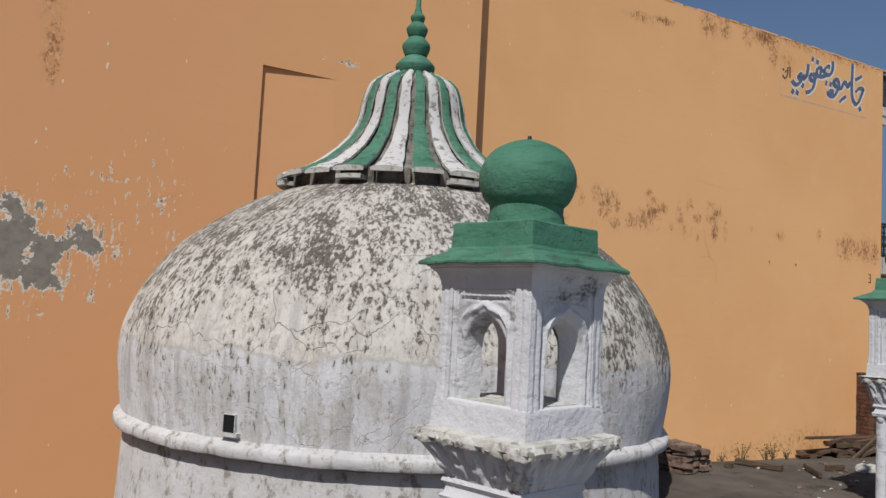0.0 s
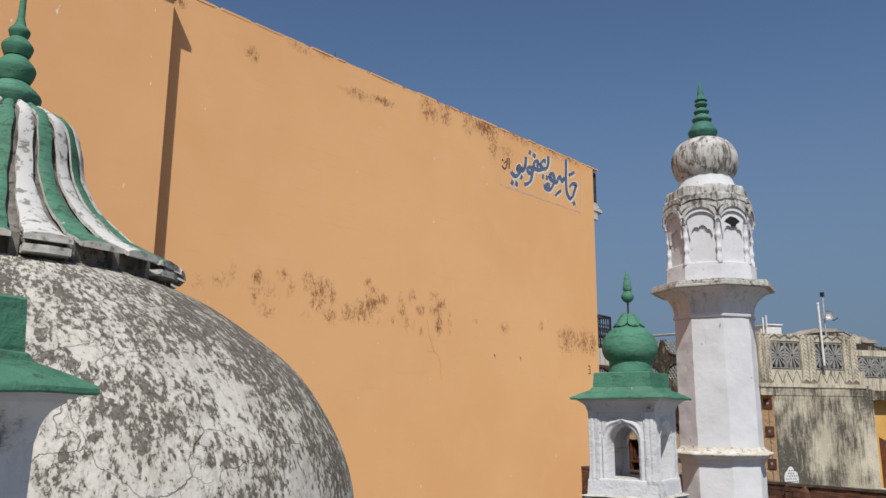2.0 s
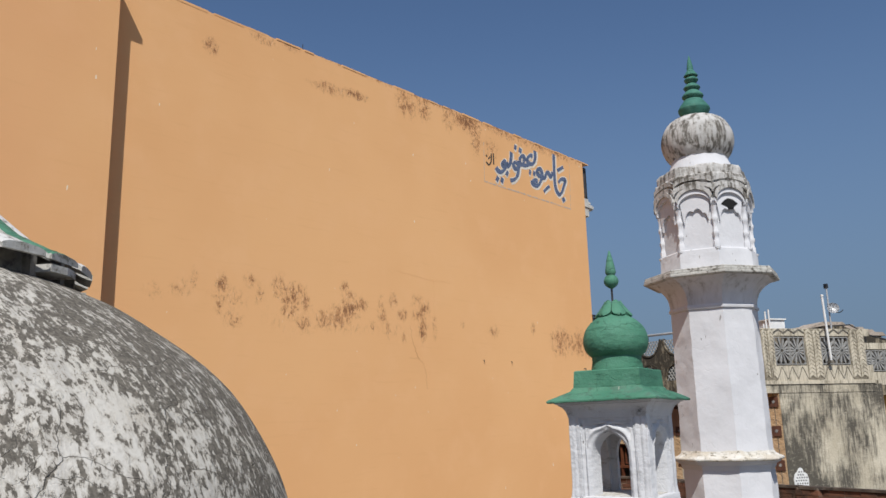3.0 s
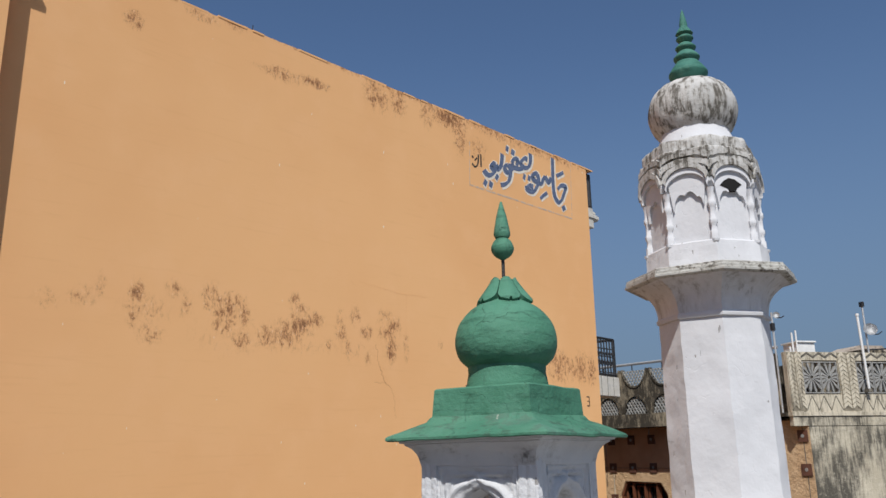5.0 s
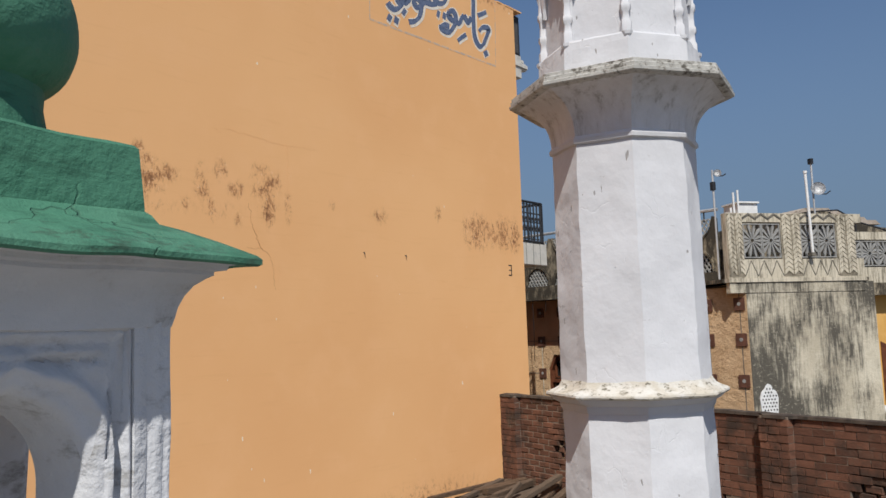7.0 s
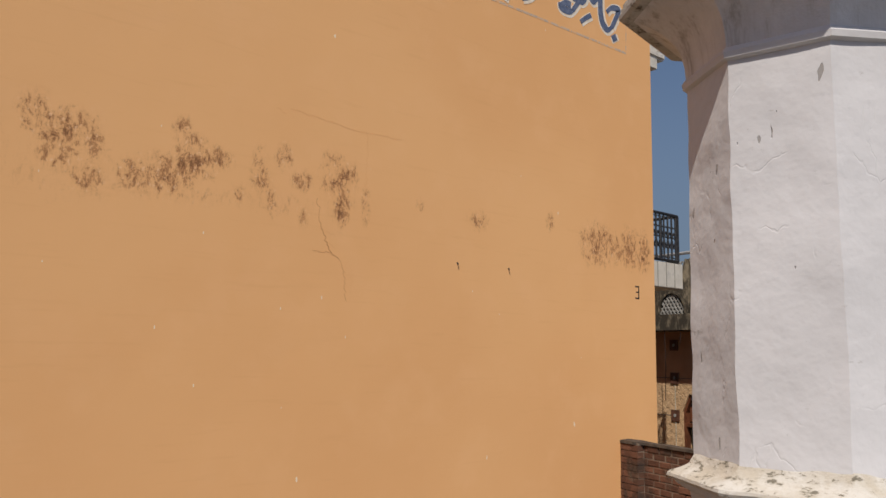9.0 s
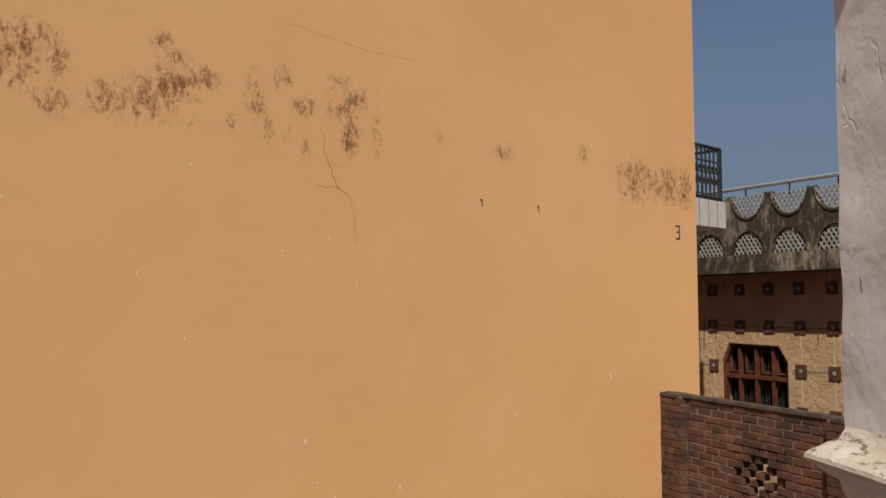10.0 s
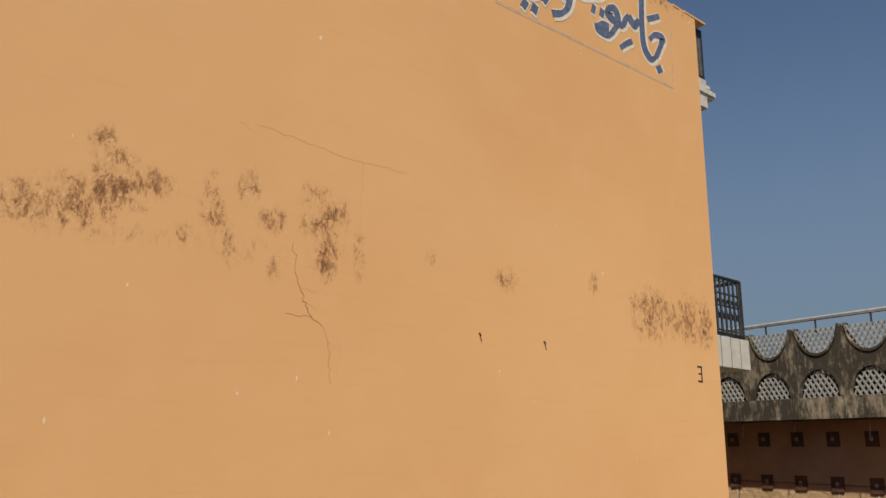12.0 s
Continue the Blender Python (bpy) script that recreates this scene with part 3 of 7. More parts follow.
def strip_plate(inner, outer, t0, t1, put, bm=None, closed=False):
    """A solid band between two lines with the same number of points."""
    bm = bm or bmesh.new()
    g = [[bm.verts.new(put(u, v, t)) for u, v in line] for line in (inner, outer) for t in (t0, t1)]
    i0, i1, o0, o1 = g
    n = len(inner)
    for k in range(n if closed else n - 1):
        j = (k + 1) % n
        bm.faces.new((i0[k], i0[j], o0[j], o0[k]))
        bm.faces.new((i1[k], i1[j], o1[j], o1[k]))
        bm.faces.new((i0[k], i0[j], i1[j], i1[k]))
        bm.faces.new((o0[k], o0[j], o1[j], o1[k]))
    if not closed:
        for k in (0, n - 1):
            bm.faces.new((i0[k], o0[k], o1[k], i1[k]))
    return bm


def sided_stack(levels, sides, turn, n=6, lumps=0.0, pitch=9.0, bm=None):
    """Polygon rings (corner radius, height), each side cut into n, roughened by lumps."""
    bm = bm or bmesh.new()
    rings = []
    for r, z in levels:
        ring = []
        for k in range(sides):
            p = Vector((math.cos(turn + 2 * math.pi * k / sides), math.sin(turn + 2 * math.pi * k / sides), 0)) * r
            q = Vector((math.cos(turn + 2 * math.pi * (k + 1) / sides), math.sin(turn + 2 * math.pi * (k + 1) / sides), 0)) * r
            for s in range(n):
                v = p.lerp(q, s / n) + Vector((0, 0, z))
                ring.append(bm.verts.new(v + lumps * noise.noise_vector(v * pitch)))
        rings.append(ring)
    m = sides * n
    for a, b in zip(rings, rings[1:]):
        for i in range(m):
            bm.faces.new((a[i], a[(i + 1) % m], b[(i + 1) % m], b[i]))
    bm.faces.new(rings[0])
    bm.faces.new(rings[-1])
    return bm


# ---- ground and roof terrace ----
ROOF = 0.37


LOW = -0.78


def on_roof(x, y):
    north = 5.85 - 0.17 * (x - 5.2) if x > 5.2 else 5.85 - 0.2 * (5.2 - x)
    return y < north and x < max(9.85 + 0.38 * (y - 4.25), 10.7 if 4.5 < y < 5.4 else -99)


def roof_height(x, y):
    if on_roof(x, y):
        return ROOF
    return LOW + 0.04 * noise.noise((x * 0.9, y * 0.9, 3.1)) + 0.015 * noise.noise((x * 4, y * 4, 1.7))


def build_terrace():
    # raised mosque roof with a crumbled rim
    corners = [(-14, -9), (4.8, -9), (9.85, 4.25), (10.75, 4.5), (10.7, 5.45), (9.3, 5.15), (5.2, 5.85), (-14, 2.0)]
    out = []
    for (x0, y0), (x1, y1) in zip(corners, corners[1:] + corners[:1]):
        n = max(2, int(math.hypot(x1 - x0, y1 - y0) / 0.12))
        for k in range(n):
            x, y = x0 + (x1 - x0) * k / n, y0 + (y1 - y0) * k / n
            out.append((x + 0.03 * noise.noise((x * 4, y * 4, 0)), y + 0.03 * noise.noise((x * 4, y * 4, 9))))
    bm = slab_from(out, LOW - 0.3, ROOF, lambda u, v, t: (u, v, t))
    tagged(mesh_object("roof_floor", bm, ROOF_CEMENT), "grey cement roof terrace with dust and debris", "floor", kind="structure")
    bm = bmesh.new()
    xs, ys = np.linspace(-14, 17.0, 125), np.linspace(-9, 10.3, 78)
    grid = [[bm.verts.new((x, y, LOW + 0.04 * noise.noise((x * 0.9, y * 0.9, 3.1)) + 0.015 * noise.noise((x * 4, y * 4, 1.7)))) for x in xs] for y in ys]
    for a, b in zip(grid, grid[1:]):
        for i in range(len(xs) - 1):
            if a[i].co.x < 15.9 + 0.32 * (a[i].co.y - 10.1):
                bm.faces.new((a[i], a[i + 1], b[i + 1], b[i]))
    tagged(mesh_object("yard_floor", bm, DUST_NEAR, smooth=60), "brown dusty lower terrace beside the orange wall", "floor", kind="structure")
    # worn pale edging along the roof's east rim
    bm = bmesh.new()
    prev = None
    for k in range(60):
        s = k / 59
        x, y = 9.83 - 5.0 * s, 4.22 - 13.1 * s
        w = 0.05 + 0.03 * noise.noise((s * 40, 0, 2))
        h = 0.018 + 0.012 * noise.noise((s * 55, 3, 2))
        ring = [bm.verts.new((x + a, y - a * .38, ROOF + b)) for a, b in ((-w, -.01), (-w * .8, h), (.0, h * 1.2), (.012, -.06))]
        if prev:
            for i in range(4):
                bm.faces.new((prev[i], prev[(i + 1) % 4], ring[(i + 1) % 4], ring[i]))
        prev = ring
    tagged(mesh_object("roof_rim", bm, LEAF_EDGE, smooth=40), "worn pale plaster edging of the roof", "edging", kind="structure")
    bm = bmesh.new()
    box(bm, -14, -9, -4.0, 13.2, 9.9, -1.0)
    tagged(mesh_object("lower_wall", bm, WHITE_OLD), "plain building body below the roof terrace", "wall", kind="structure")
    bm = bmesh.new()
    n, far = 48, 1500
    ring = [bm.verts.new((far * math.cos(2 * math.pi * k / n), far * math.sin(2 * math.pi * k / n), -4.0)) for k in range(n)]
    bm.faces.new(ring)
    tagged(mesh_object("ground", bm, DUST), "dusty town ground reaching the horizon", "ground", kind="structure")


build_terrace()

# ---- the orange building ----
WALL_Y = 10.1
# damp spots on the wall as (x, z, half width, half height, strength)
STAINS = [(9.85, 3.78, .06, .08, 1), (9.93, 3.70, .12, .05, .75), (9.86, 3.62, .04, .06, .75), (9.96, 3.49, .17, .11, 1), (9.62, 3.46, .04, .05, .9), (9.72, 3.35, .22, .13, .85),
          (9.44, 3.31, .10, .09, .95), (9.86, 3.46, .06, .08, .95), (10.18, 3.57, .13, .09, .55), (10.60, 3.63, .07, .14, .45), (10.85, 3.70, .07, .12, .65),
          (10.62, 3.43, .09, .11, .7), (10.74, 3.27, .06, .13, .5), (11.05, 3.50, .10, .08, .75), (11.09, 3.17, .06, .10, .45), (10.40, 3.27, .06, .09, .5)]
STAINS += [(11.57, 3.66, .075, .075, 1.25), (11.44, 3.53, .11, .10, .95), (11.51, 3.36, .075, .18, 1.05), (11.40, 3.74, .13, .11, .5), (11.80, 3.38, .06, .2, .4),
           (8.67, 3.67, .10, .14, .65), (8.89, 3.58, .16, .10, 1.05), (8.99, 3.67, .15, .09, .6), (9.13, 3.52, .08, .17, .5), (8.87, 3.37, .16, .11, .55), (9.10, 3.23, .10, .11, .75),
           (7.79, 3.60, .07, .12, .85), (7.77, 3.39, .06, .14, .7), (7.97, 3.17, .13, .09, .55), (8.21, 3.71, .09, .10, .5), (8.38, 3.55, .07, .13, .5)]
STAINS += [(7.39, 3.63, .05, .12, .45), (7.21, 3.49, .13, .10, .4), (6.87, 3.42, .12, .10, .35), (7.92, 3.44, .26, .14, .35), (15.58, 3.36, .28, .20, 1), (15.92, 3.33, .16, .16, .7),
           (16.26, 3.38, .16, .21, .95), (16.56, 3.34, .12, .20, 1.05), (14.62, 3.55, .06, .09, .75), (13.38, 3.41, .13, .09, .6), (12.52, 3.47, .05, .08, .45),
           (9.7, 3.22, .55, .12, .30), (10.8, 3.25, .5, .12, .22), (8.9, 3.3, .5, .3, .2), (11.5, 3.5, .3, .3, .25)]
STAINS += [(7.51, 6.72, .09, .10, .85), (10.08, 6.83, .18, .05, 1.4), (9.54, 6.76, .31, .08, .6), (11.22, 7.02, .20, .20, .75), (11.66, 7.08, .15, .21, .7), (12.28, 7.15, .13, .22, .8),
           (12.81, 7.15, .31, .13, 1.4), (13.07, 6.93, .14, .29, .7), (13.49, 6.83, .22, .18, .5), (8.33, 7.11, .18, .06, .7), (8.80, 7.19, .13, .06, .9), (6.37, 7.02, .07, .07, .95), (14.03, 7.26, .6, .12, .6)]
STAINS += [(.67, 4.2, .05, .28, 1.2), (.65, 4.85, .05, .3, 1.2), (12.3, -.65, .8, .18, .45), (14.2, -.5, 1.2, .25, .4), (12.0, 7.28, 3.5, .07, .85), (15.3, 7.28, .9, .1, .7)]
PEELS = [(0.42, 2.08, 1.20, .88, 1.10), (1.30, 2.25, .45, .5, .92), (1.95, 2.65, .5, .8, .66), (1.3, 2.95, 1.1, .6, .52), (1.75, 3.3, .6, .4, .52), (2.53, 3.38, .14, .12, .85), (1.5, 3.1, .8, .3, .42), (4.1, 4.77, .45, .1, .85), (0.0, 1.6, 1.0, .4, .7)]


def spread(x, z, spots, wide=1.0):
    return max((k * math.exp(-((x - cx) / rx / wide) ** 2 - ((z - cz) / rz / wide) ** 2) for cx, cz, rx, rz, k in spots if abs(x - cx) < 4 * rx and abs(z - cz) < 4 * rz), default=0.0)


def wall_sheet(name, xs, zs, front, label):
    """A thick wall with a fine front; zs are shares of the height; front(x, z) gives its y, top(x) its height."""
    bm = bmesh.new()
    stain = bm.verts.layers.float.new("stain")
    peel = bm.verts.layers.float.new("peel")
    grid = []
    for z in zs:
        row = []
        for x in xs:
            zz = z if not callable(z) else z(x)
            v = bm.verts.new((x, front(x, zz), zz))
            v[stain] = spread(x, zz, STAINS, 1.2)
            v[peel] = spread(x, zz, PEELS)
            row.append(v)
        grid.append(row)
    for a, b in zip(grid, grid[1:]):
        for i in range(len(xs) - 1):
            bm.faces.new((a[i], a[i + 1], b[i + 1], b[i]))
    rim = grid[0] + [r[-1] for r in grid[1:]] + grid[-1][-2::-1] + [r[0] for r in grid[-2:0:-1]]
    back = [bm.verts.new((v.co.x, 10.6, v.co.z)) for v in rim]
    for i in range(len(rim)):
        j = (i + 1) % len(rim)
        bm.faces.new((rim[i], rim[j], back[j], back[i]))
    bm.faces.new(back)
    return tagged(mesh_object(name, bm, ORANGE), label, "wall", kind="structure")


def build_orange():
    top = lambda x: 7.165 + 0.0175 * (x - 6.3) + 0.018 * noise.noise((x * 2.3, 0, 5)) + 0.01 * noise.noise((x * 9, 0, 5))
    zs = [(lambda x, s=s: -1.1 + (top(x) + 1.1) * s) for s in np.concatenate((np.linspace(0, .46, 24), np.linspace(.468, .61, 42), np.linspace(.63, .92, 14), np.linspace(.925, 1, 24)))]
    wob = lambda x, z: WALL_Y
    wall_sheet("wall_north", [float(a) for a in np.linspace(6.145, 16.82, 360)], zs, wob, "tall orange painted wall with mould stains")
    # the proud west stretch, with its shallow sunk panel
    y0 = WALL_Y - 0.22
    wall_sheet("wall_north_west", [float(a) for a in np.linspace(-14, 2.985, 150)], [float(a) for a in np.linspace(-1.1, 6.93, 70)], lambda x, z: y0, "orange painted wall with flaking plaster")
    wall_sheet("wall_north_upper", [float(a) for a in np.linspace(2.985, 6.145, 40)], [float(a) for a in np.linspace(4.525, 6.93, 30)], lambda x, z: y0, "orange painted wall above a sunk panel")
    wall_sheet("wall_north_panel", [float(a) for a in np.linspace(2.985, 6.145, 40)], [float(a) for a in np.linspace(-1.1, 4.525, 40)],
               lambda x, z: y0 + 0.045 * max(0.0, 1 - (x - 2.985) / 0.98), "orange painted sunk wall panel")
    bm = bmesh.new()
    box(bm, -14, y0 - 0.06, 6.934, 6.22, 10.6, 7.0)
    tagged(mesh_object("coping_west", bm, speckled("brown_coping", (0.30, 0.15, 0.07), (0.42, 0.22, 0.11), 6)), "brown weathered wall coping", "coping", kind="structure")
    # crumbling lip along the east wall's top
    bm = bmesh.new()
    rnd = random.Random(5)
    x = 6.5
    while x < 16.7:
        w = rnd.uniform(0.12, 0.5)
        if rnd.random() < 0.75:
            z = top(x + w / 2)
            box(bm, x, WALL_Y - rnd.uniform(0.0, 0.008), z - 0.02, x + w, 10.5, z + rnd.uniform(0.002, 0.014))
        x += w + rnd.uniform(0.0, 0.15)
    tagged(mesh_object("wall_top_rubble", bm, ORANGE), "crumbled plaster edge on the wall top", "rubble", kind="structure")
    # house body behind
    bm = bmesh.new()
    box(bm, -14, 10.604, -4, 16.80, 22, 6.6)
    tagged(mesh_object("house_body", bm, ORANGE), "plain rear body of the orange building", "wall", kind="structure")
    bm = bmesh.new()
    box(bm, -14.4, -9, -4, -14.02, 22, 6.9)
    tagged(mesh_object("wall_west", bm, ORANGE), "plain closing wall of the neighbouring house", "wall", kind="structure")
    # two nails and a rebar stub
    for x, z in ((13.06, 2.90), (13.87, 2.905), (9.19, 7.34)):
        up = z > 7
        bm = tube([(x, 10.11, z), (x, 10.085, z - 0.004), (x + 0.004, 10.08, z - 0.03)] if not up else [(x, 10.3, z - .06), (x, 10.3, z + .08)], 0.006)
        tagged(mesh_object("nail" if not up else "rebar_stub", bm, IRON), "rusty iron stub in the orange wall", "nail")


build_orange()

STROKES = [
    ((15.68, 7.25), (15.67, 7.04), (15.66, 6.79), (15.67, 6.58), (15.72, 6.46), (15.82, 6.41), (15.92, 6.48), (16.00, 6.62), (16.07, 6.75), (16.02, 6.78), (15.90, 6.75), (15.80, 6.66)),
    ((15.78, 6.92), (15.90, 6.98), (16.02, 7.05)),
    ((15.94, 6.37), (15.99, 6.29)),
    ((15.60, 6.84), (15.53, 6.73), (15.45, 6.77), (15.41, 6.82), (15.35, 6.75), (15.29, 6.65), (15.21, 6.65)),
    ((15.21, 6.65), (15.19, 6.75), (15.13, 6.80), (15.04, 6.77), (15.02, 6.69), (15.11, 6.65), (15.21, 6.65)),
    ((15.21, 6.65), (15.13, 6.54), (15.04, 6.44), (14.93, 6.42), (14.84, 6.44), (14.83, 6.49)),
    ((14.82, 6.46), (14.92, 6.52), (15.03, 6.52)),
    ((14.74, 6.66), (14.80, 6.64)),
    ((14.88, 6.67), (14.95, 6.65)),
    ((15.23, 6.35), (15.33, 6.43), (15.45, 6.51)),
]
STROKES_TWO = [
    ((14.98, 7.15), (14.98, 7.01), (14.92, 6.88), (14.82, 6.83), (14.73, 6.83), (14.69, 6.88), (14.74, 6.96), (14.82, 7.01), (14.89, 7.00)),
    ((14.74, 6.80), (14.63, 6.76), (14.53, 6.75), (14.45, 6.75), (14.43, 6.81), (14.47, 6.89), (14.56, 6.93), (14.60, 6.88), (14.55, 6.80)),
    ((14.27, 7.06), (14.34, 7.04)),
    ((14.42, 7.04), (14.51, 7.01)),
    ((14.46, 6.74), (14.37, 6.65), (14.28, 6.61), (14.22, 6.65), (14.23, 6.71), (14.31, 6.75), (14.37, 6.71), (14.37, 6.60), (14.32, 6.47), (14.22, 6.38), (14.09, 6.33)),
    ((14.16, 6.92), (14.14, 6.78), (14.10, 6.66), (14.03, 6.60), (13.98, 6.67)),
    ((13.98, 6.67), (13.95, 6.57), (13.88, 6.48), (13.78, 6.43), (13.69, 6.45), (13.65, 6.49)),
    ((13.96, 6.65), (13.90, 6.67), (13.85, 6.60), (13.90, 6.56)),
    ((13.96, 6.47), (14.02, 6.43)),
    ((13.64, 6.29), (13.71, 6.25)),
    ((13.78, 6.29), (13.86, 6.26)),
]
STROKES_SMALL = [
    ((13.58, 6.75), (13.58, 6.53)),
    ((13.52, 6.73), (13.50, 6.57), (13.43, 6.49), (13.35, 6.53)),
    ((13.42, 6.60), (13.48, 6.66)),
    ((13.35, 6.66), (13.39, 6.64)),
]


def brush(bm, points, broad, thin, y, front=0.003):
    """A pen stroke with a slanted nib, painted on the wall."""
    line = curve_of(points, 5)
    nib = Vector((0.75, 0.66)).normalized()
    left, right = [], []
    n = len(line)
    for i, p in enumerate(line):
        a, b = Vector(line[max(i - 1, 0)]), Vector(line[min(i + 1, n - 1)])
        d = (b - a).normalized() if (b - a).length > 1e-6 else Vector((1, 0))
        side = Vector((-d.y, d.x))
        w = thin + (broad - thin) * abs(side.dot(nib))
        left.append(Vector(p) + side * w)
        right.append(Vector(p) - side * w)
    strip_plate(left, right, -0.002, front, lambda u, v, t: (u, y - t, v), bm)


def build_sign():
    root = thing("painted_sign", pose(0, 0, 0), "faded blue Urdu lettering painted on the orange wall", "sign")
    y = WALL_Y
    # long strokes in two runs, so that a loop lies over itself
    runs = lambda word: [r for s in word for r in ((s[:len(s) // 2 + 1], s[len(s) // 2:]) if len(s) > 6 else (s,))]
    bm = bmesh.new()
    for i, s in enumerate(runs(STROKES + STROKES_TWO)):
        brush(bm, [(a + .016, b - .010) for a, b in s], 0.088, 0.056, y, 0.0010 + 0.0001 * i)
    part("white_outline", bm, SIGN_WHITE, root, "faded white outline of the letters")
    for word in (STROKES, STROKES_TWO):
        bm = bmesh.new()
        for i, s in enumerate(runs(word)):
            brush(bm, s, 0.058, 0.029, y, 0.0036 + 0.0002 * i)
        part("word", bm, SIGN_BLUE, root, "faded blue brush letters")
    bm = bmesh.new()
    for s in STROKES_SMALL:
        brush(bm, s, 0.020, 0.012, y, 0.0028)
    part("small_word", bm, SIGN_BLACK, root, "small black brush letters")
    for name, a, b, w in (("border_line", (13.27, 6.14), (16.24, 6.18), 0.016), ("border_line", (13.28, 6.15), (13.30, 6.9), 0.008), ("border_line", (16.23, 6.19), (16.28, 7.3), 0.008)):
        bm = bmesh.new()
        brush(bm, [a, ((a[0] + b[0]) / 2, (a[1] + b[1]) / 2), b], w, w, y, 0.0015)
        part(name, bm, SIGN_LINE, root)


build_sign()


def build_mark():
    """The small dark numeral-like scratch near the corner, as plain bars."""
    root = thing("painted_mark", pose(0, 0, 0), "small dark painted mark near the wall's corner", "mark")
    for x0, z0, x1, z1 in ((16.36, 2.860, 16.447, 2.878), (16.375, 2.785, 16.447, 2.800), (16.36, 2.700, 16.447, 2.718), (16.428, 2.70, 16.449, 2.876)):
        part("bar", one_box(x0, WALL_Y - 0.003, z0, x1, WALL_Y + 0.002, z1), SIGN_BLACK, root)


build_mark()


def build_cracks():
    """Fine plaster cracks running down from the mould, with thin branches."""
    faint = speckled("faint_crack", (0.755, 0.415, 0.182), (0.785, 0.44, 0.197), 9)
    dark = speckled("crack_edge", (0.46, 0.22, 0.09), (0.54, 0.27, 0.115), 14)
    rnd = random.Random(8)
    runs = [((11.23, 3.36), (11.28, 3.12), 9, .003), ((11.28, 3.12), (11.355, 2.92), 9, .004), ((11.355, 2.92), (11.415, 2.845), 5, .005), ((11.415, 2.845), (11.50, 2.79), 5, .004),
            ((11.56, 2.68), (11.60, 2.38), 12, .0022), ((11.42, 2.845), (11.20, 2.85), 8, .0022), ((11.29, 3.05), (11.44, 3.03), 7, .0015), ((11.35, 2.95), (11.45, 2.90), 5, .0015),
            ((11.50, 2.79), (11.58, 2.66), 5, .0018), ((11.66, 2.70), (11.65, 2.46), 9, .0015), ((11.80, 4.12), (11.81, 3.45), 22, .0016), ((10.9, 4.18), (11.72, 4.12), 20, .0012),
            ((11.72, 4.12), (12.25, 4.14), 14, .0014), ((10.75, 4.16), (10.85, 4.12), 5, .0016)]
    for start, end, n, w in runs:
        line = []
        for k in range(n + 1):
            s = k / n
            line.append((start[0] + (end[0] - start[0]) * s + rnd.uniform(-.016, .016) * (0 < k < n), start[1] + (end[1] - start[1]) * s + rnd.uniform(-.010, .010) * (0 < k < n)))
        bm = bmesh.new()
        brush(bm, line, w * .75, w * .4, WALL_Y, 0.001)
        tagged(mesh_object("wall_crack", bm, dark if w > .0017 else faint), "fine crack in the orange plaster", "crack", kind="structure")


build_cracks()


def balcony(name, x1, z_slab, slab_h, rail_h, y0, y1, stepped=False):
    root = thing(name, pose(16.84, y0, z_slab), "black iron balcony on a white tiled slab", "balcony", "balconies of the orange house")
    w = x1 - 16.84
    d = y1 - y0
    bm = one_box(0, 0, 0, w, d, slab_h, 0.008)
    if stepped:
        bm.free()
        bm = one_box(0, 0, 0, w * .55, d, slab_h, 0.008)
        part("moulding", one_box(0, -.02, slab_h * .42, w, d, slab_h * .72, 0.03), TILE_PALE, root, "stepped white moulding")
        part("moulding", one_box(0, .01, slab_h * .70, w * .82, d, slab_h * .9, 0.02), TILE_PALE, root)
    part("slab", bm, TILE_PALE, root, "white tiled balcony slab")
    for k in range(1, 1 if stepped else 4):
        part("joint", one_box(w * k / 4 - .004, -0.003, 0.0, w * k / 4 + .004, 0.002, slab_h), CREAM_LINE, root)
    rw = w * .52 if stepped else w - 0.06
    bm = bmesh.new()
    for a, b in (((0, .04), (rw, .04)), ((rw, .04), (rw, d - .04))):
        for z in (slab_h + .04, slab_h + rail_h):
            tube([(a[0], a[1], z), (b[0], b[1], z)], 0.022, 6, bm)
    part("rail", bm, IRON, root)
    for x, y in ((rw, .04), (rw, d - .04), (rw, d / 2)):
        part("post", tube([(x, y, slab_h), (x, y, slab_h + rail_h)], 0.025, 6), IRON, root)
    bm = bmesh.new()
    m = 8
    for k in range(m):
        x = rw * (k + .5) / m
        tube([(x, .04, slab_h + .04), (x, .04, slab_h + rail_h)], 0.015, 5, bm)
        if k < m - 1:
            z = slab_h + .1
            while z < slab_h + rail_h - .1:
                c = Vector((x + rw / m / 2, .04, z + .06))
                r = rw / m * 0.55
                tube([c + Vector((r * math.cos(a), 0, r * 1.5 * math.sin(a))) for a in np.linspace(0, 5.2, 9)], 0.008, 4, bm)
                z += 0.15
    for k in range(m):
        x, q = rw * k / m, rw / m
        z0, z1 = slab_h + .04, slab_h + rail_h
        tube([(x, .04, z0 + (z1 - z0) * .30), (x + q, .04, z0 + (z1 - z0) * .62)], 0.009, 4, bm)
        tube([(x + q, .04, z0 + (z1 - z0) * .30), (x, .04, z0 + (z1 - z0) * .62)], 0.009, 4, bm)
    for k in range(10):
        y = .04 + (d - .08) * k / 10
        tube([(rw, y, slab_h + .04), (rw, y, slab_h + rail_h)], 0.010, 5, bm)
    part("scrollwork", bm, IRON, root, "wrought scrolls between upright bars")


balcony("balcony", 17.70, 2.925, 0.37, 0.73, 10.2, 13.0)
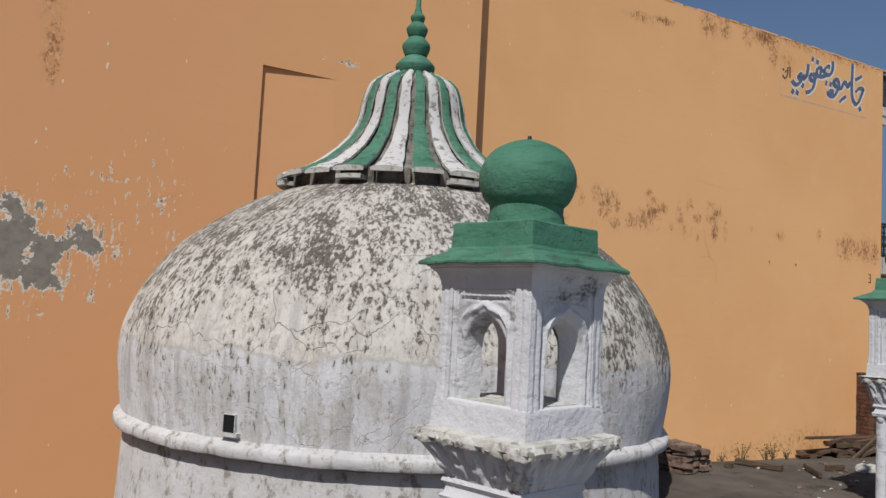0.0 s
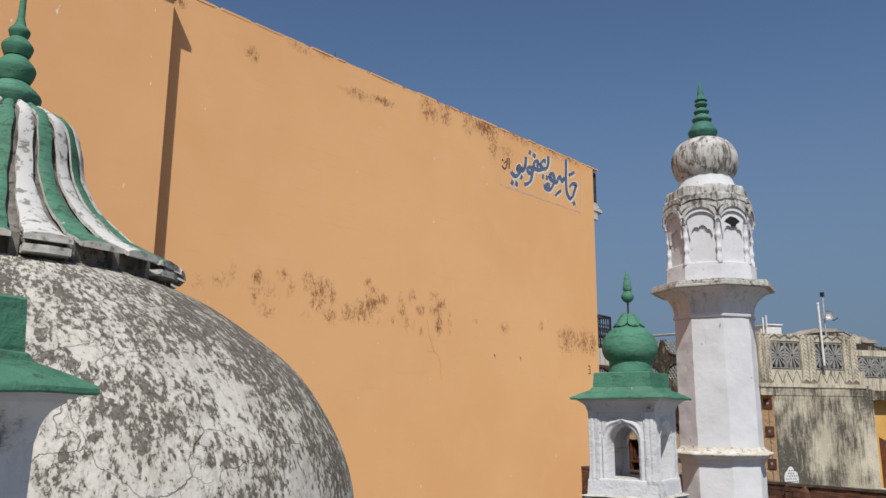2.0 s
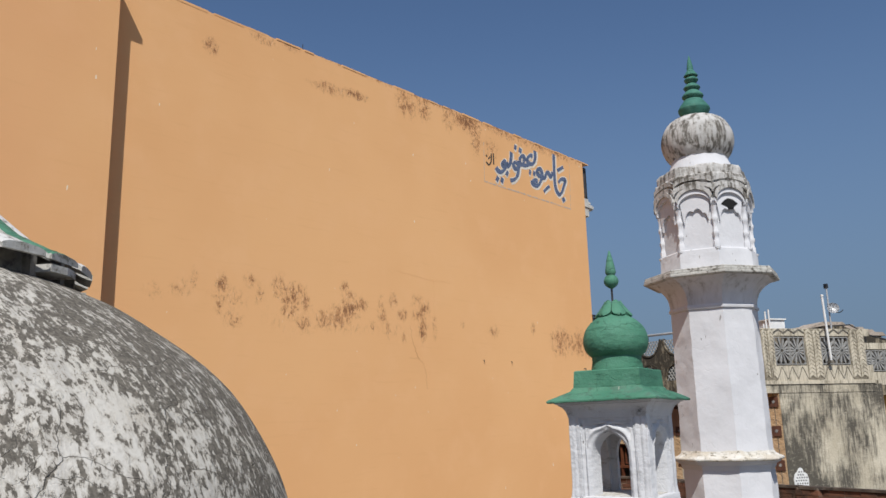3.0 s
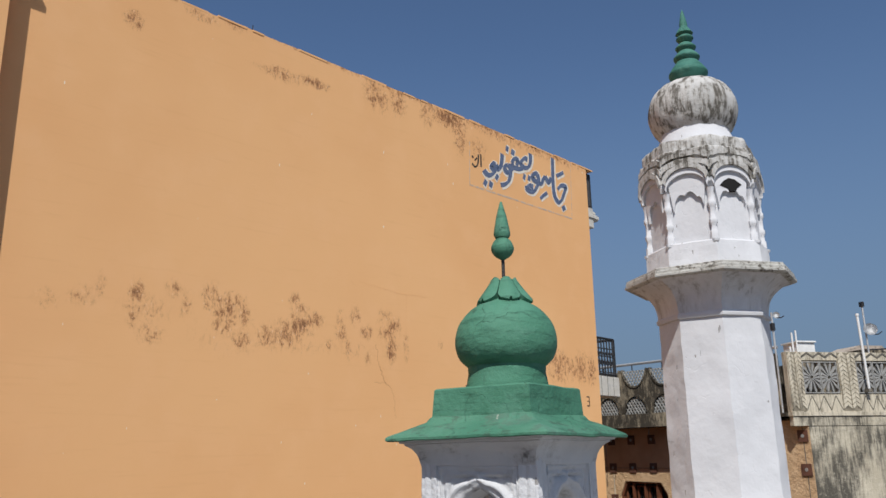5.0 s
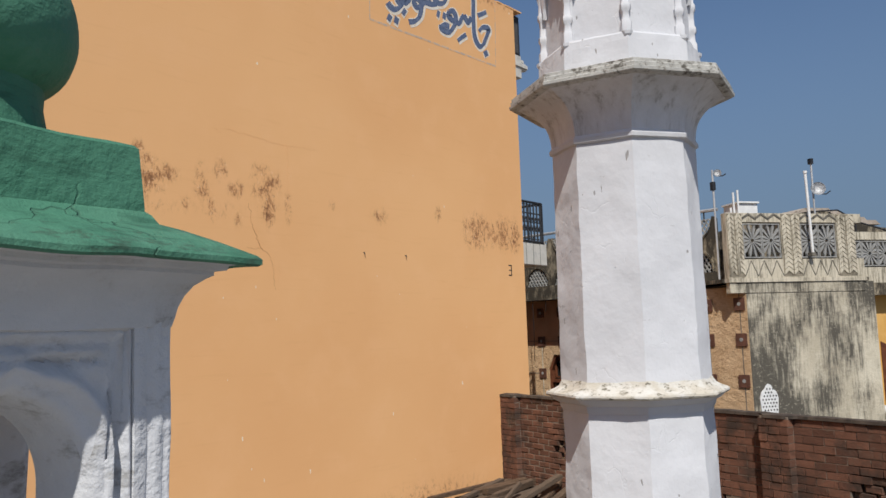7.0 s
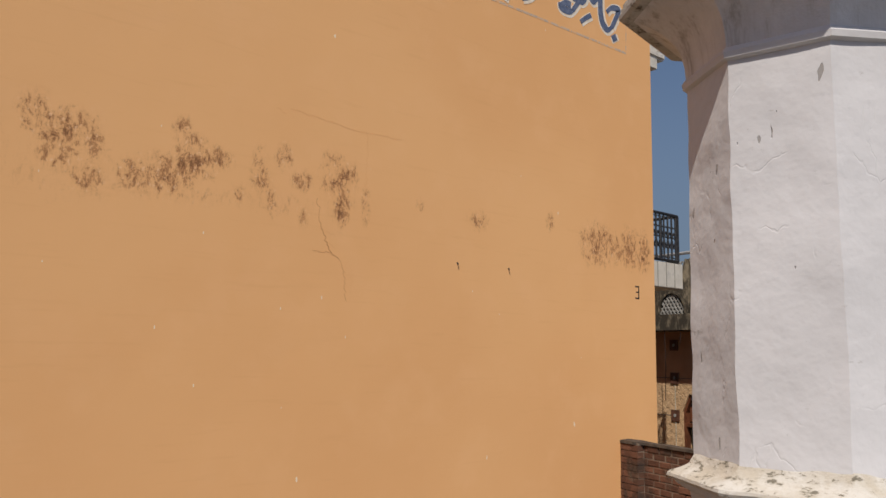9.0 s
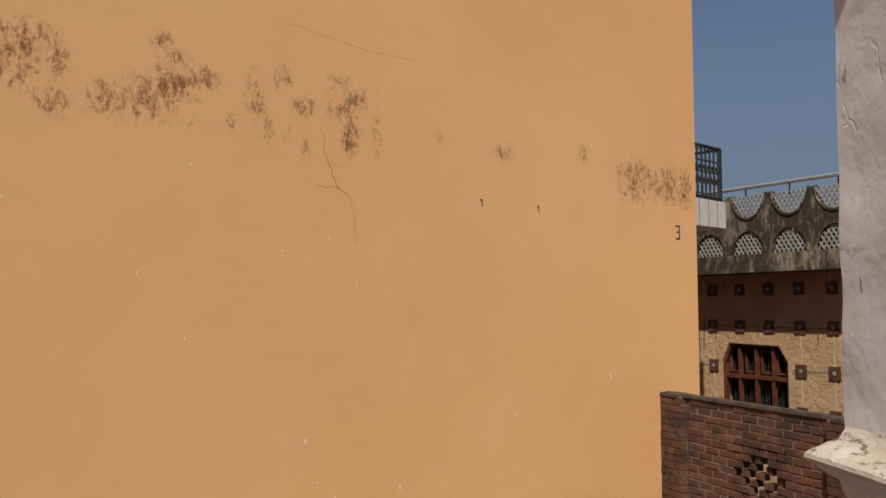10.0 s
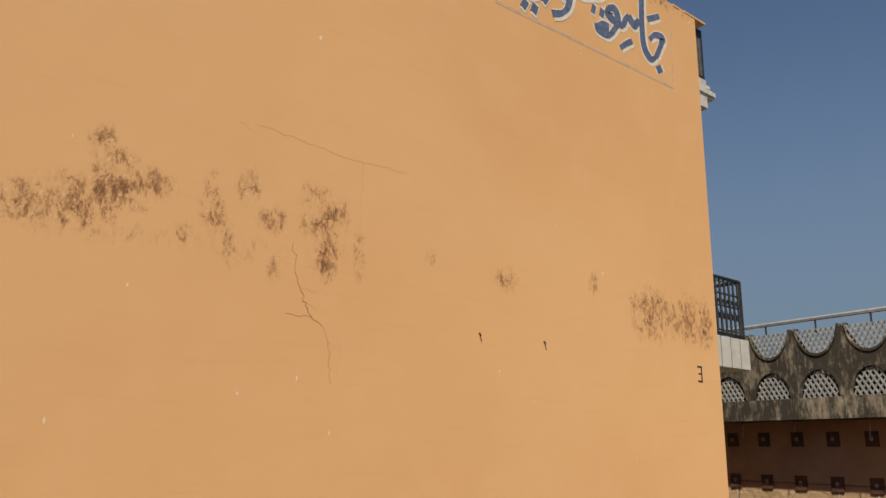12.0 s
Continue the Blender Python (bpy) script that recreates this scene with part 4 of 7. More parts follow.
balcony("balcony", 17.27, 6.17, 0.40, 0.70, 10.15, 13.0, True)


# ---- the dome ----
def build_dome():
    cx, cy = 3.125, 6.345
    root = thing("dome", pose(cx, cy, -0.9), "whitewashed lichen-stained mosque dome with a green striped cap", "dome")
    up = 0.9
    # drum
    prof = [(2.11, -0.1), (2.10, .28), (2.085, .60), (2.075, .735)]
    part("drum", lathe([(r, z + up) for r, z in prof], 96, wob=0.004), RING, root, "whitewashed round drum", smooth=50)
    prof = [(2.06, .744), (2.128, .750), (2.146, .754), (2.152, .762), (2.154, .790), (2.152, .812), (2.144, .822), (2.120, .834), (2.105, .850), (2.06, .866)]
    bm = lathe([(r, z + up) for r, z in prof], 260, close=False, wob=0.006)
    for v in bm.verts:
        v.co += noise.noise_vector(v.co * 7.0) * .007 + noise.noise_vector(v.co * 21.0) * .003
    part("ring_moulding", bm, RING, root, "worn plaster ring round the drum", smooth=40)
    prof = curve_of([(2.10, .83), (2.125, 1.0), (2.150, 1.27), (2.120, 1.49), (2.008, 1.755), (1.770, 2.07), (1.360, 2.375), (1.155, 2.485), (0.9, 2.578), (0.6, 2.62)], 5)
    bm = lathe([(r, z + up) for r, z in prof], 128, close=True, wob=0.0)
    grow = bm.verts.layers.float.new("lichen")
    for v in bm.verts:
        z = v.co.z - up
        n = v.co.normalized()
        v.co += Vector((v.co.x, v.co.y, 0)).normalized() * (0.012 * noise.noise(v.co * 1.7) + 0.005 * noise.noise(v.co * 6))
        v[grow] = float(np.interp(z, (0.85, 1.15, 1.55, 1.95, 2.2, 2.6), (-0.20, -0.02, 0.24, 0.35, 0.40, 0.42))) + 0.29 * min(1.0, max(0.0, (z - 1.0) / .5)) * min(1.0, max(0.0, v.co.x / 1.2))
    shell = part("shell", bm, DOME, root, "lime-plastered dome shell with black lichen", smooth=60)
    # square vent with its frame; a near-black block paints the hole's shade
    a = math.atan2(5.15 - cy, 1.363 - cx)
    m = Matrix.Rotation(a, 4, 'Z') @ Matrix.Translation((2.118, 0, 0.946 + up))
    bm = bmesh.new()
    box(bm, -0.02, -0.040, -0.052, 0.020, 0.040, 0.052, m)
    part("vent", bm, DARK, root, "small square vent")
    bm = bmesh.new()
    for y0, z0, y1, z1 in ((-.044, -.056, -.040, .055), (.040, -.056, .044, .055), (-.044, .052, .044, .056), (-.058, -.074, .062, -.050)):
        box(bm, -0.02, y0, z0, 0.024, y1, z1, m)
    part("vent_frame", bm, DOME, root)
    # dark gutter under the striped cap
    part("gutter", lathe([(0.86, 2.50 + up), (0.965, 2.56 + up), (0.955, 2.655 + up), (0.85, 2.68 + up)], 72, close=False), GROOVE, root, "dark band below the cap", smooth=30)
    n = 24
    rnd = random.Random(3)
    for k in range(n):
        t = 2 * math.pi * (k + .0) / n
        bm = bmesh.new()
        box(bm, 0.90, -0.022, 2.54 + up, 1.005, 0.022, 2.665 + up, Matrix.Rotation(t, 4, 'Z'))
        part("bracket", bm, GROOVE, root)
    inner = curve_of([(0.96, 2.66), (0.80, 2.735), (0.56, 2.94), (0.435, 3.17), (0.395, 3.37), (0.335, 3.50), (0.19, 3.585), (0.12, 3.60)], 4)
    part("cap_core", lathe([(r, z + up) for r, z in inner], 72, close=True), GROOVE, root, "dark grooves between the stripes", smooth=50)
    line = curve_of([(1.085, 2.650), (1.0, 2.685), (0.82, 2.775), (0.585, 2.975), (0.458, 3.185), (0.417, 3.38), (0.357, 3.515), (0.21, 3.605)], 4)
    for k in range(n):
        t = 2 * math.pi * (k - .5) / n + rnd.uniform(-.012, .012)
        bm = bmesh.new()
        rows = []
        for i, (r, z) in enumerate(line):
            share = i / (len(line) - 1)
            half = math.pi / n * r * (0.80 - 0.10 * math.sin(share * math.pi)) + 0.004 * math.sin(i * 1.3 + k)
            th = 0.030 - 0.008 * share
            drop = rnd.uniform(-.006, .004)
            if i == 0:
                half *= 1.04
            row = []
            for s, dz in ((-1, -th), (-1, -.006), (-.72, .006), (0, .012), (.72, .006), (1, -.006), (1, -th)):
                rr = r + 0.012 * (dz > -.02) * share
                row.append(bm.verts.new((rr, s * half, z + dz + drop + up)))
            rows.append(row)
        for a2, b2 in zip(rows, rows[1:]):
            for i in range(7):
                bm.faces.new((a2[i], a2[(i + 1) % 7], b2[(i + 1) % 7], b2[i])).material_index = int(i in (0, 5, 6))
        bm.faces.new(rows[0]).material_index = 1
        bm.faces.new(rows[-1])
        bmesh.ops.transform(bm, matrix=Matrix.Rotation(t, 4, 'Z'), verts=bm.verts)
        part("stripe", bm, [GREEN_OLD if k % 2 else PETAL_WHITE, LEAF_EDGE], root, "green painted stripe" if k % 2 else "flaking white stripe", smooth=40)
        # thin second plate under the stripe's outer end
        if k % 3:
            continue
        w = math.pi / n * 1.04 * rnd.uniform(.55, .9)
        bm = slab_from([(.94, -w * .9), (1.08, -w), (1.10, 0), (1.08, w), (.94, w * .9)], 2.566 + rnd.uniform(-.012, .008) + up, 2.600 + up, lambda u, v, z2: (u, v, z2))
        bmesh.ops.transform(bm, matrix=Matrix.Rotation(t, 4, 'Z'), verts=bm.verts)
        part("lip", bm, LEAF_EDGE, root, "thin plaster lip under a stripe")
    for name, r, z0, z1 in (("finial_ball", .165, 3.60, 3.795), ("finial_ball", .118, 3.79, 3.965), ("finial_ball", .090, 3.96, 4.09), ("finial_ball", .062, 4.085, 4.175)):
        prof = curve_of([(r * .78, z0), (r * .98, z0 + (z1 - z0) * .35), (r * .96, z0 + (z1 - z0) * .6), (r * .45, z1)], 4)
        part(name, lathe([(a3, z + up) for a3, z in prof], 32, wob=0.02), GREEN, root, smooth=40)
    part("finial_spike", lathe([(.035, 4.17 + up), (.022, 4.22 + up), (.016, 4.45 + up), (0, 4.75 + up)], 12), GREEN, root, smooth=40)


build_dome()


# ---- the two kiosks ----
def arch_line(half, spring, apex, grow=0.0, cusp=0.0, n=9):
    """Half-open pointed arch as (u, v) from the left foot over the apex to the right foot."""
    left = [(-half - grow, 0.0), (-half - grow, spring * 0.5), (-half - grow, spring)]
    for i in range(1, n + 1):
        s = i / n
        u = (half + grow) * math.cos(s * math.pi / 2) ** 1.05 if i < n else 0.0
        v = spring + (apex + grow * 1.25 - spring) * math.sin(s * math.pi / 2) ** 1.0
        v += (apex - spring) * 0.10 * s ** 6
        bulge = cusp * abs(math.sin(s * math.pi * 2.5))
        left.append((-(u + bulge * 0.7 * (i < n)), v + bulge))
    right = [(-u, v) for u, v in left[:-1]][::-1]
    return left + right


def carved_side(wide, body, spring, apex, ow, put, seed):
    """One kiosk wall round its arch: a soft scalloped band, a sunk panel and a deep splayed reveal, all worn."""
    bm = bmesh.new()
    inner = arch_line(ow, spring, apex, n=14)
    back = arch_line(ow * .84, spring, apex * .975, n=14)
    m = len(inner)
    top = body * .90
    outer = []
    for i in range(m):
        if i <= 2 or i >= m - 3:
            outer.append((-wide if i <= 2 else wide, (0.0, body * .35, body * .7)[min(i, m - 1 - i)]))
        else:
            outer.append((-wide + 2 * wide * (i - 3) / (m - 7), body))
    line = [Vector(p) for p in inner]

    def relief(u, v):
        p = Vector((u, v))
        near = min(((p - a).length, i) for i, a in enumerate(line))[0]
        near = min(near, *[(p - a - (b - a) * min(1, max(0, (p - a).dot(b - a) / max(1e-9, (b - a).length_squared)))).length for a, b in zip(line, line[1:])])
        around = math.atan2(v - spring * .95, abs(u) + 1e-6)
        if v > spring * .9:
            at = .024 + .013 * abs(math.cos(around * 3.4)) ** .7
            high = .0125
        else:
            at, high = .022, .006
        h = high * math.exp(-((near - at) / .0085) ** 2)
        h -= .006 * math.exp(-((near - at - .020) / .009) ** 2) * (v > spring * .8)
        h -= .012 * max(0.0, 1 - near / .014) ** 2
        side, lid = wide - abs(u), top - v
        edge = min(side, lid) if lid > -.02 else side
        h += .0075 * math.exp(-((edge - .006) / .006) ** 2) - .004 * math.exp(-((edge - .019) / .006) ** 2)
        if abs(u) < wide - .030:
            h -= .010 * math.exp(-((v - top + .036) / .0045) ** 2)
            h += .006 * math.exp(-((v - top + .026) / .006) ** 2)
        h += .0045 * noise.noise(Vector((u * 13, v * 13, seed))) + .0025 * noise.noise(Vector((u * 34, v * 34, seed)))
        return h

    rows = [[bm.verts.new(put(u, v, -.085)) for u, v in back], [bm.verts.new(put(a[0] * .6 + b[0] * .4, a[1] * .6 + b[1] * .4, -.045 + .004 * noise.noise(Vector((a[1] * 15, seed, 0))))) for a, b in zip(inner, back)]]
    for k in range(27):
        s = k / 26
        row = []
        for (a, b), (c, d) in zip(inner, outer):
            u, v = a + (c - a) * s, b + (d - b) * s
            row.append(bm.verts.new(put(u, v, relief(u, v))))
        rows.append(row)
    rows.append([bm.verts.new(put(u, v, -.085)) for u, v in outer])
    for a, b in zip(rows, rows[1:] + rows[:1]):
        for i in range(m - 1):
            bm.faces.new((a[i], a[i + 1], b[i + 1], b[i])).material_index = int(3 < i < m - 5 and a is not rows[0] and a is not rows[1])
    return bm


def kiosk(name, cx, cy, angle, z, half, eave_half, plinth, bulb, petals, apex_at, label):
    """z: heights of column top, cap top, sill, body top, eave edge, plinth foot, plinth top."""
    z_col, z_cap, z_sill, z_top, z_eave, z_foot, z_plin = [q - ROOF for q in z]
    root = thing(name, pose(cx, cy, ROOF, 0, 0, angle), label, "turret", "turrets of the mosque roof")
    rnd = random.Random(name + str(cx))
    # fluted square column
    out = []
    h = half * 0.80
    for k in range(4):
        c, s = ((1, 0), (0, 1), (-1, 0), (0, -1))[k]
        for f in range(5):
            for e, d in ((-.46, 0.0), (-.38, .008), (0, .011), (.38, .008), (.46, 0.0)):
                u = (-1 + 2 * (f + .5 + e) / 5) * h
                v = -(h - 0.008 + d)
                out.append((u * c - v * s, u * s + v * c))
    bm = slab_from(out, 0.0, z_col - 0.09, lambda u, v, t: (u, v, t))
    part("column", bm, WHITE_KIOSK, root, "fluted whitewashed square column", smooth=50)
    part("foot", square_stack([(h + .03, 0), (h + .03, .06), (h + .005, .09)]), WHITE_KIOSK, root)
    # rounded flute ends below the necking
    for k in range(4):
        for f in range(5):
            bm = bmesh.new()
            u = (-1 + 2 * (f + .5) / 5) * h
            lathe([(0, -.020), (.016, -.014), (.027, .008), (.026, .026), (0, .030)], 10, bm=bm)
            bmesh.ops.transform(bm, matrix=Matrix.Diagonal((1.0, .45, 1.1, 1)), verts=bm.verts)
            m = Matrix.Rotation(k * math.pi / 2, 4, 'Z') @ Matrix.Translation((u, -h - .002, z_col - 0.115))
            bmesh.ops.transform(bm, matrix=m, verts=bm.verts)
            part("flute_end", bm, WHITE_KIOSK, root, smooth=50)
    part("necking", square_stack([(h, z_col - .095), (h + .016, z_col - .085), (h + .022, z_col - .065), (h + .008, z_col - .05), (h + .004, z_col - .03), (h + .018, z_col - .015), (h + .012, z_col)], n=4, lumps=.003),
         WHITE_KIOSK, root, smooth=35)
    # carved flaring capital
    hc = eave_half * 0.86 if petals else eave_half * 1.0
    # five broad leaves carved on each side, their tips curling out
    bm = bmesh.new()
    cuts, ups = 60, 16
    rings = []
    for i in range(ups + 1):
        s = i / ups
        r = h + .010 + (hc - .028 - h - .010) * s ** 1.7
        ring = []
        for k in range(4):
            c, w = ((1, 0), (0, 1), (-1, 0), (0, -1))[k]
            for f in range(cuts):
                e = -1 + 2 * f / cuts
                cell = (e + 1) * 2.5
                q = abs(cell - math.floor(cell) - .5) * 2
                broad = .95 * math.sqrt(max(0.0, math.sin(min(1.0, s * 1.15) * math.pi * .93))) if s < .85 else .45
                leaf = max(0.0, 1 - (q / max(.08, broad)) ** 4)
                d = .024 * leaf * (.35 + s) - .012 * math.exp(-(q / .16) ** 2) * (s < .8) + .018 * math.exp(-((s - .30) / .10) ** 2) * max(0.0, 1 - q * 1.6)
                d *= min(1.0, (1 - abs(e)) * 12 + .3)
                v = Vector((e * (r + d), -(r + d), z_col + (z_cap - .018 - z_col) * s))
                v += noise.noise_vector(v * 16.0 + Vector((k * 3, cx, 0))) * .006
                ring.append(bm.verts.new((v.x * c - v.y * w, v.x * w + v.y * c, v.z)))
        rings.append(ring)
    for a, b in zip(rings, rings[1:]):
        for i in range(len(a)):
            j = (i + 1) % len(a)
            bm.faces.new((a[i], a[j], b[j], b[i]))
    bm.faces.new(rings[0])
    bm.faces.new(rings[-1])
    part("capital", bm, [KIOSK_SOOT], root, "carved flaring capital with sooty leaf relief", smooth=60)
    for k in range(4):
        for f in range(5):
            u = (-1 + 2 * (f + .5) / 5)
            bm = bmesh.new()
            n1, n2 = 8, 4
            rows = []
            w = hc * 2 / 5 * 0.56
            seed = Vector((rnd.uniform(0, 50), rnd.uniform(0, 50), 0))
            for i in range(n2 + 1):
                s = i / n2
                row = []
                for j in range(n1 + 1):
                    q = -1 + 2 * j / n1
                    wave = noise.noise(seed + Vector((q * 1.6, s * 1.2, 0)))
                    reach = -0.004 + 0.056 * s * (1 - 0.50 * q * q) + 0.026 * wave * s
                    row.append(bm.verts.new((u * hc * 0.98 + q * w, -(hc - 0.045 + reach), 0.010 * (1 - q * q) * (1 - .4 * s) + 0.006 - 0.022 * s ** 3 + 0.016 * noise.noise(seed + Vector((q * 2.6, s * 2.0, 7))))))
                rows.append(row)
            low = [[bm.verts.new(v.co + Vector((0, 0.008, -0.018))) for v in row] for row in rows]
            for g in (rows, low):
                for a, b in zip(g, g[1:]):
                    for i in range(n1):
                        bm.faces.new((a[i], a[i + 1], b[i + 1], b[i]))
            rim = lambda g: g[0] + [r[-1] for r in g[1:]] + g[-1][-2::-1] + [r[0] for r in g[-2:0:-1]]
            ra, rb = rim(rows), rim(low)
            for i in range(len(ra)):
                bm.faces.new((ra[i], ra[(i + 1) % len(ra)], rb[(i + 1) % len(ra)], rb[i]))
            bmesh.ops.transform(bm, matrix=Matrix.Translation((0, 0, z_cap)) @ Matrix.Rotation(k * math.pi / 2, 4, 'Z'), verts=bm.verts)
            part("leaf", bm, LEAF_EDGE, root, "broken plaster leaf", smooth=60)
    part("capital_top", square_stack([(hc - .03, z_cap - .03), (hc - .005, z_cap - .012), (hc - .012, z_cap + .008), (half + .05, z_cap + .012), (half + .004, z_cap + .022)], n=20, lumps=.006), LEAF_EDGE, root, "weathered top of the capital", smooth=40)
    part("base_block", square_stack([(half + .012, z_cap), (half + .007, z_sill - .05), (half + .005, z_sill - .018), (half + .004, z_sill - .004), (half + .002, z_sill), (half - .01, z_sill + .003)], n=14, lumps=.004), WHITE_KIOSK, root, smooth=60)
    part("sill", one_box(-half + .02, -half + .02, z_sill - .01, half - .02, half - .02, z_sill + .006), LEAF_EDGE, root, "dusty sill inside the openings")
    # four carved sides between broad corner piers
    z_top = z_eave - .045
    body = z_top - z_sill
    pier = 0.060
    wide = half - pier
    spring, apex, ow = body * (apex_at - .25), body * apex_at, half * 0.46
    for k in range(4):
        turn = Matrix.Rotation(k * math.pi / 2, 4, 'Z')
        bm = carved_side(wide, body, spring, apex, ow, lambda u, v, t: turn @ Vector((u, -(half - .010) - t, z_sill + v)), rnd.uniform(0, 30))
        part("arched_side", bm, [WHITE_KIOSK, KIOSK_SOOT], root, "arched opening with a worn cusped moulding in a thick wall", smooth=70)
        bm = bmesh.new()
        q = pier
        out = [(0, q), (0, q * .74), (.0035, q * .66), (.0035, q * .60), (0, q * .52), (-.0005, .020), (.003, .015), (.002, .009), (.0015, .004),
               (.004, .0015), (.009, .002), (.015, .003), (.020, -.0005), (q * .52, 0), (q * .60, .0035), (q * .66, .0035), (q * .74, 0), (q, 0), (q, q)]
        rings = []
        for i in range(13):
            s = i / 12
            # the pier spreads into the block below it
            foot = .005 * max(0.0, 1 - s * 7) ** 2
            ring = []
            for a, b in out:
                v = Vector((-half + a - (foot if a < q * .5 else 0), -half + b - (foot if b < q * .5 else 0), z_sill - .004 + (z_top + .004 - z_sill) * s))
                v += noise.noise_vector(turn @ v * 11.0 + Vector((cx, cy, 0))) * .0035
                ring.append(bm.verts.new(turn @ v))
            rings.append(ring)
        for a, b in zip(rings, rings[1:]):
            for i in range(len(out)):
                j = (i + 1) % len(out)
                bm.faces.new((a[i], a[j], b[j], b[i]))
        bm.faces.new(rings[0])
        bm.faces.new(rings[-1])
        part("corner_pier", bm, WHITE_KIOSK, root, smooth=60)
    # lid inside, coved cornice, eave, plinth
    part("ceiling_slab", one_box(-half + .03, -half + .03, z_top - .03, half - .03, half - .03, z_top), WHITE_KIOSK, root)
    e = eave_half
    k = min(1.0, (e - half) / .082)
    cov = [(half - .012, z_eave - .092), (half - .002, z_eave - .088), (half + .001, z_eave - .076), (half + .004 * k, z_eave - .062), (half + .010 * k, z_eave - .048), (half + .019 * k, z_eave - .035), (half + .031 * k, z_eave - .026),
           (half + .038 * k, z_eave - .022), (half + .038 * k, z_eave - .017), (half + .050 * k, z_eave - .015), (half + .052 * k, z_eave - .009), (half + .060 * k, z_eave - .007), (half + .060 * k, z_eave)]
    part("cornice", square_stack(cov, n=12, lumps=.004), KIOSK_SOOT, root, "coved white cornice", smooth=50)
    reach, rise = e - plinth, z_foot - z_eave
    ev = [(e * .80, z_eave - .004), (e * .985, z_eave - .009), (e, z_eave - .006), (e, z_eave + .001), (e * .985, z_eave + .006), (plinth + reach * .66, z_eave + .008 + rise * .26), (plinth + reach * .36, z_eave + .008 + rise * .54), (plinth + reach * .16, z_eave + .004 + rise * .80), (plinth + .010, z_foot + .006), (plinth + .002, z_foot + .012)]
    part("eave", square_stack(ev, n=26, lumps=.005), GREEN_OLD, root, "worn green painted eave", smooth=35)
    part("plinth", square_stack([(plinth + .006, z_foot - .01), (plinth + .004, z_foot + .02), (plinth, z_plin - .005), (plinth - .005, z_plin)], n=10, lumps=.004), GREEN, root, "green painted square plinth", smooth=30)
    zs = z_plin
    r, hb = bulb
    part("neck", lathe([(r * .80, zs - .004), (r * .78, zs + .02), (r * .75, zs + .05), (r * .76, zs + .075)], 40, wob=.012), GREEN, root, smooth=40)
    if petals:
        prof = curve_of([(r * .74, zs + .07), (r * .92, zs + .10), (r * 1.0, zs + .15), (r * .93, zs + .21), (r * .72, zs + .258), (r * .46, zs + .288), (r * .3, zs + .30)], 5)
        part("bulb", lathe(prof, 48, wob=.012), GREEN, root, "green painted onion bulb", smooth=50)
        for k in range(6):
            bm = bmesh.new()
            rows = []
            for i in range(10):
                s = i / 9
                rr = r * (.21 + .33 * s ** 1.1)
                zz = zs + .366 - .080 * s ** .95
                hw = math.pi / 6 * (.94 if s < .6 else .94 * math.sqrt(max(0.015, 1 - ((s - .6) / .4) ** 2)))
                rows.append([bm.verts.new(((rr + d) * math.cos(hw * q), (rr + d) * math.sin(hw * q), zz + .010 * (1 - q * q) + (0 if d > 0 else -.012))) for d in (0.006, -0.012) for q in (-1, -.5, 0, .5, 1)])
            for a, b in zip(rows, rows[1:]):
                for i in range(10):
                    j = (i + 1) % 10
                    bm.faces.new((a[i], a[j], b[j], b[i])) if i not in (4, 9) else None
                bm.faces.new((a[4], a[9], b[9], b[4]))
                bm.faces.new((a[0], a[5], b[5], b[0]))
            bm.faces.new(rows[0][:5] + rows[0][:4:-1])
            bm.faces.new(rows[-1][:5] + rows[-1][:4:-1])
            bmesh.ops.transform(bm, matrix=Matrix.Rotation(k * math.pi / 3 + .75, 4, 'Z'), verts=bm.verts)
            part("petal", bm, GREEN, root, smooth=50)
        part("petal_core", lathe([(r * .40, zs + .285), (r * .20, zs + .360), (0, zs + .364)], 16), GREEN, root)
        part("rod", lathe([(.006, zs + .37), (.006, zs + .46)], 8), IRON, root, "thin iron rod")
        part("ball", lathe(curve_of([(.004, zs + .440), (.030, zs + .458), (.040, zs + .482), (.030, zs + .508), (.014, zs + .522)], 4), 24), GREEN, root, smooth=50)
        part("spike", lathe([(.024, zs + .520), (.029, zs + .530), (.029, zs + .540), (.018, zs + .60), (.004, zs + .652), (0, zs + .655)], 12), GREEN, root, smooth=30)
    else:
        prof = curve_of([(r * .75, zs + .07), (r * .90, zs + .10), (r * 1.0, zs + .16), (r * .95, zs + .215), (r * .74, zs + .268), (r * .38, zs + .302), (r * .08, zs + .315), (0, zs + .316)], 5)
        part("bulb", lathe(prof, 48, wob=.012, close=False), GREEN, root, "green painted onion bulb", smooth=50)
        part("stub", lathe([(.010, zs + .305), (.007, zs + .33), (0, zs + .332)], 8), IRON, root, "rusty stub of a lost finial")
    return root


kiosk("corner_turret", 1.634, 2.796, 12.5, (1.09, 1.243, 1.362, 1.80, 1.838, 1.885, 1.982), 0.207, 0.270, 0.182, (0.176, 0.3), False, .672,
      "whitewashed arched roof turret with a green onion cap, broken finial")
kiosk("corner_turret", 5.953, 3.724, 8.0, (1.145, 1.33, 1.44, 1.86, 1.918, 1.972, 2.073), 0.209, 0.290, 0.177, (0.173, 0.38), True, .715,
      "whitewashed arched roof turret with a green bulb and spike finial")


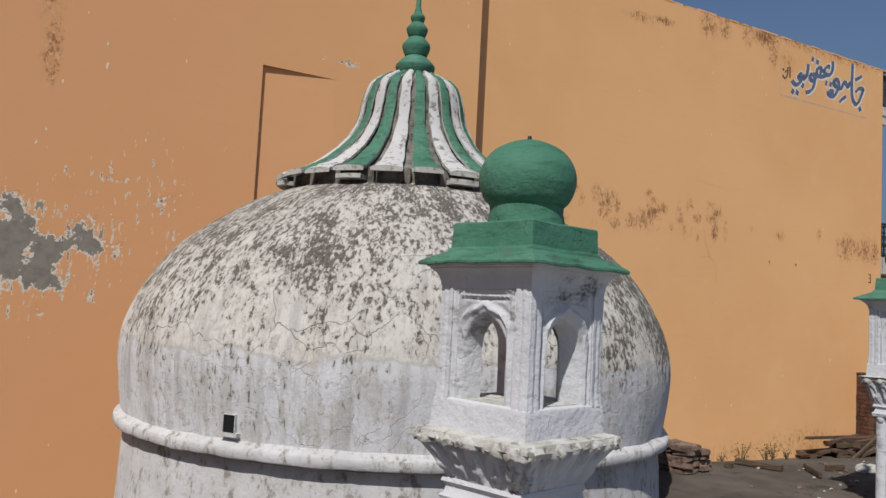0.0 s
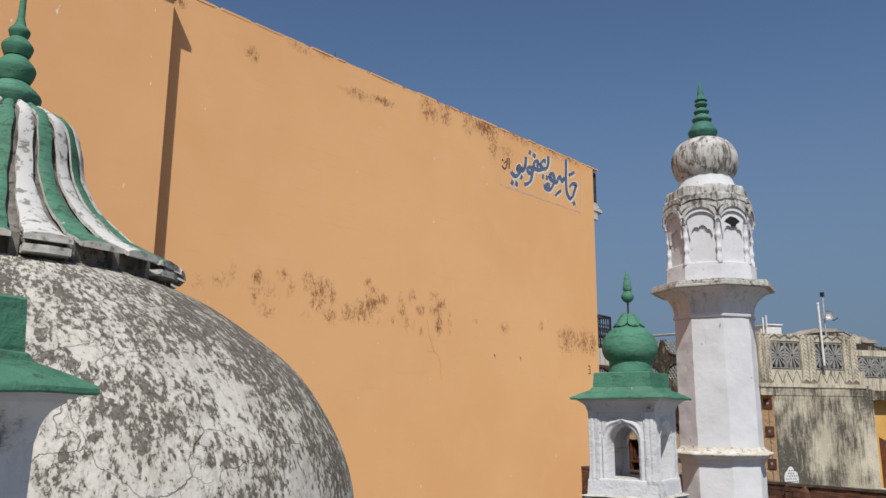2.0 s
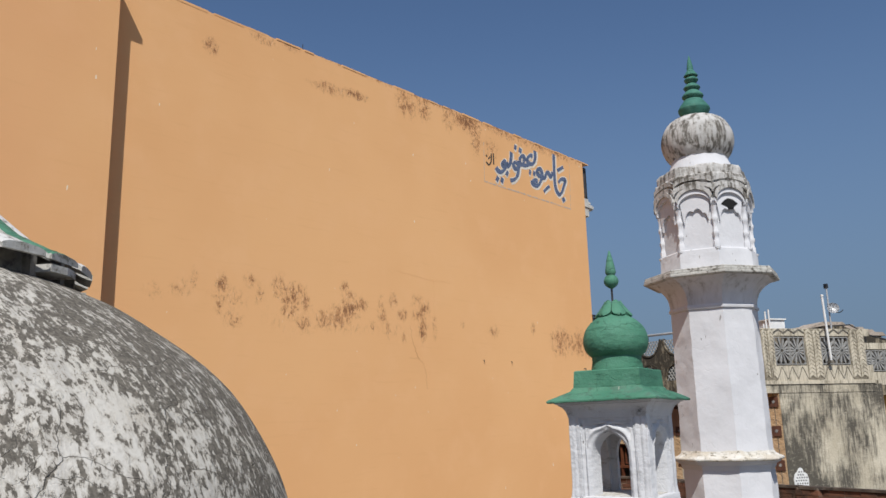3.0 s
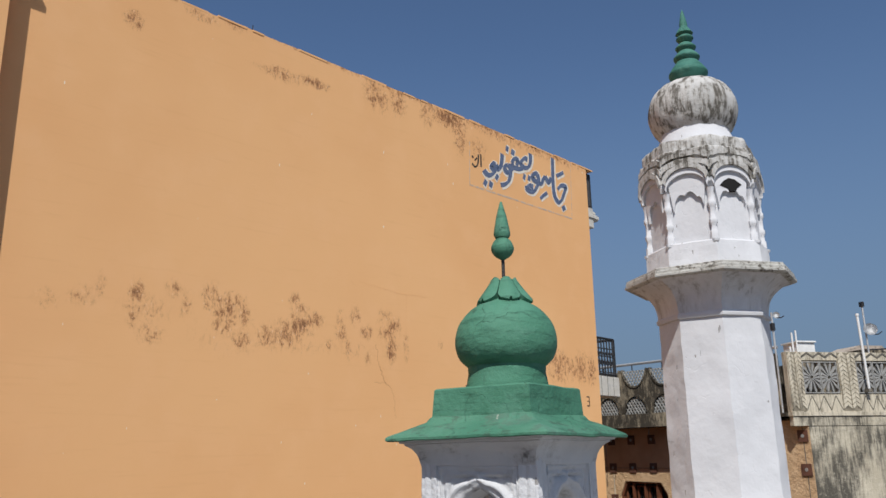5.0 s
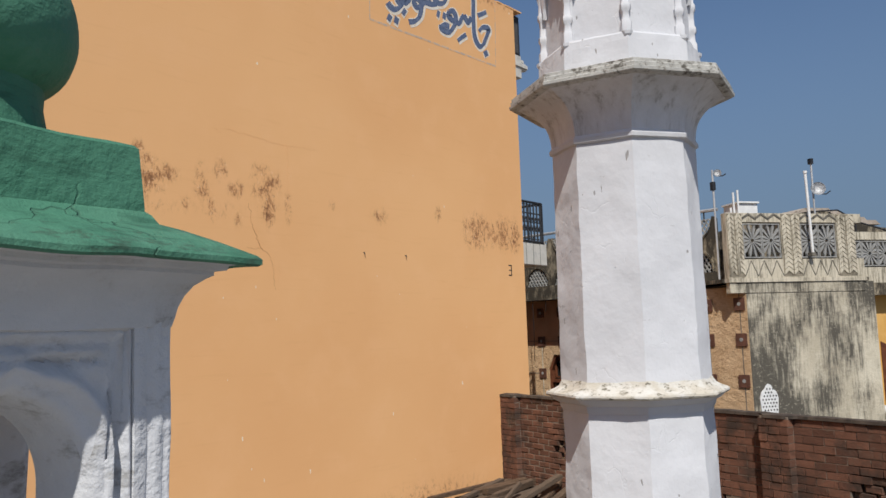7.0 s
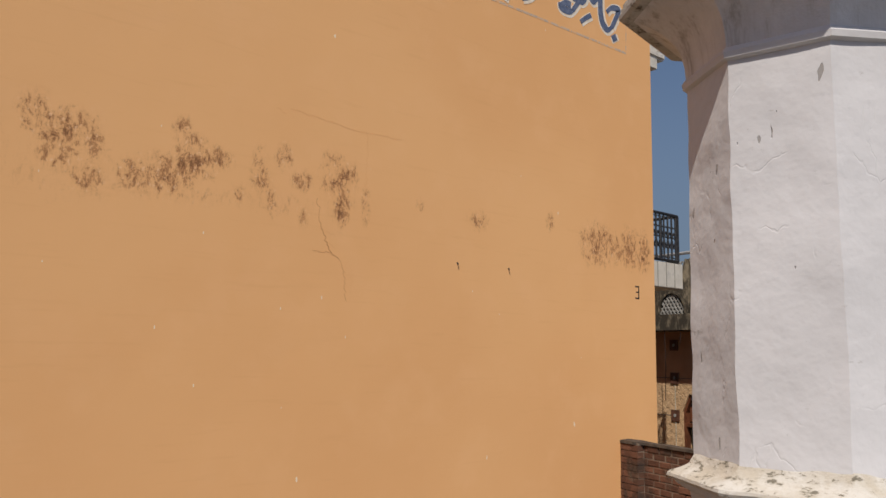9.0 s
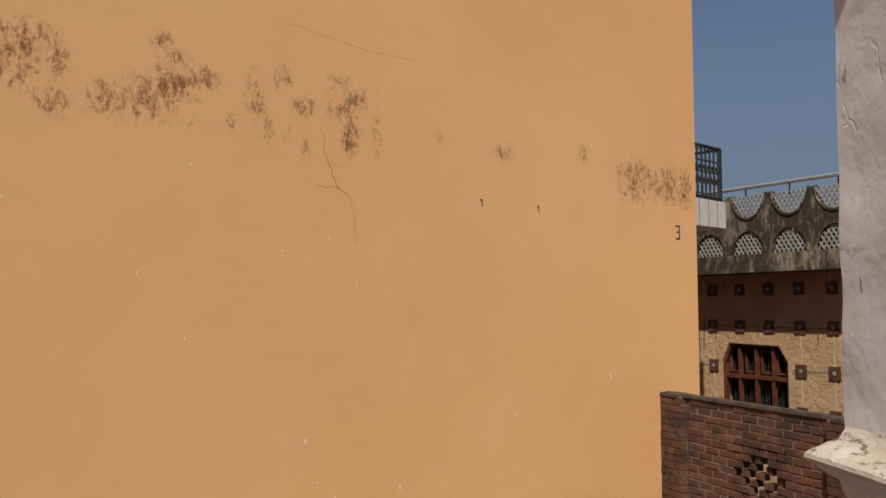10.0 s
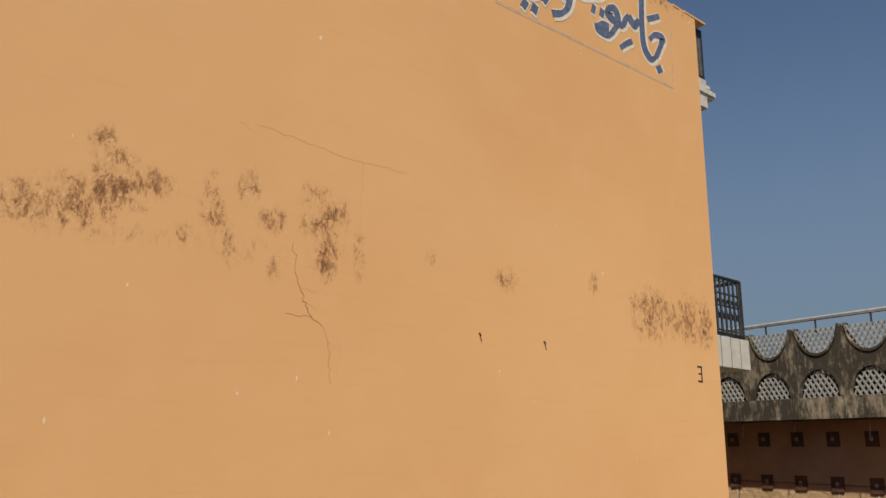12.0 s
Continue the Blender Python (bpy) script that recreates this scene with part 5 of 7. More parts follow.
# ---- the minaret ----
def build_minaret():
    cx, cy = 9.981, 4.775
    turn = radians(-56.5)
    root = thing("minaret", pose(cx, cy, ROOF + 0.032) @ Matrix.Diagonal((.96, .96, .992, 1)), "whitewashed octagonal minaret with a balcony and green finial", "minaret")
    b = ROOF
    rnd = random.Random(17)
    oct8 = lambda prof, **k: lathe([(r, z - b) for r, z in prof], 8, turn, **k)
    rnd8 = lambda prof, n=40, **k: lathe([(r, z - b) for r, z in prof], n, 0, **k)
    part("lower_shaft", sided_stack([(.475, -.05), (.46, .1)] + [(.458 - .010 * k / 16, .2 + .79 * k / 16) for k in range(17)], 8, turn, 9, .008, 6.0), WHITE, root, "whitewashed octagonal shaft", smooth=25)
    part("ledge_moulding", sided_stack([(r, z - b) for r, z in ((.45, 1.315), (.462, 1.335), (.468, 1.36), (.49, 1.37), (.515, 1.385), (.528, 1.40), (.49, 1.404))], 8, turn, 14, .004, 11.0), WHITE, root, smooth=35)
    part("ledge", sided_stack([(r, z - b) for r, z in ((.49, 1.396), (.530, 1.397), (.545, 1.402), (.551, 1.411), (.548, 1.421), (.536, 1.429), (.500, 1.441), (.472, 1.458), (.458, 1.482), (.448, 1.498))], 8, turn, 14, .004, 11.0), LEDGE, root, "mossy plaster ledge round the shaft", smooth=35)
    part("upper_shaft", sided_stack([(.452 - .014 * k / 28, 1.48 + 1.45 * k / 28 - b) for k in range(29)], 8, turn, 9, .008, 6.0), WHITE, root, "whitewashed octagonal shaft", smooth=25)
    part("astragal", oct8([(.44, 2.838), (.458, 2.845), (.462, 2.866), (.450, 2.882), (.445, 2.887)]), WHITE, root)
    prof = curve_of([(.445, 2.885), (.452, 2.945), (.475, 3.01), (.53, 3.075), (.61, 3.128), (.665, 3.145)], 4)
    part("flared_bracket", oct8(prof), GREY_RUN, root, "flared plaster bracket under the balcony")
    part("balcony_slab", oct8([(.58, 3.140), (.682, 3.140), (.700, 3.150), (.702, 3.166), (.690, 3.171), (.692, 3.192), (.684, 3.197), (.684, 3.214), (.670, 3.220), (.4, 3.226)]), BLACK_EDGE, root, "blackened thin balcony slab")
    part("drum_base", sided_stack([(r, z - b) for r, z in ((.512, 3.20), (.508, 3.30), (.505, 3.38), (.503, 3.42), (.495, 3.432), (.45, 3.437))], 8, turn, 8, .008, 8.0), WHITE, root)
    part("drum", oct8([(.455, 3.43), (.455, 4.16)]), WHITE, root)
    ap = .455 * math.cos(math.pi / 8)
    side = 2 * .455 * math.sin(math.pi / 8)
    for k in range(8):
        a = turn + math.pi / 8 + k * math.pi / 4
        n, t = Vector((math.cos(a), math.sin(a), 0)), Vector((-math.sin(a), math.cos(a), 0))
        put = lambda u, v, d, n=n, t=t: n * (ap + d) + t * u + Vector((0, 0, v - b))
        half = side / 2
        # cusped blind arch: spandrel plate with a scalloped edge
        lo, hi = [], []
        m = 20
        for i in range(m + 1):
            s = -1 + 2 * i / m
            z = 3.69 + .125 * math.sqrt(max(0.0, 1 - s * s)) + .028 * abs(math.sin(2.5 * math.pi * (s + 1) / 2))
            lo.append((s * half * .70, z))
            hi.append((s * half * .98, 4.05))
        part("blind_arch", strip_plate(lo, hi, -.02, .030, put), WHITE, root, "cusped blind arch")
        # hood moulding, standing forward like a small eave
        lo, hi = [], []
        for i in range(m + 1):
            s = math.pi * i / m
            lo.append((-math.cos(s) * half * .95, 3.862 + .125 * math.sin(s)))
            hi.append((-math.cos(s) * half * 1.06, 3.899 + .135 * math.sin(s) + rnd.uniform(-.005, .005)))
        part("hood", strip_plate(lo, hi, 0.0, .056, put), WHITE, root, "round hood moulding")
        lo2 = [(u, v + .045) for u, v in lo]
        hi2 = [(u, v + .045 + rnd.uniform(-.012, .008)) for u, v in hi]
        part("hood_top", strip_plate(lo2, hi2, 0.0, .074, put), BLACKENED, root, "blackened upper moulding", smooth=30)
        # colonette at the corner
        c = turn + k * math.pi / 4
        prof = [(.034, 3.43), (.034, 3.49), (.025, 3.50), (.023, 3.545), (.033, 3.56), (.033, 3.59), (.024, 3.60), (.022, 3.66), (.026, 3.69), (.034, 3.705), (.034, 3.735), (.026, 3.745), (.024, 3.80), (.036, 3.85)]
        bm = lathe([(r, z - b) for r, z in prof], 8, c, wob=.12)
        bmesh.ops.transform(bm, matrix=Matrix.Translation((.462 * math.cos(c), .462 * math.sin(c), 0)), verts=bm.verts)
        part("colonette", bm, WHITE, root, smooth=40)
        bm = bmesh.new()
        lathe([(0, -.06), (.018, -.045), (.05, -.01), (.055, .02), (0, .03)], 6, bm=bm, wob=.2)
        bmesh.ops.transform(bm, matrix=Matrix.Translation((.484 * math.cos(c), .484 * math.sin(c), 3.415 - b)) @ Matrix.Scale(.6, 4), verts=bm.verts)
        part("corbel", bm, WHITE, root)
    # the broken opening in one niche, its shaded depth painted as a near-black plate
    best = min(range(8), key=lambda k: abs(math.remainder(turn + math.pi / 8 + k * math.pi / 4 - radians(-132), 2 * math.pi)))
    a = turn + math.pi / 8 + best * math.pi / 4
    n, t = Vector((math.cos(a), math.sin(a), 0)), Vector((-math.sin(a), math.cos(a), 0))
    shape = [(-.10, 3.865), (-.06, 3.905), (-.015, 3.93), (.04, 3.92), (.10, 3.88), (.05, 3.845), (.045, 3.825), (-.02, 3.82), (-.03, 3.84)]
    part("broken_hole", slab_from(shape, -.03, .034, lambda u, v, d: n * (ap + d) + t * u + Vector((0, 0, v - b))), DARK, root, "dark broken hole in a niche")
    lv = [(.455, 4.01), (.500, 4.02), (.512, 4.05), (.500, 4.085), (.478, 4.095), (.485, 4.14), (.496, 4.165), (.490, 4.195), (.470, 4.205), (.472, 4.25), (.468, 4.285), (.452, 4.302), (.32, 4.308)]
    part("crown", sided_stack([(r, z - b) for r, z in lv], 8, turn, 18, .010, 19.0), BLACKENED, root, "blackened crumbling crown", smooth=45)
    # curved weathered cornices that follow the hoods
    for k in range(8):
        a = turn + math.pi / 8 + k * math.pi / 4
        n, t = Vector((math.cos(a), math.sin(a), 0)), Vector((-math.sin(a), math.cos(a), 0))
        for z0, rise, reach in ((3.985, .085, .515), (4.075, .06, .505)):
            lo = [(-math.cos(q) * .195, z0 + rise * math.sin(q) + rnd.uniform(-.006, .006)) for q in np.linspace(0, math.pi, 13)]
            hi = [(u, v + .042 + rnd.uniform(-.008, .008)) for u, v in lo]
            part("crown_arc", strip_plate(lo, hi, .42, reach - .03, lambda u, v, d: n * d + t * u + Vector((0, 0, v - b))), BLACKENED, root)
    part("bulb_neck", rnd8([(.350, 4.28), (.325, 4.37), (.30, 4.43), (.29, 4.51)]), WHITE, root, smooth=40)
    prof = curve_of([(.27, 4.435), (.335, 4.51), (.374, 4.64), (.358, 4.77), (.28, 4.885), (.16, 4.945), (.12, 4.95)], 5)
    bm = lathe([(r, z - b) for r, z in prof], 64, 0)
    for v in bm.verts:
        ang = math.atan2(v.co.y, v.co.x)
        k = 1 + .028 * abs(math.cos(8 * ang))
        v.co.x *= k
        v.co.y *= k
    part("bulb", bm, BLACKENED, root, "fluted blackened bulb", smooth=50)
    for r, z0, z1 in ((.168, 4.93, 5.15), (.114, 5.135, 5.255), (.090, 5.25, 5.335), (.076, 5.345, 5.42)):
        h = z1 - z0
        prof = curve_of([(r * .66, z0), (r, z0 + h * .42), (r * .94, z0 + h * .62), (r * .58, z1)], 4)
        part("finial_disc", rnd8(prof, 28), TEAL, root, smooth=40)
    part("finial_collar", rnd8([(.045, 5.41), (.080, 5.43), (.064, 5.455), (.034, 5.50), (.03, 5.505)], 10), TEAL, root)
    part("finial_spike", rnd8([(.034, 5.49), (.036, 5.52), (.030, 5.56), (.012, 5.645), (0, 5.675)], 12), TEAL, root, smooth=40)


build_minaret()


# ---- the neighbour house behind the brick wall ----
A0, A_DIR = Vector((19.6, 12.0, -0.045)), Vector((-0.13, -1.0, 0)).normalized()
A_OUT = Vector((-1.0, 0.13, 0)).normalized()
T0, T_DIR = Vector((17.7, 6.96, -0.02)), Vector((0.82, -0.57, 0)).normalized()
T_OUT = Vector((-0.57, -0.82, 0)).normalized()
house_a = lambda u, v, t: A0 + A_DIR * u + A_OUT * t + Vector((0, 0, v))
house_t = lambda u, v, t: T0 + T_DIR * u + T_OUT * t + Vector((0, 0, v))


def rect(u0, v0, u1, v1):
    return [(u0, v0), (u1, v0), (u1, v1), (u0, v1)]


def wall_with_window(u0, v0, u1, v1, hole, put, depth):
    """A wall plate with one opening (a polygon) through it."""
    cu = sum(p[0] for p in hole) / len(hole)
    cv = sum(p[1] for p in hole) / len(hole)
    outer = []
    for u, v in hole:
        du, dv = u - cu, v - cv
        k = min(((u1 if du > 0 else u0) - cu) / du if abs(du) > 1e-6 else 1e9, ((v1 if dv > 0 else v0) - cv) / dv if abs(dv) > 1e-6 else 1e9)
        outer.append((cu + du * k, cv + dv * k))
    corners = [(u0, v0), (u1, v0), (u1, v1), (u0, v1)]
    hole, outer = list(hole), list(outer)
    ang = lambda p: math.atan2(p[1] - cv, p[0] - cu)
    for c in corners:
        n = len(hole)
        pos = sorted(range(n), key=lambda i: (ang(c) - ang(outer[i])) % (2 * math.pi))[0]
        nxt = (pos + 1) % n
        outer.insert(pos + 1, c)
        span = (ang(outer[(pos + 2) % (n + 1)]) - ang(outer[pos])) % (2 * math.pi)
        f = ((ang(c) - ang(outer[pos])) % (2 * math.pi)) / max(span, 1e-6)
        a, b = Vector(hole[pos]), Vector(hole[nxt])
        hole.insert(pos + 1, tuple(a.lerp(b, min(max(f, 0.05), 0.95))))
    return strip_plate(hole, outer, -depth, 0.0, put, closed=True)


def pierced_screen(name, outline, put, parent, cell=0.075):
    """A lattice of small openings: bars crossing on the slant inside an outline given as (u, low, high)."""
    bm = bmesh.new()
    us = [p[0] for p in outline]
    u0, u1 = us[0], us[-1]
    low = lambda u: float(np.interp(u, us, [p[1] for p in outline]))
    high = lambda u: float(np.interp(u, us, [p[2] for p in outline]))
    v0, v1 = min(p[1] for p in outline), max(p[2] for p in outline)
    w = 0.012
    k = int((u1 - u0 + v1 - v0) / cell) + 2
    for sgn in (1, -1):
        for i in range(-k, k):
            run = []
            for s in np.linspace(0, v1 - v0, 26):
                u = (u0 if sgn > 0 else u1) + sgn * (i * cell + s * 0.62)
                v = v0 + s
                if u0 <= u <= u1 and low(u) <= v <= high(u):
                    run.append((u, v))
            if len(run) > 1:
                a, b = run[0], run[-1]
                slab_from([(a[0] - w, a[1]), (a[0] + w, a[1]), (b[0] + w, b[1]), (b[0] - w, b[1])], -0.03, -0.008 - 0.003 * (sgn > 0), put, bm)
    return tagged(part(name, bm, JALI, parent, "grey pierced lattice screen"), kind="stuff")


def build_house():
    root = thing("neighbour_house", pose(0, 0, 0), "salmon town house with a stained arcaded parapet", "house")
    hole = [(0.58, .10), (1.77, .10), (1.77, 1.09), (1.62, 1.33), (0.72, 1.35), (0.58, 1.06)]
    part("wall", wall_with_window(-1.0, -4, 5.0, 1.52, hole, house_a, 0.25), PINK, root, "rough salmon stucco wall")
    # the darker salmon above this height paints in part of the slab's shade
    part("upper_wall", slab_from(rect(-1.0, 1.524, 5.0, 2.43), -0.25, 0.0, house_a), PINK_DIM, root, "smooth salmon plaster, coloured darker for the slab's shade")
    part("side_wall", slab_from(rect(-1.0, -4, 5.6, 2.43), -5.0, -4.9, house_a), PINK_DIM, root)
    # back plate coloured near black so the room looks unlit
    part("room_back", slab_from(rect(-.2, -.4, 2.4, 1.5), -1.3, -1.25, house_a), DARK, root, "dark room behind the window")
    # window
    win = part("window", strip_plate(hole, [(u + (1.175 - u) * .07, v + (.72 - v) * .07) for u, v in hole], -.14, -.03, house_a, closed=True), WINDOW_WOOD, root, "dark wooden window with iron bars")
    for u in (0.875, 1.175, 1.475):
        part("mullion", slab_from(rect(u - .021, .12, u + .021, 1.31), -.12, -.05, house_a), WINDOW_WOOD, win)
    part("transom", slab_from(rect(.62, .80, 1.74, .86), -.125, -.04, house_a), WINDOW_WOOD, win)
    for k in range(4):
        u = .62 + .285 * k
        part("sash", strip_plate(rect(u + .03, .89, u + .255, 1.26), rect(u + .06, .92, u + .225, 1.23), -.15, -.11, house_a, closed=True), WINDOW_WOOD, win, "inner sash frame")
        for v0, v1 in ((.16, .78), (.88, 1.28)):
            bm = bmesh.new()
            for q in (.07, .14, .21):
                tube([house_a(u + q, v0, -.16), house_a(u + q + .02 * math.sin(q * 40), (v0 + v1) / 2, -.16), house_a(u + q, v1, -.16)], 0.008, 5, bm)
            part("window_bar", bm, IRON, win)
    glass = bpy.data.materials.new("window_glass")
    glass.use_nodes = True
    gb = glass.node_tree.nodes["Principled BSDF"]
    gb.inputs["Base Color"].default_value = (0.02, 0.025, 0.025, 1)
    gb.inputs["Roughness"].default_value = 0.12
    part("pane", slab_from(rect(.62, .14, 1.74, 1.30), -.20, -.19, house_a), glass, win, "dark window glass")
    # brown tile studs joined by scored lines
    for r, v in enumerate((2.19, 1.62, .98, .36)):
        for k in range(9):
            u = .43 + .52 * k
            if r >= 2 and .5 < u < 1.85:
                continue
            st = part("tile_stud", slab_from(rect(u - .085, v - .095, u + .085, v + .095), 0, .022, house_a), TILE_BROWN, root, "brown square tile stud")
            part("stud_centre", slab_from([(u + .028 * math.cos(a), v + .03 * math.sin(a)) for a in np.linspace(0, 2 * math.pi, 9)[:-1]], .02, .028, house_a), JALI, st)
    for v in (.98, .36):
        for a, b in ((-.6, .5), (1.85, 5.2)) if v < 1.4 else ((-.6, 5.2),):
            part("scored_line", slab_from(rect(a, v - .006, b, v + .006), 0, .004, house_a), CREAM_LINE, root)
    for k in range(9):
        u = .43 + .52 * k
        if not .5 < u < 1.85:
            part("scored_line", slab_from(rect(u - .009, -1, u + .009, 1.52), 0, .005, house_a), CREAM, root, "pale pointed joint")
    # projecting roof slab and its parapet
    part("roof_slab", slab_from(rect(-1.2, 2.43, 4.95, 2.70), -4.5, .50, house_a), PARAPET, root, "rain-stained projecting roof slab")
    pr = thing("arcaded_parapet", pose(0, 0, 0), "blackened cement parapet with arches and lattice screens", "parapet")
    base = lambda u, v, t: house_a(u, v, t + .36)
    step = .70
    for k in range(-1, 6):
        c = .71 + step * k
        if c > 4.7:
            break
        # plate between arch opening below and scallop above
        m = 16
        lo, hi = [], []
        for i in range(m + 1):
            s = -1 + 2 * i / m
            inside = abs(s) < .78
            q = s / .78
            arch = 2.72 + .345 * math.sqrt(max(0.0, 1 - q * q)) if inside else 2.70
            lo.append((c + s * step / 2, arch))
            q2 = s / .86
            scal = 3.60 - .36 * (max(0.0, 1 - q2 * q2) ** 0.55) if abs(s) < .86 else 3.60
            hi.append((c + s * step / 2, scal))
        part("pier", strip_plate(lo, hi, -.09, .0, base), PARAPET, pr, "cement arch with a scalloped top")
        a = [(u, v) for u, v in hi[1:-1]]
        b = [(u, v + .035) for u, v in a]
        part("scallop_rim", strip_plate(a, b, -.1, .018, base), PARAPET, pr)
        aa = [(c + math.cos(t) * step / 2 * .78, 2.72 + .345 * math.sin(t)) for t in np.linspace(math.pi, 0, 17)]
        bb = [(c + math.cos(t) * step / 2 * .86, 2.72 + .385 * math.sin(t)) for t in np.linspace(math.pi, 0, 17)]
        part("arch_rim", strip_plate(aa, bb, 0, .02, base), PARAPET, pr)
        pierced_screen("lower_screen", [(c + q * step / 2 * .78, 2.71, 2.72 + .345 * math.sqrt(max(0, 1 - q * q))) for q in np.linspace(-1, 1, 13)], base, pr)
        pierced_screen("upper_screen", [(c + q * step / 2 * .86, 3.61 - .36 * (max(0, 1 - q * q) ** .55), 3.60) for q in np.linspace(-1, 1, 13)], base, pr)
    # unseen slab, added so the lower screens look dark behind
    part("backing", slab_from(rect(-1.1, 2.70, 4.8, 3.10), -.40, -.34, base), PARAPET, pr, "added backing slab behind the lower screens")
    rail = thing("roof_rail", pose(0, 0, 0), "grey steel rail above the parapet", "rail")
    part("bar", tube([base(-1.2, 3.74, -.04), base(4.6, 3.74, -.04)], .028), STEEL, rail)
    for k in range(8):
        part("stay", tube([base(-.9 + .75 * k, 3.55, -.04), base(-.9 + .75 * k, 3.74, -.04)], .012), IRON, rail)
    # drain cords hanging under the slab
    for u, v in ((.62, 1.25), (.95, 2.2), (1.75, 2.28), (2.75, 2.2)):
        tagged(mesh_object("hanging_cable", tube([house_a(u, 2.44, .46), house_a(u + .01, (2.44 + v) / 2, .46), house_a(u - .01, v, .46)], .006, 5), IRON), "thin dark cable hanging from the slab", "cable", "hanging cables")
    tagged(mesh_object("wall_cable", tube([house_a(-.5, 1.63, .026), house_a(1.4, 1.615, .026), house_a(3.2, 1.605, .026), house_a(4.6, 1.59, .026)], .005, 5), IRON), "thin cable strung along the salmon wall", "cable", "hanging cables")


def chevrons(bm, u0, u1, v0, v1, put, rise=.06, gap=.075, t=.016):
    """Raised zigzag courses filling an upright band."""
    c = (u0 + u1) / 2
    v = v0
    while v < v1 - rise:
        for a, b in ((u0, c), (u1, c)):
            slab_from([(a, v), (b, v + rise), (b, v + rise + gap * .80), (a, v + gap * .80)], 0, t, put, bm)
        v += gap


def fan_screen(u0, v0, u1, v1, n, put, parent):
    """Pressed concrete grilles: a wheel of petals in each square."""
    w = (u1 - u0) / n
    for k in range(n):
        cu, cv = u0 + w * (k + .5), (v0 + v1) / 2
        bm = bmesh.new()
        for i in range(14):
            a = 2 * math.pi * i / 14
            d, e = Vector((math.cos(a), math.sin(a))), Vector((-math.sin(a), math.cos(a)))
            k2 = min(w / 2 / max(abs(d.x), 1e-3), (v1 - v0) / 2 / max(abs(d.y), 1e-3)) * .97
            pts = [Vector((cu, cv)) + d * .03 - e * .006, Vector((cu, cv)) + d * k2 * .8 - e * .020, Vector((cu, cv)) + d * k2, Vector((cu, cv)) + d * k2 * .8 + e * .020, Vector((cu, cv)) + d * .03 + e * .006]
            slab_from([tuple(p) for p in pts], -.05, -.015, put, bm)
        part("petal_wheel", bm, JALI, parent, "grey concrete petal grille", None)
        a = [(u0 + w * k + .004, v0), (u0 + w * (k + 1) - .004, v0), (u0 + w * (k + 1) - .004, v1), (u0 + w * k + .004, v1)]
        b = [(u + (.018 if u < cu else -.018), v + (.018 if v < cv else -.018)) for u, v in a]
        part("grille_frame", strip_plate(a, b, -.055, -.01, put, closed=True), JALI, parent)


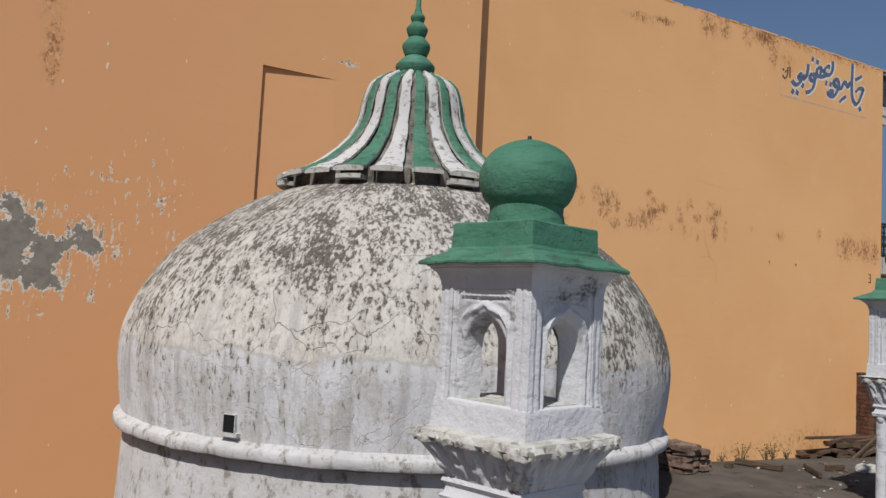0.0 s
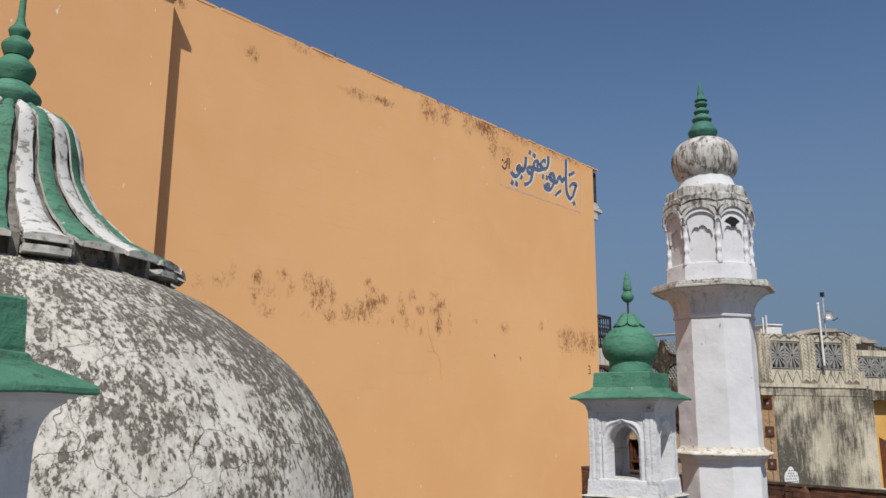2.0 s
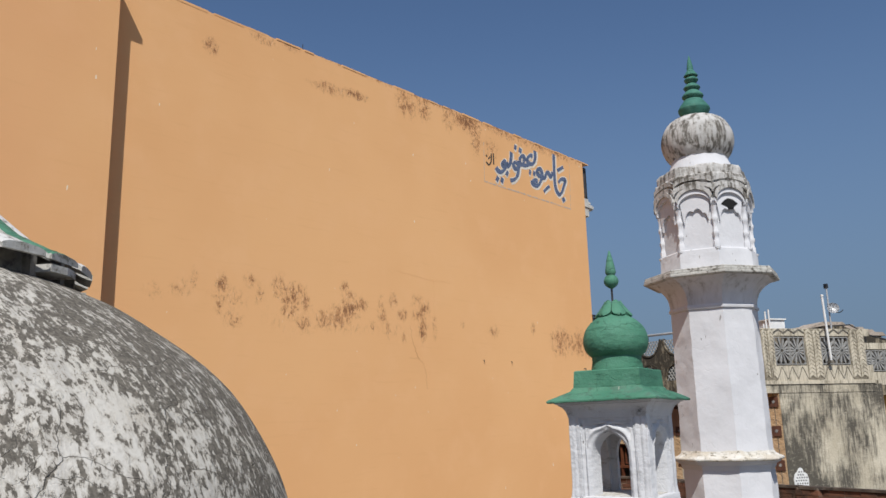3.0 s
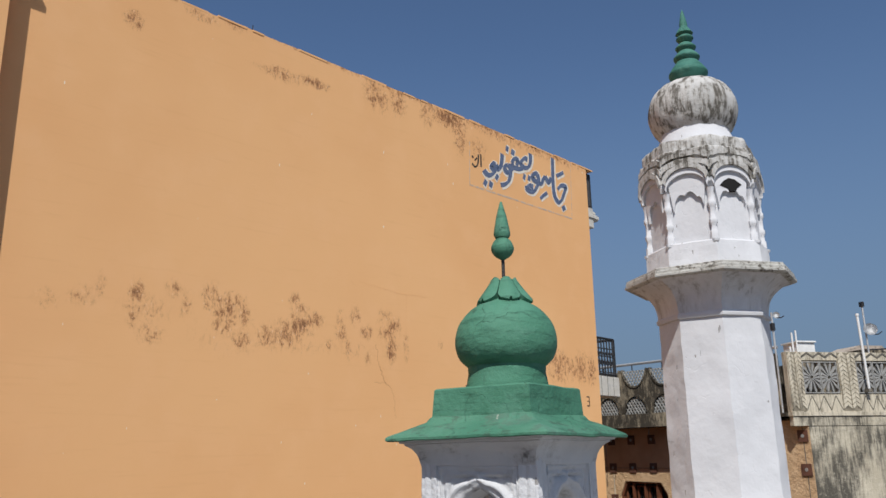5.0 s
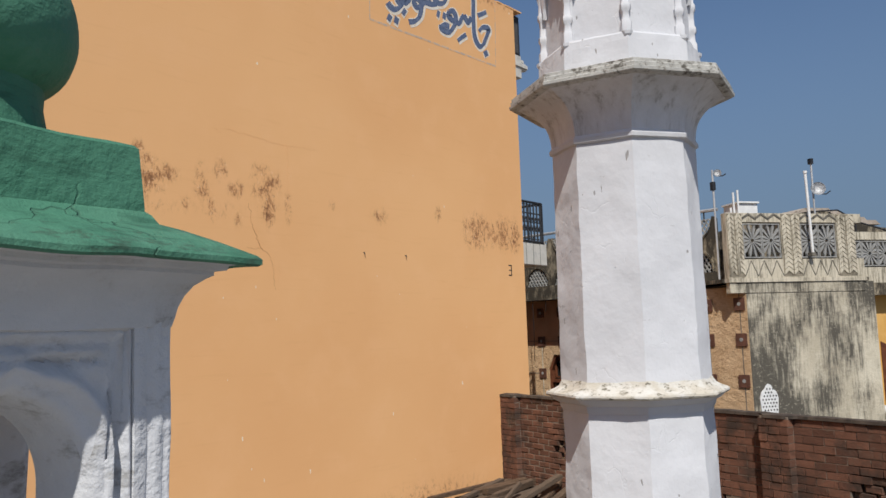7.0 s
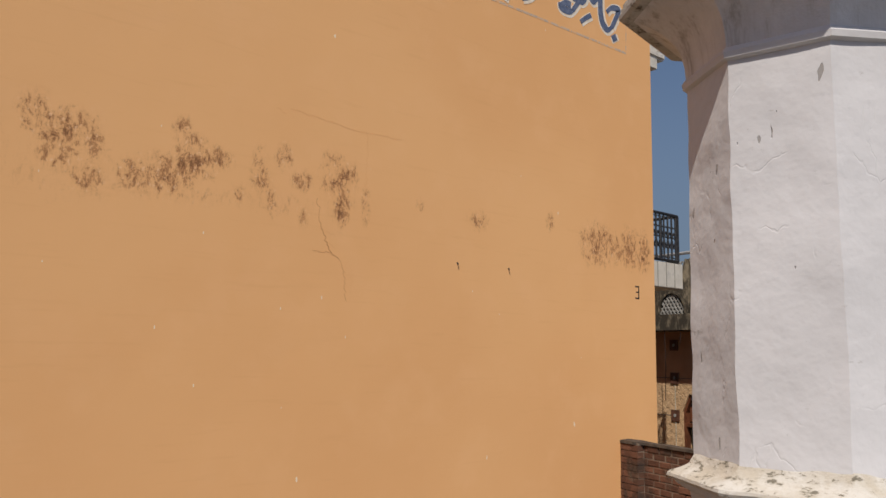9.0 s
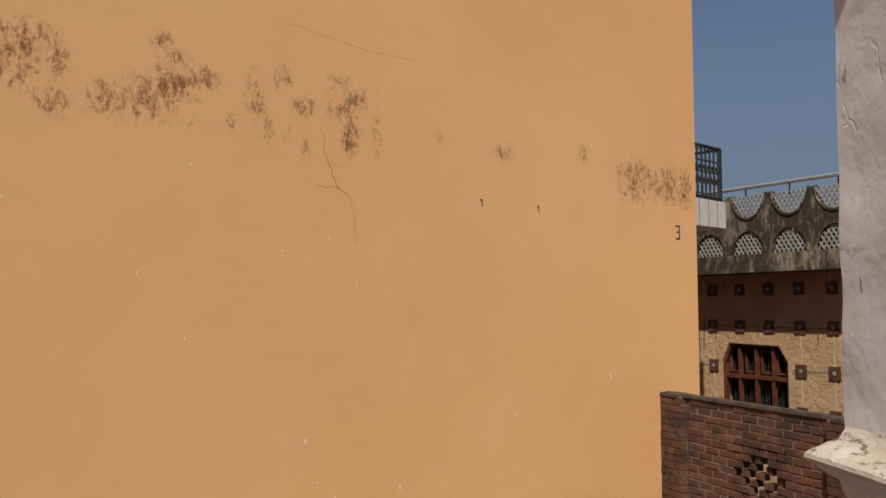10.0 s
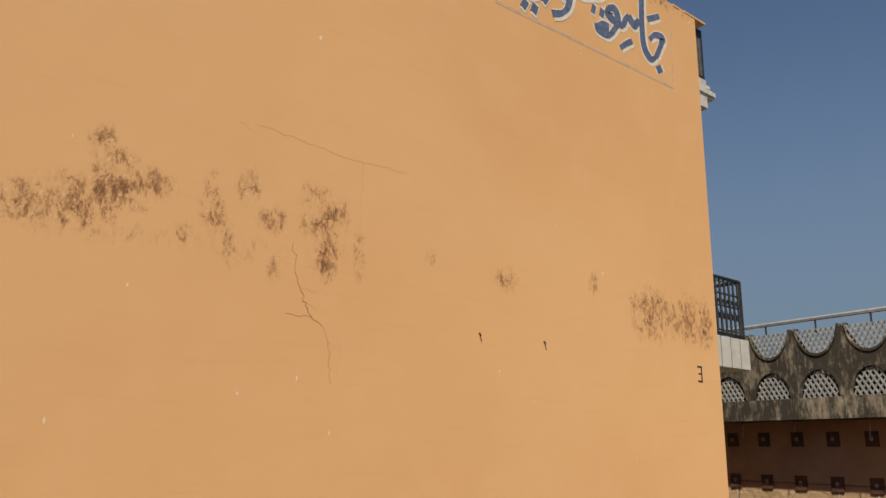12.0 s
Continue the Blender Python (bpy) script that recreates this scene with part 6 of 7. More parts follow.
def build_tower():
    root = thing("corner_house", pose(0, 0, 0), "lime-streaked house corner with a chevron parapet", "house")
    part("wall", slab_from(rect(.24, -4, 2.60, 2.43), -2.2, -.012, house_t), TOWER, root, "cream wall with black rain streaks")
    # salmon return wall with its own tile studs
    corner = house_t(.24, 0, -.02)
    side = lambda u, v, t: corner - A_DIR * u + A_OUT * t + Vector((0, 0, v))
    part("return_wall", slab_from(rect(.0, -4, 1.25, 2.38), -.12, .012, side), PINK, root, "rough salmon stucco return wall")
    for u in (.11, .64):
        for v in (2.12, 1.58, .96, .36):
            st = part("tile_stud", slab_from(rect(u - .085, v - .095, u + .085, v + .095), .01, .034, side), TILE_BROWN, root, "brown square tile stud")
            part("stud_centre", slab_from([(u + .028 * math.cos(a), v + .03 * math.sin(a)) for a in np.linspace(0, 2 * math.pi, 9)[:-1]], .03, .040, side), JALI, st)
        part("scored_line", slab_from(rect(u - .006, -1, u + .006, 2.3), .01, .016, side), CREAM_LINE, root)
    part("cornice", slab_from(rect(-.06, 2.44, 2.46, 2.50), -2.3, .016, house_t), CREAM, root, "thin stained cornice")
    # parapet: solid foot, piers with chevrons, three panels of grilles
    part("parapet_foot", slab_from(rect(-.04, 2.50, 2.44, 2.79), -.12, 0, house_t), CREAM, root, "cream parapet foot")
    part("parapet_top", slab_from(rect(-.04, 3.36, 2.44, 3.50), -.12, 0, house_t), CREAM, root)
    for u0, u1 in ((-.04, .24), (.93, 1.28), (1.95, 2.30)):
        part("parapet_pier", slab_from(rect(u0, 2.79, u1, 3.36), -.12, 0, house_t), CREAM, root)
        # darker ground plate showing between the zigzag courses
        part("groove_ground", slab_from(rect(u0 + .005, 2.52, u1 - .005, 3.49), -.01, .004, house_t), RELIEF_GROUND, root, "dark ground between the zigzags")
        bm = bmesh.new()
        mid = (u0 + u1) / 2
        chevrons(bm, u0 + .01, mid - .01, 2.55, 3.48, house_t)
        chevrons(bm, mid + .01, u1 - .01, 2.55, 3.48, house_t)
        tagged(part("chevron_relief", bm, CREAM, root, "raised zigzag plaster courses"), kind="stuff")
    bm = bmesh.new()
    for u0, u1 in ((.24, .93), (1.28, 1.95)):
        n = max(1, round((u1 - u0) / .23))
        w = (u1 - u0) / n
        for k in range(n):
            for a, b in ((0, .5), (1, .5)):
                slab_from([(u0 + w * (k + a) - .006, 2.53), (u0 + w * (k + b) - .006, 2.77), (u0 + w * (k + b) + .006, 2.77), (u0 + w * (k + a) + .006, 2.53)], 0, .006, house_t, bm)
            slab_from([(u0 + w * k, 3.40), (u0 + w * (k + .5), 3.47), (u0 + w * (k + .5), 3.50), (u0 + w * k, 3.43)], 0, .01, house_t, bm)
            slab_from([(u0 + w * (k + 1), 3.40), (u0 + w * (k + .5), 3.47), (u0 + w * (k + .5), 3.50), (u0 + w * (k + 1), 3.43)], 0, .01, house_t, bm)
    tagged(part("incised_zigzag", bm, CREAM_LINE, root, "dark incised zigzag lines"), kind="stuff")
    fan_screen(.25, 2.81, .92, 3.34, 2, house_t, root)
    fan_screen(1.29, 2.81, 1.94, 3.34, 2, house_t, root)
    part("roof", slab_from(rect(-.1, 2.44, 2.6, 2.499), -4.0, -.1, house_t), PARAPET, root)
    # small arched lattice low in the wall
    m = [(.36, .45), (.64, .45), (.66, .70), (.63, .79), (.57, .84), (.54, .89), (.50, .91), (.46, .89), (.43, .84), (.37, .79), (.34, .70)]
    plate = part("lattice", slab_from(m, -.016, .004, house_t), PALE_PIPE, root, "white arched lattice vent")
    # near-black diamonds paint the shade in the lattice openings
    for i in range(5):
        for j in range(8):
            u, v = .385 + .052 * i + (.026 if j % 2 else 0), .47 + .052 * j
            if u < .64 and not (v > .78 and (u < .42 or u > .58)):
                part("gap", slab_from([(u - .015, v), (u, v - .017), (u + .015, v), (u, v + .017)], 0, .007, house_t), DARK, plate)
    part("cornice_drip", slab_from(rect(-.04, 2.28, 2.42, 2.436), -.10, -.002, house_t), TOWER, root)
    # lower wing beyond, with a yellow wall
    wing = thing("yellow_house", pose(0, 0, 0), "yellow painted house with a petal-grille parapet", "house")
    far = lambda u, v, t: house_t(u, v, t - .55)
    part("wall", slab_from(rect(2.3, -4, 7.0, 2.25), -4.0, -.08, far), YELLOW, wing, "yellow painted wall")
    part("slab", slab_from(rect(2.3, 2.22, 7.0, 2.42), -4.0, .16, far), PARAPET, wing, "stained concrete slab edge")
    part("parapet_foot", slab_from(rect(2.4, 2.42, 7.0, 2.68), 0.0, .12, far), CREAM, wing)
    part("parapet_top", slab_from(rect(2.4, 3.14, 7.0, 3.27), 0.0, .12, far), CREAM, wing)
    front = lambda u, v, t: far(u, v, t + .12)
    for k in range(3):
        u = 2.50 + 1.27 * k
        fan_screen(u, 2.70, u + .98, 3.12, 3, front, wing)
        part("parapet_pier", slab_from(rect(u + .99, 2.68, u + 1.26, 3.14), -.12, 0, front), CREAM, wing)
        part("groove_ground", slab_from(rect(u + .995, 2.44, u + 1.255, 3.25), -.01, .004, front), RELIEF_GROUND, wing)
        bm = bmesh.new()
        chevrons(bm, u + 1.0, u + 1.12, 2.46, 3.22, front)
        chevrons(bm, u + 1.13, u + 1.25, 2.46, 3.22, front)
        tagged(part("chevron_relief", bm, CREAM, wing), kind="stuff")
    # near-black plate paints the unlit inside behind the bars
    w = part("window", slab_from(rect(3.67, -.10, 4.55, 1.38), -.09, -.065, far), DARK, wing, "dark barred window")
    for k in range(5):
        part("window_bar", tube([far(3.73 + .19 * k, -.09, -.05), far(3.73 + .19 * k, 1.36, -.05)], .014, 6), IRON, w)
    for v in (.40, 1.0):
        part("window_rail", tube([far(3.65, v, -.05), far(4.55, v, -.05)], .014, 6), IRON, w)
    part("window_frame", strip_plate(rect(3.67, -.10, 4.55, 1.38), rect(3.60, -.18, 4.62, 1.45), -.085, -.045, far, closed=True), WINDOW_WOOD, w)
    part("door_jamb", slab_from([(3.38, -.2), (3.46, -.2), (3.46, 1.20), (3.40, 1.36), (3.34, 1.40), (3.36, 1.15)], -.085, .03, far), JALI, wing, "pale door jamb")
    # dark strip on the left of the jamb
    part("jamb_strip", slab_from([(3.22, -.2), (3.38, -.2), (3.36, 1.15), (3.33, 1.40), (3.22, 1.45)], -.084, -.065, far), WINDOW_WOOD, wing, "dark strip beside the door jamb")


def build_broken_slabs():
    """A low cream roof before the yellow house, with broken slabs and rubble on it."""
    far = lambda u, v, t: house_t(u, v, t - .55)
    root = thing("low_shed", pose(0, 0, 0), "low cream plastered shed against the yellow house", "shed")
    part("wall", slab_from(rect(2.64, -4, 6.6, .30), -.06, .9, far), CREAM, root)
    part("roof", slab_from(rect(2.62, .304, 6.62, .36), -.06, .94, far), CREAM, root, "cracked cream roof slab")
    rnd = random.Random(5)
    turn = math.atan2(T_OUT.y, T_OUT.x)
    for u, t, v, w in ((3.25, .55, .39, .55), (3.45, .45, .455, .60), (3.85, .50, .39, .50), (3.75, .42, .52, .55), (4.4, .5, .39, .5)):
        bm = one_box(-.16, -w / 2, -.028, .16, w / 2, .028, .008)
        for q in bm.verts:
            q.co += noise.noise_vector(q.co * 6 + Vector((u, v, 0))) * .02
        ob = mesh_object("broken_slab", bm, LEAF_EDGE)
        ob.matrix_basis = Matrix.Translation(far(u, v, t)) @ pose(0, 0, 0, rnd.uniform(-3, 3), rnd.uniform(-4, 4), math.degrees(turn) + rnd.uniform(-14, 14))
        tagged(ob, "pale broken stone slab lying on the shed roof", "slab", "broken slabs")
    for k in range(16):
        size = rnd.uniform(.035, .085)
        bm = bmesh.new()
        bmesh.ops.create_icosphere(bm, subdivisions=2, radius=size)
        for q in bm.verts:
            q.co += noise.noise_vector(q.co * 14 + Vector((k, k, 2))) * size * .6
            q.co.z *= .7
        ob = mesh_object("rubble_stone", bm, DUST if k % 2 else LEAF_EDGE)
        ob.matrix_basis = Matrix.Translation(far(2.95 + rnd.uniform(-.22, .22), .36 + size * .45, .5 + rnd.uniform(-.25, .25)))
        tagged(ob, "dusty brown rubble stone on the shed roof", "stone", "shed rubble")


def build_rooftop():
    """Stair tower roof, poles and dishes on the roof behind the parapet."""
    g = lambda u, v, t: house_t(u, v, t)
    root = thing("stair_roof", pose(0, 0, 0), "stepped roof of old pale tiles behind the parapet", "roof")
    for k in range(5):
        s = k * .22
        rnd = random.Random(k)
        part("tile_course", slab_from([(1.7 + s, 3.55 + .062 * k), (4.1 - s * .9, 3.52 + .062 * k), (4.1 - s * .9 - .1, 3.60 + .062 * k), (1.7 + s + .12, 3.60 + .062 * k)], -2.6 + .1 * k, -1.3 - .06 * k, g), SHINGLE, root)
    part("roof_wall", slab_from(rect(1.6, 2.5, 4.0, 3.55), -2.6, -1.35, g), PARAPET, root)
    tank = thing("water_tank", pose(0, 0, 0), "small white roof tank", "tank")
    part("tank_body", slab_from(rect(.50, 3.50, .84, 3.72), -.8, -.4, g), PALE_PIPE, tank)
    part("tank_lid", slab_from(rect(.48, 3.72, .86, 3.745), -.83, -.37, g), PALE_PIPE, tank)
    part("tank_stand", slab_from(rect(.55, 2.5, .81, 3.50), -.75, -.45, g), PARAPET, tank)
    pipe = thing("white_pole", pose(0, 0, 0), "white plastic pipe standing before the parapet", "pole")
    part("pole", tube([g(1.42, 2.86, .08), g(1.39, 4.13, .08)], .022, 10), PALE_PIPE, pipe, smooth=40)
    part("cap", tube([g(1.39, 4.12, .08), g(1.39, 4.16, .08)], .030, 10), PALE_PIPE, pipe)
    part("bracket", slab_from(rect(1.39, 2.83, 1.45, 2.88), -.002, .105, g), CREAM_LINE, pipe)
    for u, v, h, r, lbl in ((1.90, 3.94, 4.40, .115, "satellite dish on a galvanised pole"), (.05, 4.16, 4.22, .062, "small round antenna dish on a thin pole")):
        d = thing("satellite_dish", pose(0, 0, 0), lbl, "antenna", "roof antennas")
        part("mast", tube([g(u - .06, 2.5, -.30), g(u - .06, h, -.30)], .016, 8), STEEL, d)
        bm = lathe([(0, 0), (r * .5, r * .07), (r * .9, r * .24), (r, r * .30)], 24, close=False)
        bmesh.ops.solidify(bm, geom=bm.faces[:], thickness=.006)
        q = Vector((-.86, -.42, .30)).normalized().to_track_quat('Z', 'Y').to_matrix().to_4x4()
        bmesh.ops.transform(bm, matrix=Matrix.Translation(g(u, v, -.26)) @ q, verts=bm.verts)
        part("reflector", bm, STEEL, d, smooth=50)
        part("arm", tube([g(u, v - r * .6, -.28), g(u + r * .9, v - r * .75, -.2), g(u + r * 1.35, v - r * .35, -.16)], .01, 5), IRON, d)
        part("radio_box", slab_from(rect(u - .09, v - (.26 if r < .1 else -.42), u - .035, v - (.13 if r < .1 else -.51)), -.34, -.27, g), IRON, d, "dark radio box")
    for u, v in ((.30, 3.86), (.38, 3.90), (.24, 3.62)):
        tagged(mesh_object("pipe_stub", tube([g(u, 2.6, -.25), g(u, v, -.25)], .016, 6), PALE_PIPE), "thin pale pipe standing on the roof", "pipe", "roof pipes")
    fr = thing("roof_frame", pose(0, 0, 0), "bent iron frame on the far roof", "frame")
    pts = [(2.0, 3.50), (2.05, 3.63), (2.55, 3.66), (3.0, 3.45), (3.6, 3.30)]
    part("top_bar", tube([g(u, v, -.6) for u, v in pts], .014, 5), IRON, fr)
    for u, v in ((2.2, 3.62), (2.4, 3.63), (2.7, 3.55), (2.9, 3.46)):
        part("upright", tube([g(u, 2.5, -.6), g(u, v, -.6)], .010, 5), IRON, fr)
    tagged(mesh_object("roof_rubble", slab_from([(2.2, 2.5), (6.8, 2.5), (6.8, 3.28), (4.4, 3.34), (3.6, 3.40), (3.0, 3.52), (2.55, 3.66), (2.2, 3.68)], -2.4, -.8, g), PARAPET), "stained cement parapet on the roof behind", "parapet")


build_house()
build_tower()
build_broken_slabs()
build_rooftop()


# ---- timber, rubble and weeds on the terrace ----
def plank(name, bm_size, m, label, group, material):
    l, w, h = bm_size
    bm = one_box(-l / 2, -w / 2, -h / 2, l / 2, w / 2, h / 2, 0.006)
    for v in bm.verts:
        v.co += noise.noise_vector(v.co * 3 + Vector((l * 9, w * 50, 0))) * 0.012
    ob = mesh_object(name, bm, material)
    ob.matrix_basis = m
    return tagged(ob, label, "timber", group)


def build_piles():
    rnd = random.Random(11)
    base = roof_height(14.3, 9.4)
    for layer in range(5):
        for k in range(7 - layer // 2):
            l = rnd.uniform(.9, 1.6)
            w, h = rnd.uniform(.07, .16), rnd.uniform(.05, .09)
            x = 14.72 + rnd.uniform(-.30, .30) + .05 * layer
            y = 9.0 + .13 * k + rnd.uniform(-.04, .04) + .06 * layer
            z = base + .05 + .088 * layer
            plank("timber_piece", (l, w, h), pose(x, y, z, rnd.uniform(-6, 6), rnd.uniform(-4, 4), rnd.uniform(-16, 16)), "grey weathered timber piece in a heap", "timber heap", WOOD_OLD)
    for x, y, z, ry, rz, l, w in ((14.3, 8.92, base + .36, -16, 10, 1.2, .05), (14.75, 8.85, base + .38, -14, -8, 1.5, .10), (15.1, 8.8, base + .30, -12, 12, 1.4, .13), (14.6, 8.75, base + .26, -9, 22, 1.5, .09), (14.9, 8.70, base + .20, -11, 3, 1.6, .12)):
        plank("timber_pole", (l, w, .06), pose(x, y, z, 0, ry, rz), "brown weathered plank leaning on the timber heap", "timber heap", WOOD_OLD)
    for x, y, rz, l, w in ((6.41, 5.32, -74, .42, .075), (6.66, 4.95, 50, .47, .03), (6.12, 5.42, 20, .10, .06), (7.05, 4.98, -10, .22, .035), (12.75, 9.45, 12, .55, .08), (10.95, 9.35, -20, .28, .12), (12.3, 7.7, -12, .5, .07), (13.1, 9.2, 30, .7, .07)):
        plank("loose_plank", (l, w, .05), pose(x, y, roof_height(x, y) + .03, 0, 0, rz), "dark loose plank lying on the dusty terrace", "loose planks", WOOD_OLD)
    # stacked old bricks beside the dome
    n = 0
    for layer in range(5):
        for k in range(4 - layer // 2):
            x = 5.44 + .115 * k + rnd.uniform(-.03, .03)
            for row in range(2):
                y = 5.36 + .17 * row + .03 * k + rnd.uniform(-.03, .03)
                bm = one_box(-.055, -.085, -.024, .055, .085, .024, 0.008)
                for v in bm.verts:
                    v.co += noise.noise_vector(v.co * 14 + Vector((n, 0, 0))) * .014
                ob = mesh_object("old_brick", bm, STONE)
                ob.matrix_basis = pose(x, y, ROOF + .022 + .050 * layer, rnd.uniform(-5, 5), rnd.uniform(-5, 5), rnd.uniform(-20, 20))
                tagged(ob, "dusty old brick stacked on the roof", "brick", "brick stack")
                n += 1
    for k in range(80):
        x, y = rnd.uniform(9.4, 15.0), rnd.uniform(7.2, 9.9)
        s = rnd.uniform(.015, .055)
        bm = bmesh.new()
        bmesh.ops.create_icosphere(bm, subdivisions=1, radius=s)
        for v in bm.verts:
            v.co += noise.noise_vector(v.co * 30 + Vector((k, k, 0))) * s * .5
            v.co.z *= .6
        ob = mesh_object("rubble_stone", bm, STONE)
        ob.matrix_basis = pose(x, y, roof_height(x, y) + s * .4)
        tagged(ob, "small rubble stone on the dusty terrace", "stone", "loose rubble")
    for k in range(60):
        x, y = rnd.uniform(5.5, 8.6), rnd.uniform(4.2, 5.3)
        s = rnd.uniform(.006, .024)
        bm = bmesh.new()
        bmesh.ops.create_icosphere(bm, subdivisions=1, radius=s)
        for v in bm.verts:
            v.co += noise.noise_vector(v.co * 40 + Vector((k, 3, 0))) * s * .6
            v.co.z *= .6
        ob = mesh_object("roof_pebble", bm, STONE if k % 3 else LEAF_EDGE)
        ob.matrix_basis = pose(x, y, ROOF + s * .35)
        tagged(ob, "small broken chip lying on the cement roof", "stone", "roof chips")
    for k in range(9):
        t = k / 8
        x, y = (9.25 + .2 * t if k % 2 else 7.28 + .14 * t) + rnd.uniform(-.04, .04), (5.0 if k % 2 else 4.84) + rnd.uniform(-.06, .06)
        bm = one_box(-.06, -.04, -.03, .07, .05, .035, .012)
        for v in bm.verts:
            v.co += noise.noise_vector(v.co * 14 + Vector((k, 5, 0))) * .02
        ob = mesh_object("plaster_lump", bm, LEAF_EDGE)
        ob.matrix_basis = pose(x, y, roof_height(x, y) + .025, 0, 0, rnd.uniform(0, 180))
        tagged(ob, "broken plaster lump at the minaret's foot", "rubble", "plaster lumps")
    # dry weeds at the wall's foot
    for x, s in ((12.05, .42), (12.75, .34), (12.95, .36), (13.35, .22), (11.55, .25)):
        root = thing("dry_weed", pose(x, 9.85, roof_height(x, 9.85) - .02), "dry brown weed growing at the wall foot", "weed", "weeds at the wall")
        bm = bmesh.new()
        for k in range(9):
            a, lean = rnd.uniform(0, 6.28), rnd.uniform(.1, .7)
            tip = Vector((math.cos(a) * lean * s, math.sin(a) * lean * s * .5, s * rnd.uniform(.6, 1.1)))
            tube([(0, 0, 0), tip * .5 + Vector((0, 0, .03)), tip], .004, 4, bm)
        part("stem", bm, DRY, root)
        bm = bmesh.new()
        for k in range(70):
            a, lean, q = rnd.uniform(0, 6.28), rnd.uniform(.1, .7), rnd.uniform(.3, 1.0)
            c = Vector((math.cos(a) * lean * s * q, math.sin(a) * lean * s * .5 * q, s * q * rnd.uniform(.6, 1.1)))
            d, e = Vector((rnd.uniform(-1, 1), rnd.uniform(-1, 1), rnd.uniform(-1, 1))).normalized() * .022, Vector((rnd.uniform(-1, 1), rnd.uniform(-1, 1), rnd.uniform(-1, 1))).normalized() * .012
            bm.faces.new([bm.verts.new(c + d), bm.verts.new(c + e), bm.verts.new(c - d), bm.verts.new(c - e)])
        tagged(part("leaves", bm, DRY, root), kind="stuff")


build_piles()


# ---- the brick wall, its bricks last ----
B0, B_DIR = Vector((16.1, 10.12, 0)), Vector((-0.32, -1.0, 0)).normalized()
B_OUT = Vector((-1.0, 0.32, 0)).normalized()


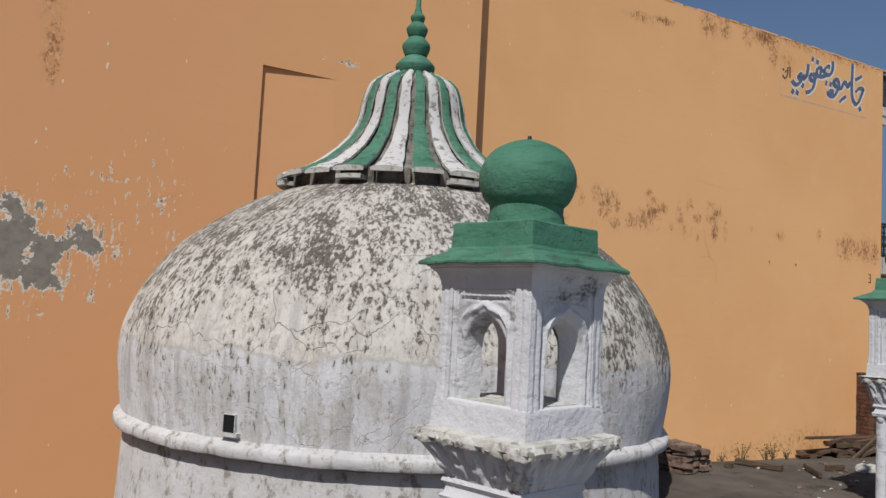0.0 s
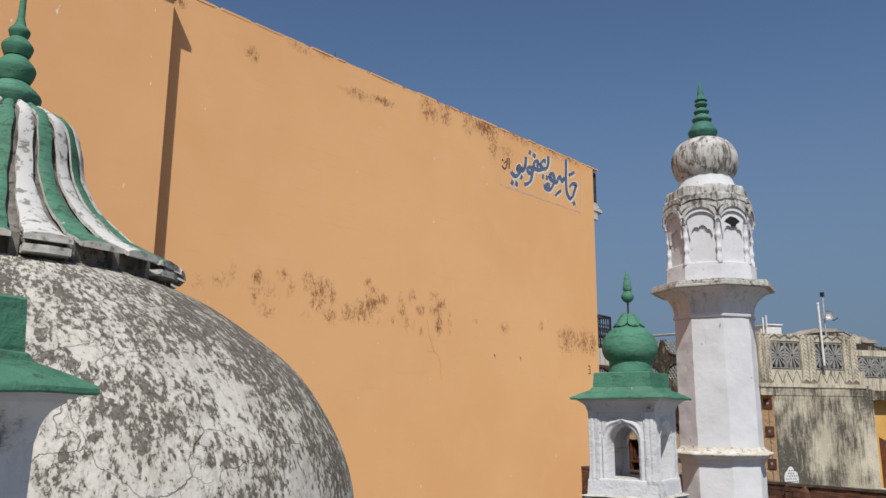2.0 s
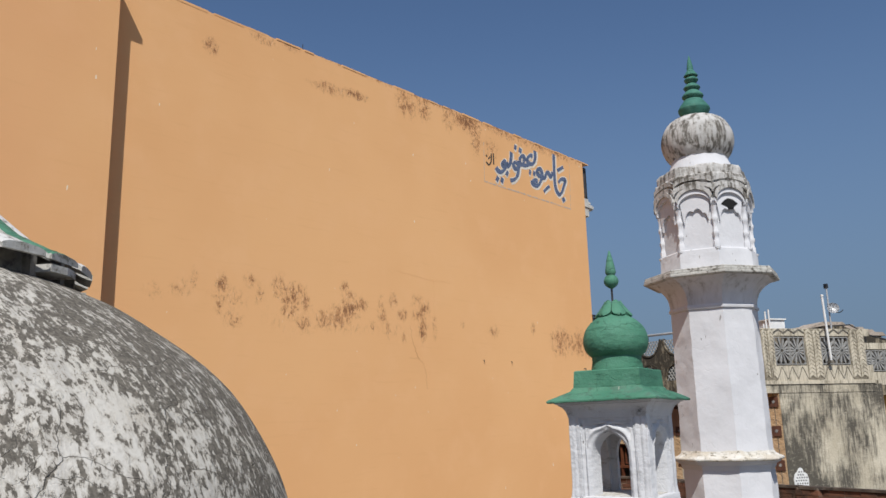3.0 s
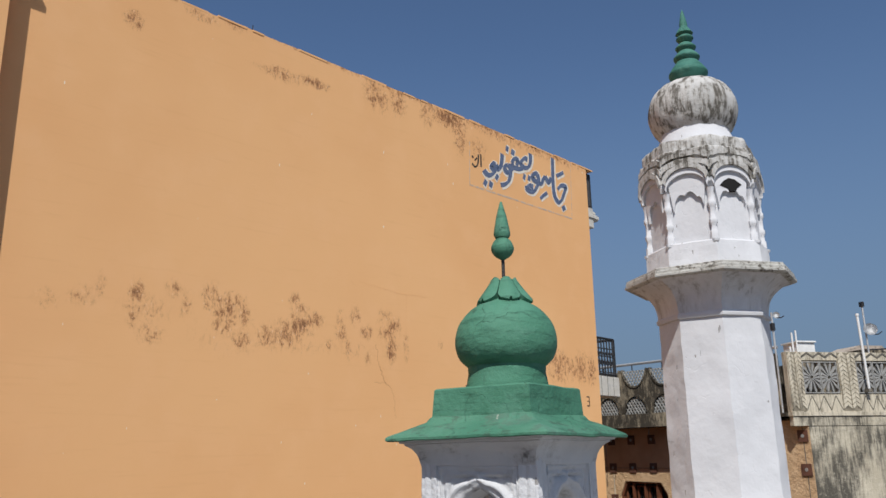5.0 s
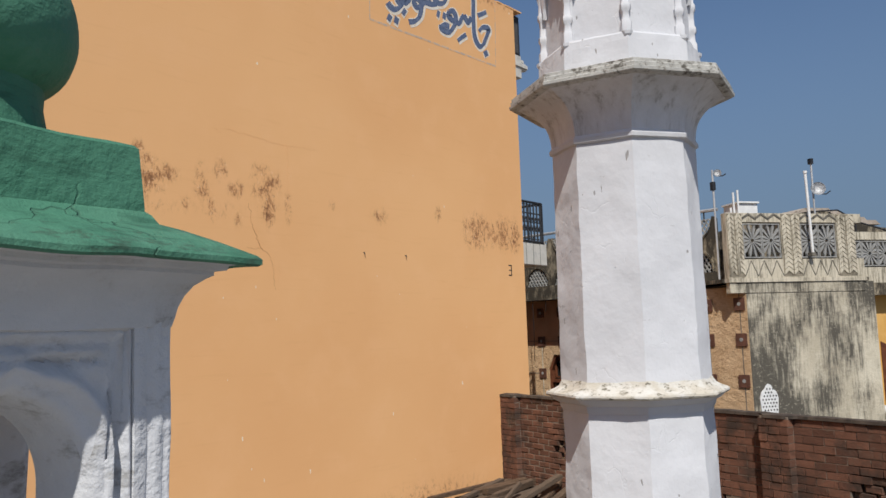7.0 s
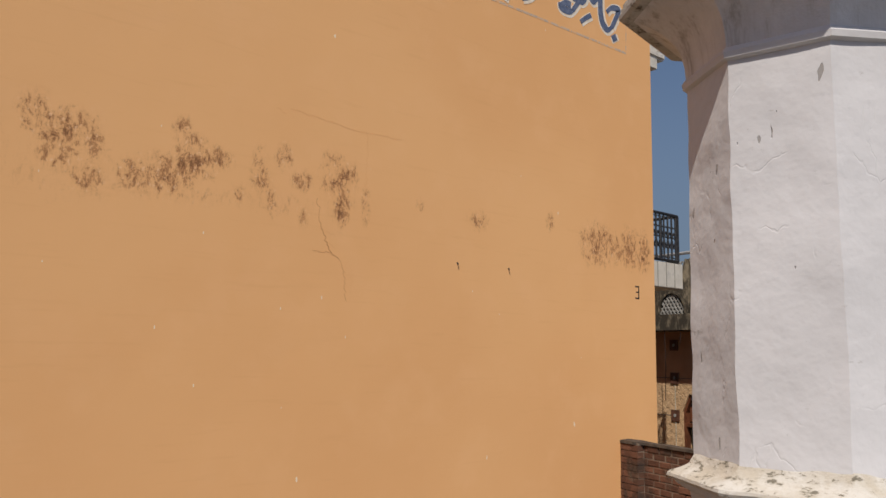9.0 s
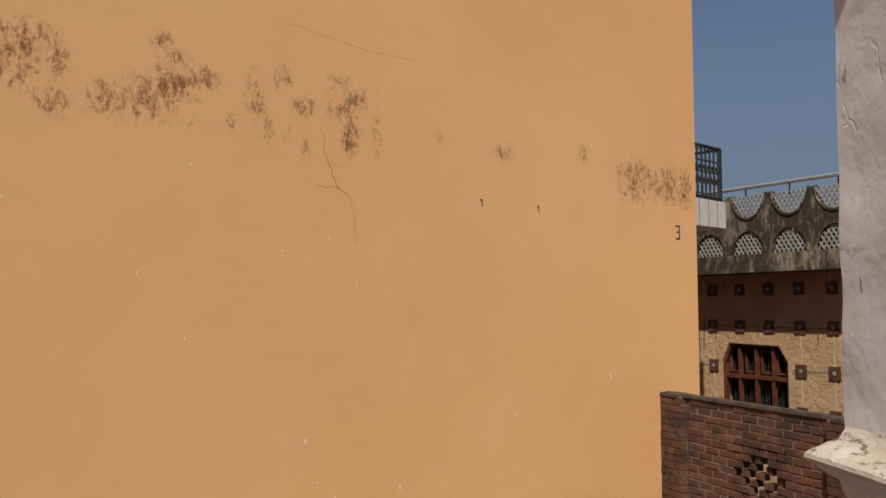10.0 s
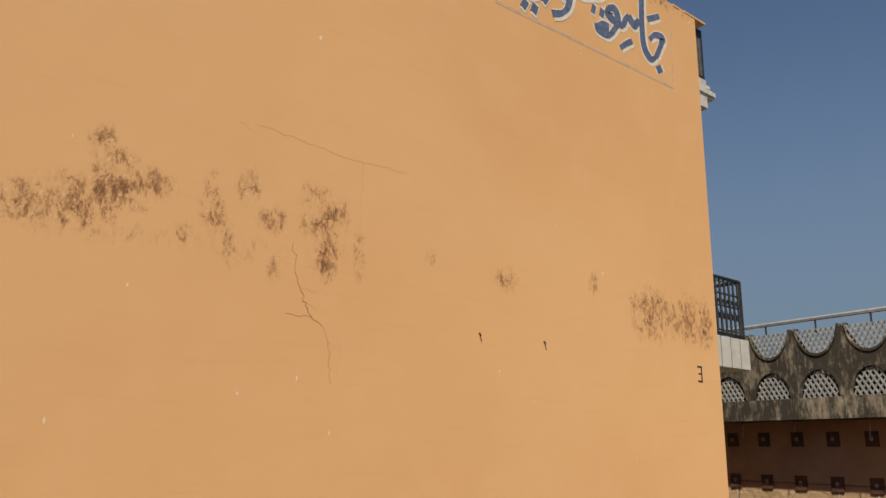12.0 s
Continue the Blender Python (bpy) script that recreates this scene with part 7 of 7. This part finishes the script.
def build_brick_wall():
    course, brick_l, joint = 0.083, 0.235, 0.011
    top, low = 0.82, -0.95
    rows = int((top - low) / course)
    top = low + rows * course
    put = lambda u, v, t: B0 + B_DIR * u + B_OUT * t + Vector((0, 0, v))
    root = thing("brick_wall", pose(0, 0, 0), "weathered red brick boundary wall with pierced crosses", "wall", kind="structure")
    # mortar bed in upright strips, left open behind the pierced crosses
    holes = [1.52, 3.78, 6.02]
    spans, u = [], 0.0
    for c in holes:
        spans.append((u, c - .37))
        u = c + .37
    spans.append((u, 10.5))
    bm = bmesh.new()
    for a, b in spans:
        slab_from(rect(a, low, b, top + .002), -.105, -.006, put, bm)
    for c in holes[1:]:
        slab_from(rect(c - .37, -.17, c + .37, .42), -.105, -.062, put, bm)
    for c in holes:
        slab_from(rect(c - .37, low, c + .37, -.17), -.105, -.006, put, bm)
        slab_from(rect(c - .37, .42, c + .37, top + .002), -.105, -.006, put, bm)
    part("mortar", bm, MORTAR, root, "recessed lime mortar")
    rnd = random.Random(21)
    shapes = []
    for k in range(8):
        l, h, d = brick_l - joint, course - joint, .11
        bm = one_box(-l / 2, -d, -h / 2, l / 2, 0, h / 2)
        bmesh.ops.bevel(bm, geom=[e for e in bm.edges if all(abs(v.co.y) < 1e-6 for v in e.verts)], offset=.007, segments=1, affect='EDGES')
        for v in bm.verts:
            v.co += noise.noise_vector(v.co * 8 + Vector((k * 7, 0, 0))) * .006
        data = bpy.data.meshes.new("brick")
        bm.to_mesh(data)
        bm.free()
        data.materials.append(BRICK)
        shapes.append(data)
    basis = Matrix((( -B_DIR.x, -B_OUT.x * -1, 0, 0), (-B_DIR.y, -B_OUT.y * -1, 0, 0), (0, 0, 1, 0), (0, 0, 0, 1)))

    def lay(u, v, t, share=1.0, tilt=0.0):
        ob = new("brick", rnd.choice(shapes))
        ob.parent = root
        m = Matrix.Translation(put(u, v, t)) @ Matrix(((B_DIR.x, B_OUT.x, 0, 0), (B_DIR.y, B_OUT.y, 0, 0), (0, 0, 1, 0), (0, 0, 0, 1))) @ pose(0, 0, 0, 0, tilt, 0)
        ob.matrix_basis = m @ Matrix.Diagonal((share, 1, 1, 1))
        return ob

    def free(u, v):
        for c in holes:
            du, dv = abs(u - c), v - .12
            r = round(dv / course)
            if abs(r) <= 2 and du < (.27, .19, .10)[abs(r)]:
                return False
        return True

    far = bmesh.new()

    def far_brick(c, v, t, half=brick_l / 2 - .005, d=.10):
        h = (course - joint) / 2
        j = [rnd.uniform(-.004, .004) for _ in range(8)]
        vs = [far.verts.new(put(c + su * half + j[i], v + sv * h + j[7 - i] * .6, t + (0 if st else -d))) for i, (su, sv, st) in enumerate([(a, b, e) for a in (-1, 1) for b in (-1, 1) for e in (0, 1)])]
        for q in ((0, 1, 3, 2), (4, 6, 7, 5), (0, 4, 5, 1), (2, 3, 7, 6), (1, 5, 7, 3), (0, 2, 6, 4)):
            far.faces.new([vs[i] for i in q])

    for r in range(rows):
        v = low + course * (r + .5)
        u = -(brick_l / 2 if r % 2 else 0.0)
        while u < 10.4:
            c = u + brick_l / 2
            if c > .06 and free(c, v):
                t = rnd.uniform(-.004, .006)
                if .40 < c < 2.55 and v > -.60:
                    lay(c, v, t, rnd.uniform(.95, 1.0), rnd.uniform(-.9, .9))
                elif rnd.random() > .012:
                    far_brick(c, v, t)
            elif c > .06 and rnd.random() < (.55 if c < 2.5 else .92):
                # half bricks left standing in the pierced cross
                lay(c + rnd.uniform(-.05, .05), v, -.03 if c < 2.5 else -.012, .42 if c < 2.5 else .74, rnd.uniform(-4, 4))
            u += brick_l
    # piers
    for k, u0 in enumerate((0.0, 2.50, 4.72, 6.95)):
        w = .42 if k == 0 else .36
        pier = part("pier_core", slab_from(rect(u0 + .01, low, u0 + w - .01, top + .02), .0, .095, put), MORTAR, root, "brick pier core")
        for r in range(rows):
            v = low + course * (r + .5)
            cuts = (.36, .36, .28) if r % 2 else (.28, .36, .36)
            x = u0
            for q in cuts:
                far_brick(x + w * q / 2, v, .11 + rnd.uniform(-.006, .006), w * q / 2 - .005)
                x += w * q
    tagged(part("far_bricks", far, BRICK, root), kind="stuff")
    # rough cement capping
    bm = bmesh.new()
    us = np.linspace(0.0, 10.4, 90)
    prev = None
    for u in us:
        z = top + .035 + .012 * noise.noise((u * 3, 1, 0)) + .01 * noise.noise((u * 11, 4, 0))
        extra = .10 if any(a <= u <= a + .4 for a in (0.0, 2.5, 4.72, 6.95)) else 0.0
        ring = [bm.verts.new(put(u, zz, t)) for zz, t in ((top + .002, .02 + extra), (z, .015 + extra), (z + .006, -.05), (z, -.115), (top + .002, -.12))]
        if prev:
            for i in range(5):
                bm.faces.new((prev[i], prev[(i + 1) % 5], ring[(i + 1) % 5], ring[i]))
        else:
            bm.faces.new(ring)
        prev = ring
    bm.faces.new(prev)
    part("capping", bm, speckled("sooty_cement", (0.055, 0.042, 0.034), (0.10, 0.078, 0.06), 5, dark=(0.03, 0.026, 0.022)), root, "dark rough cement capping")


build_brick_wall()
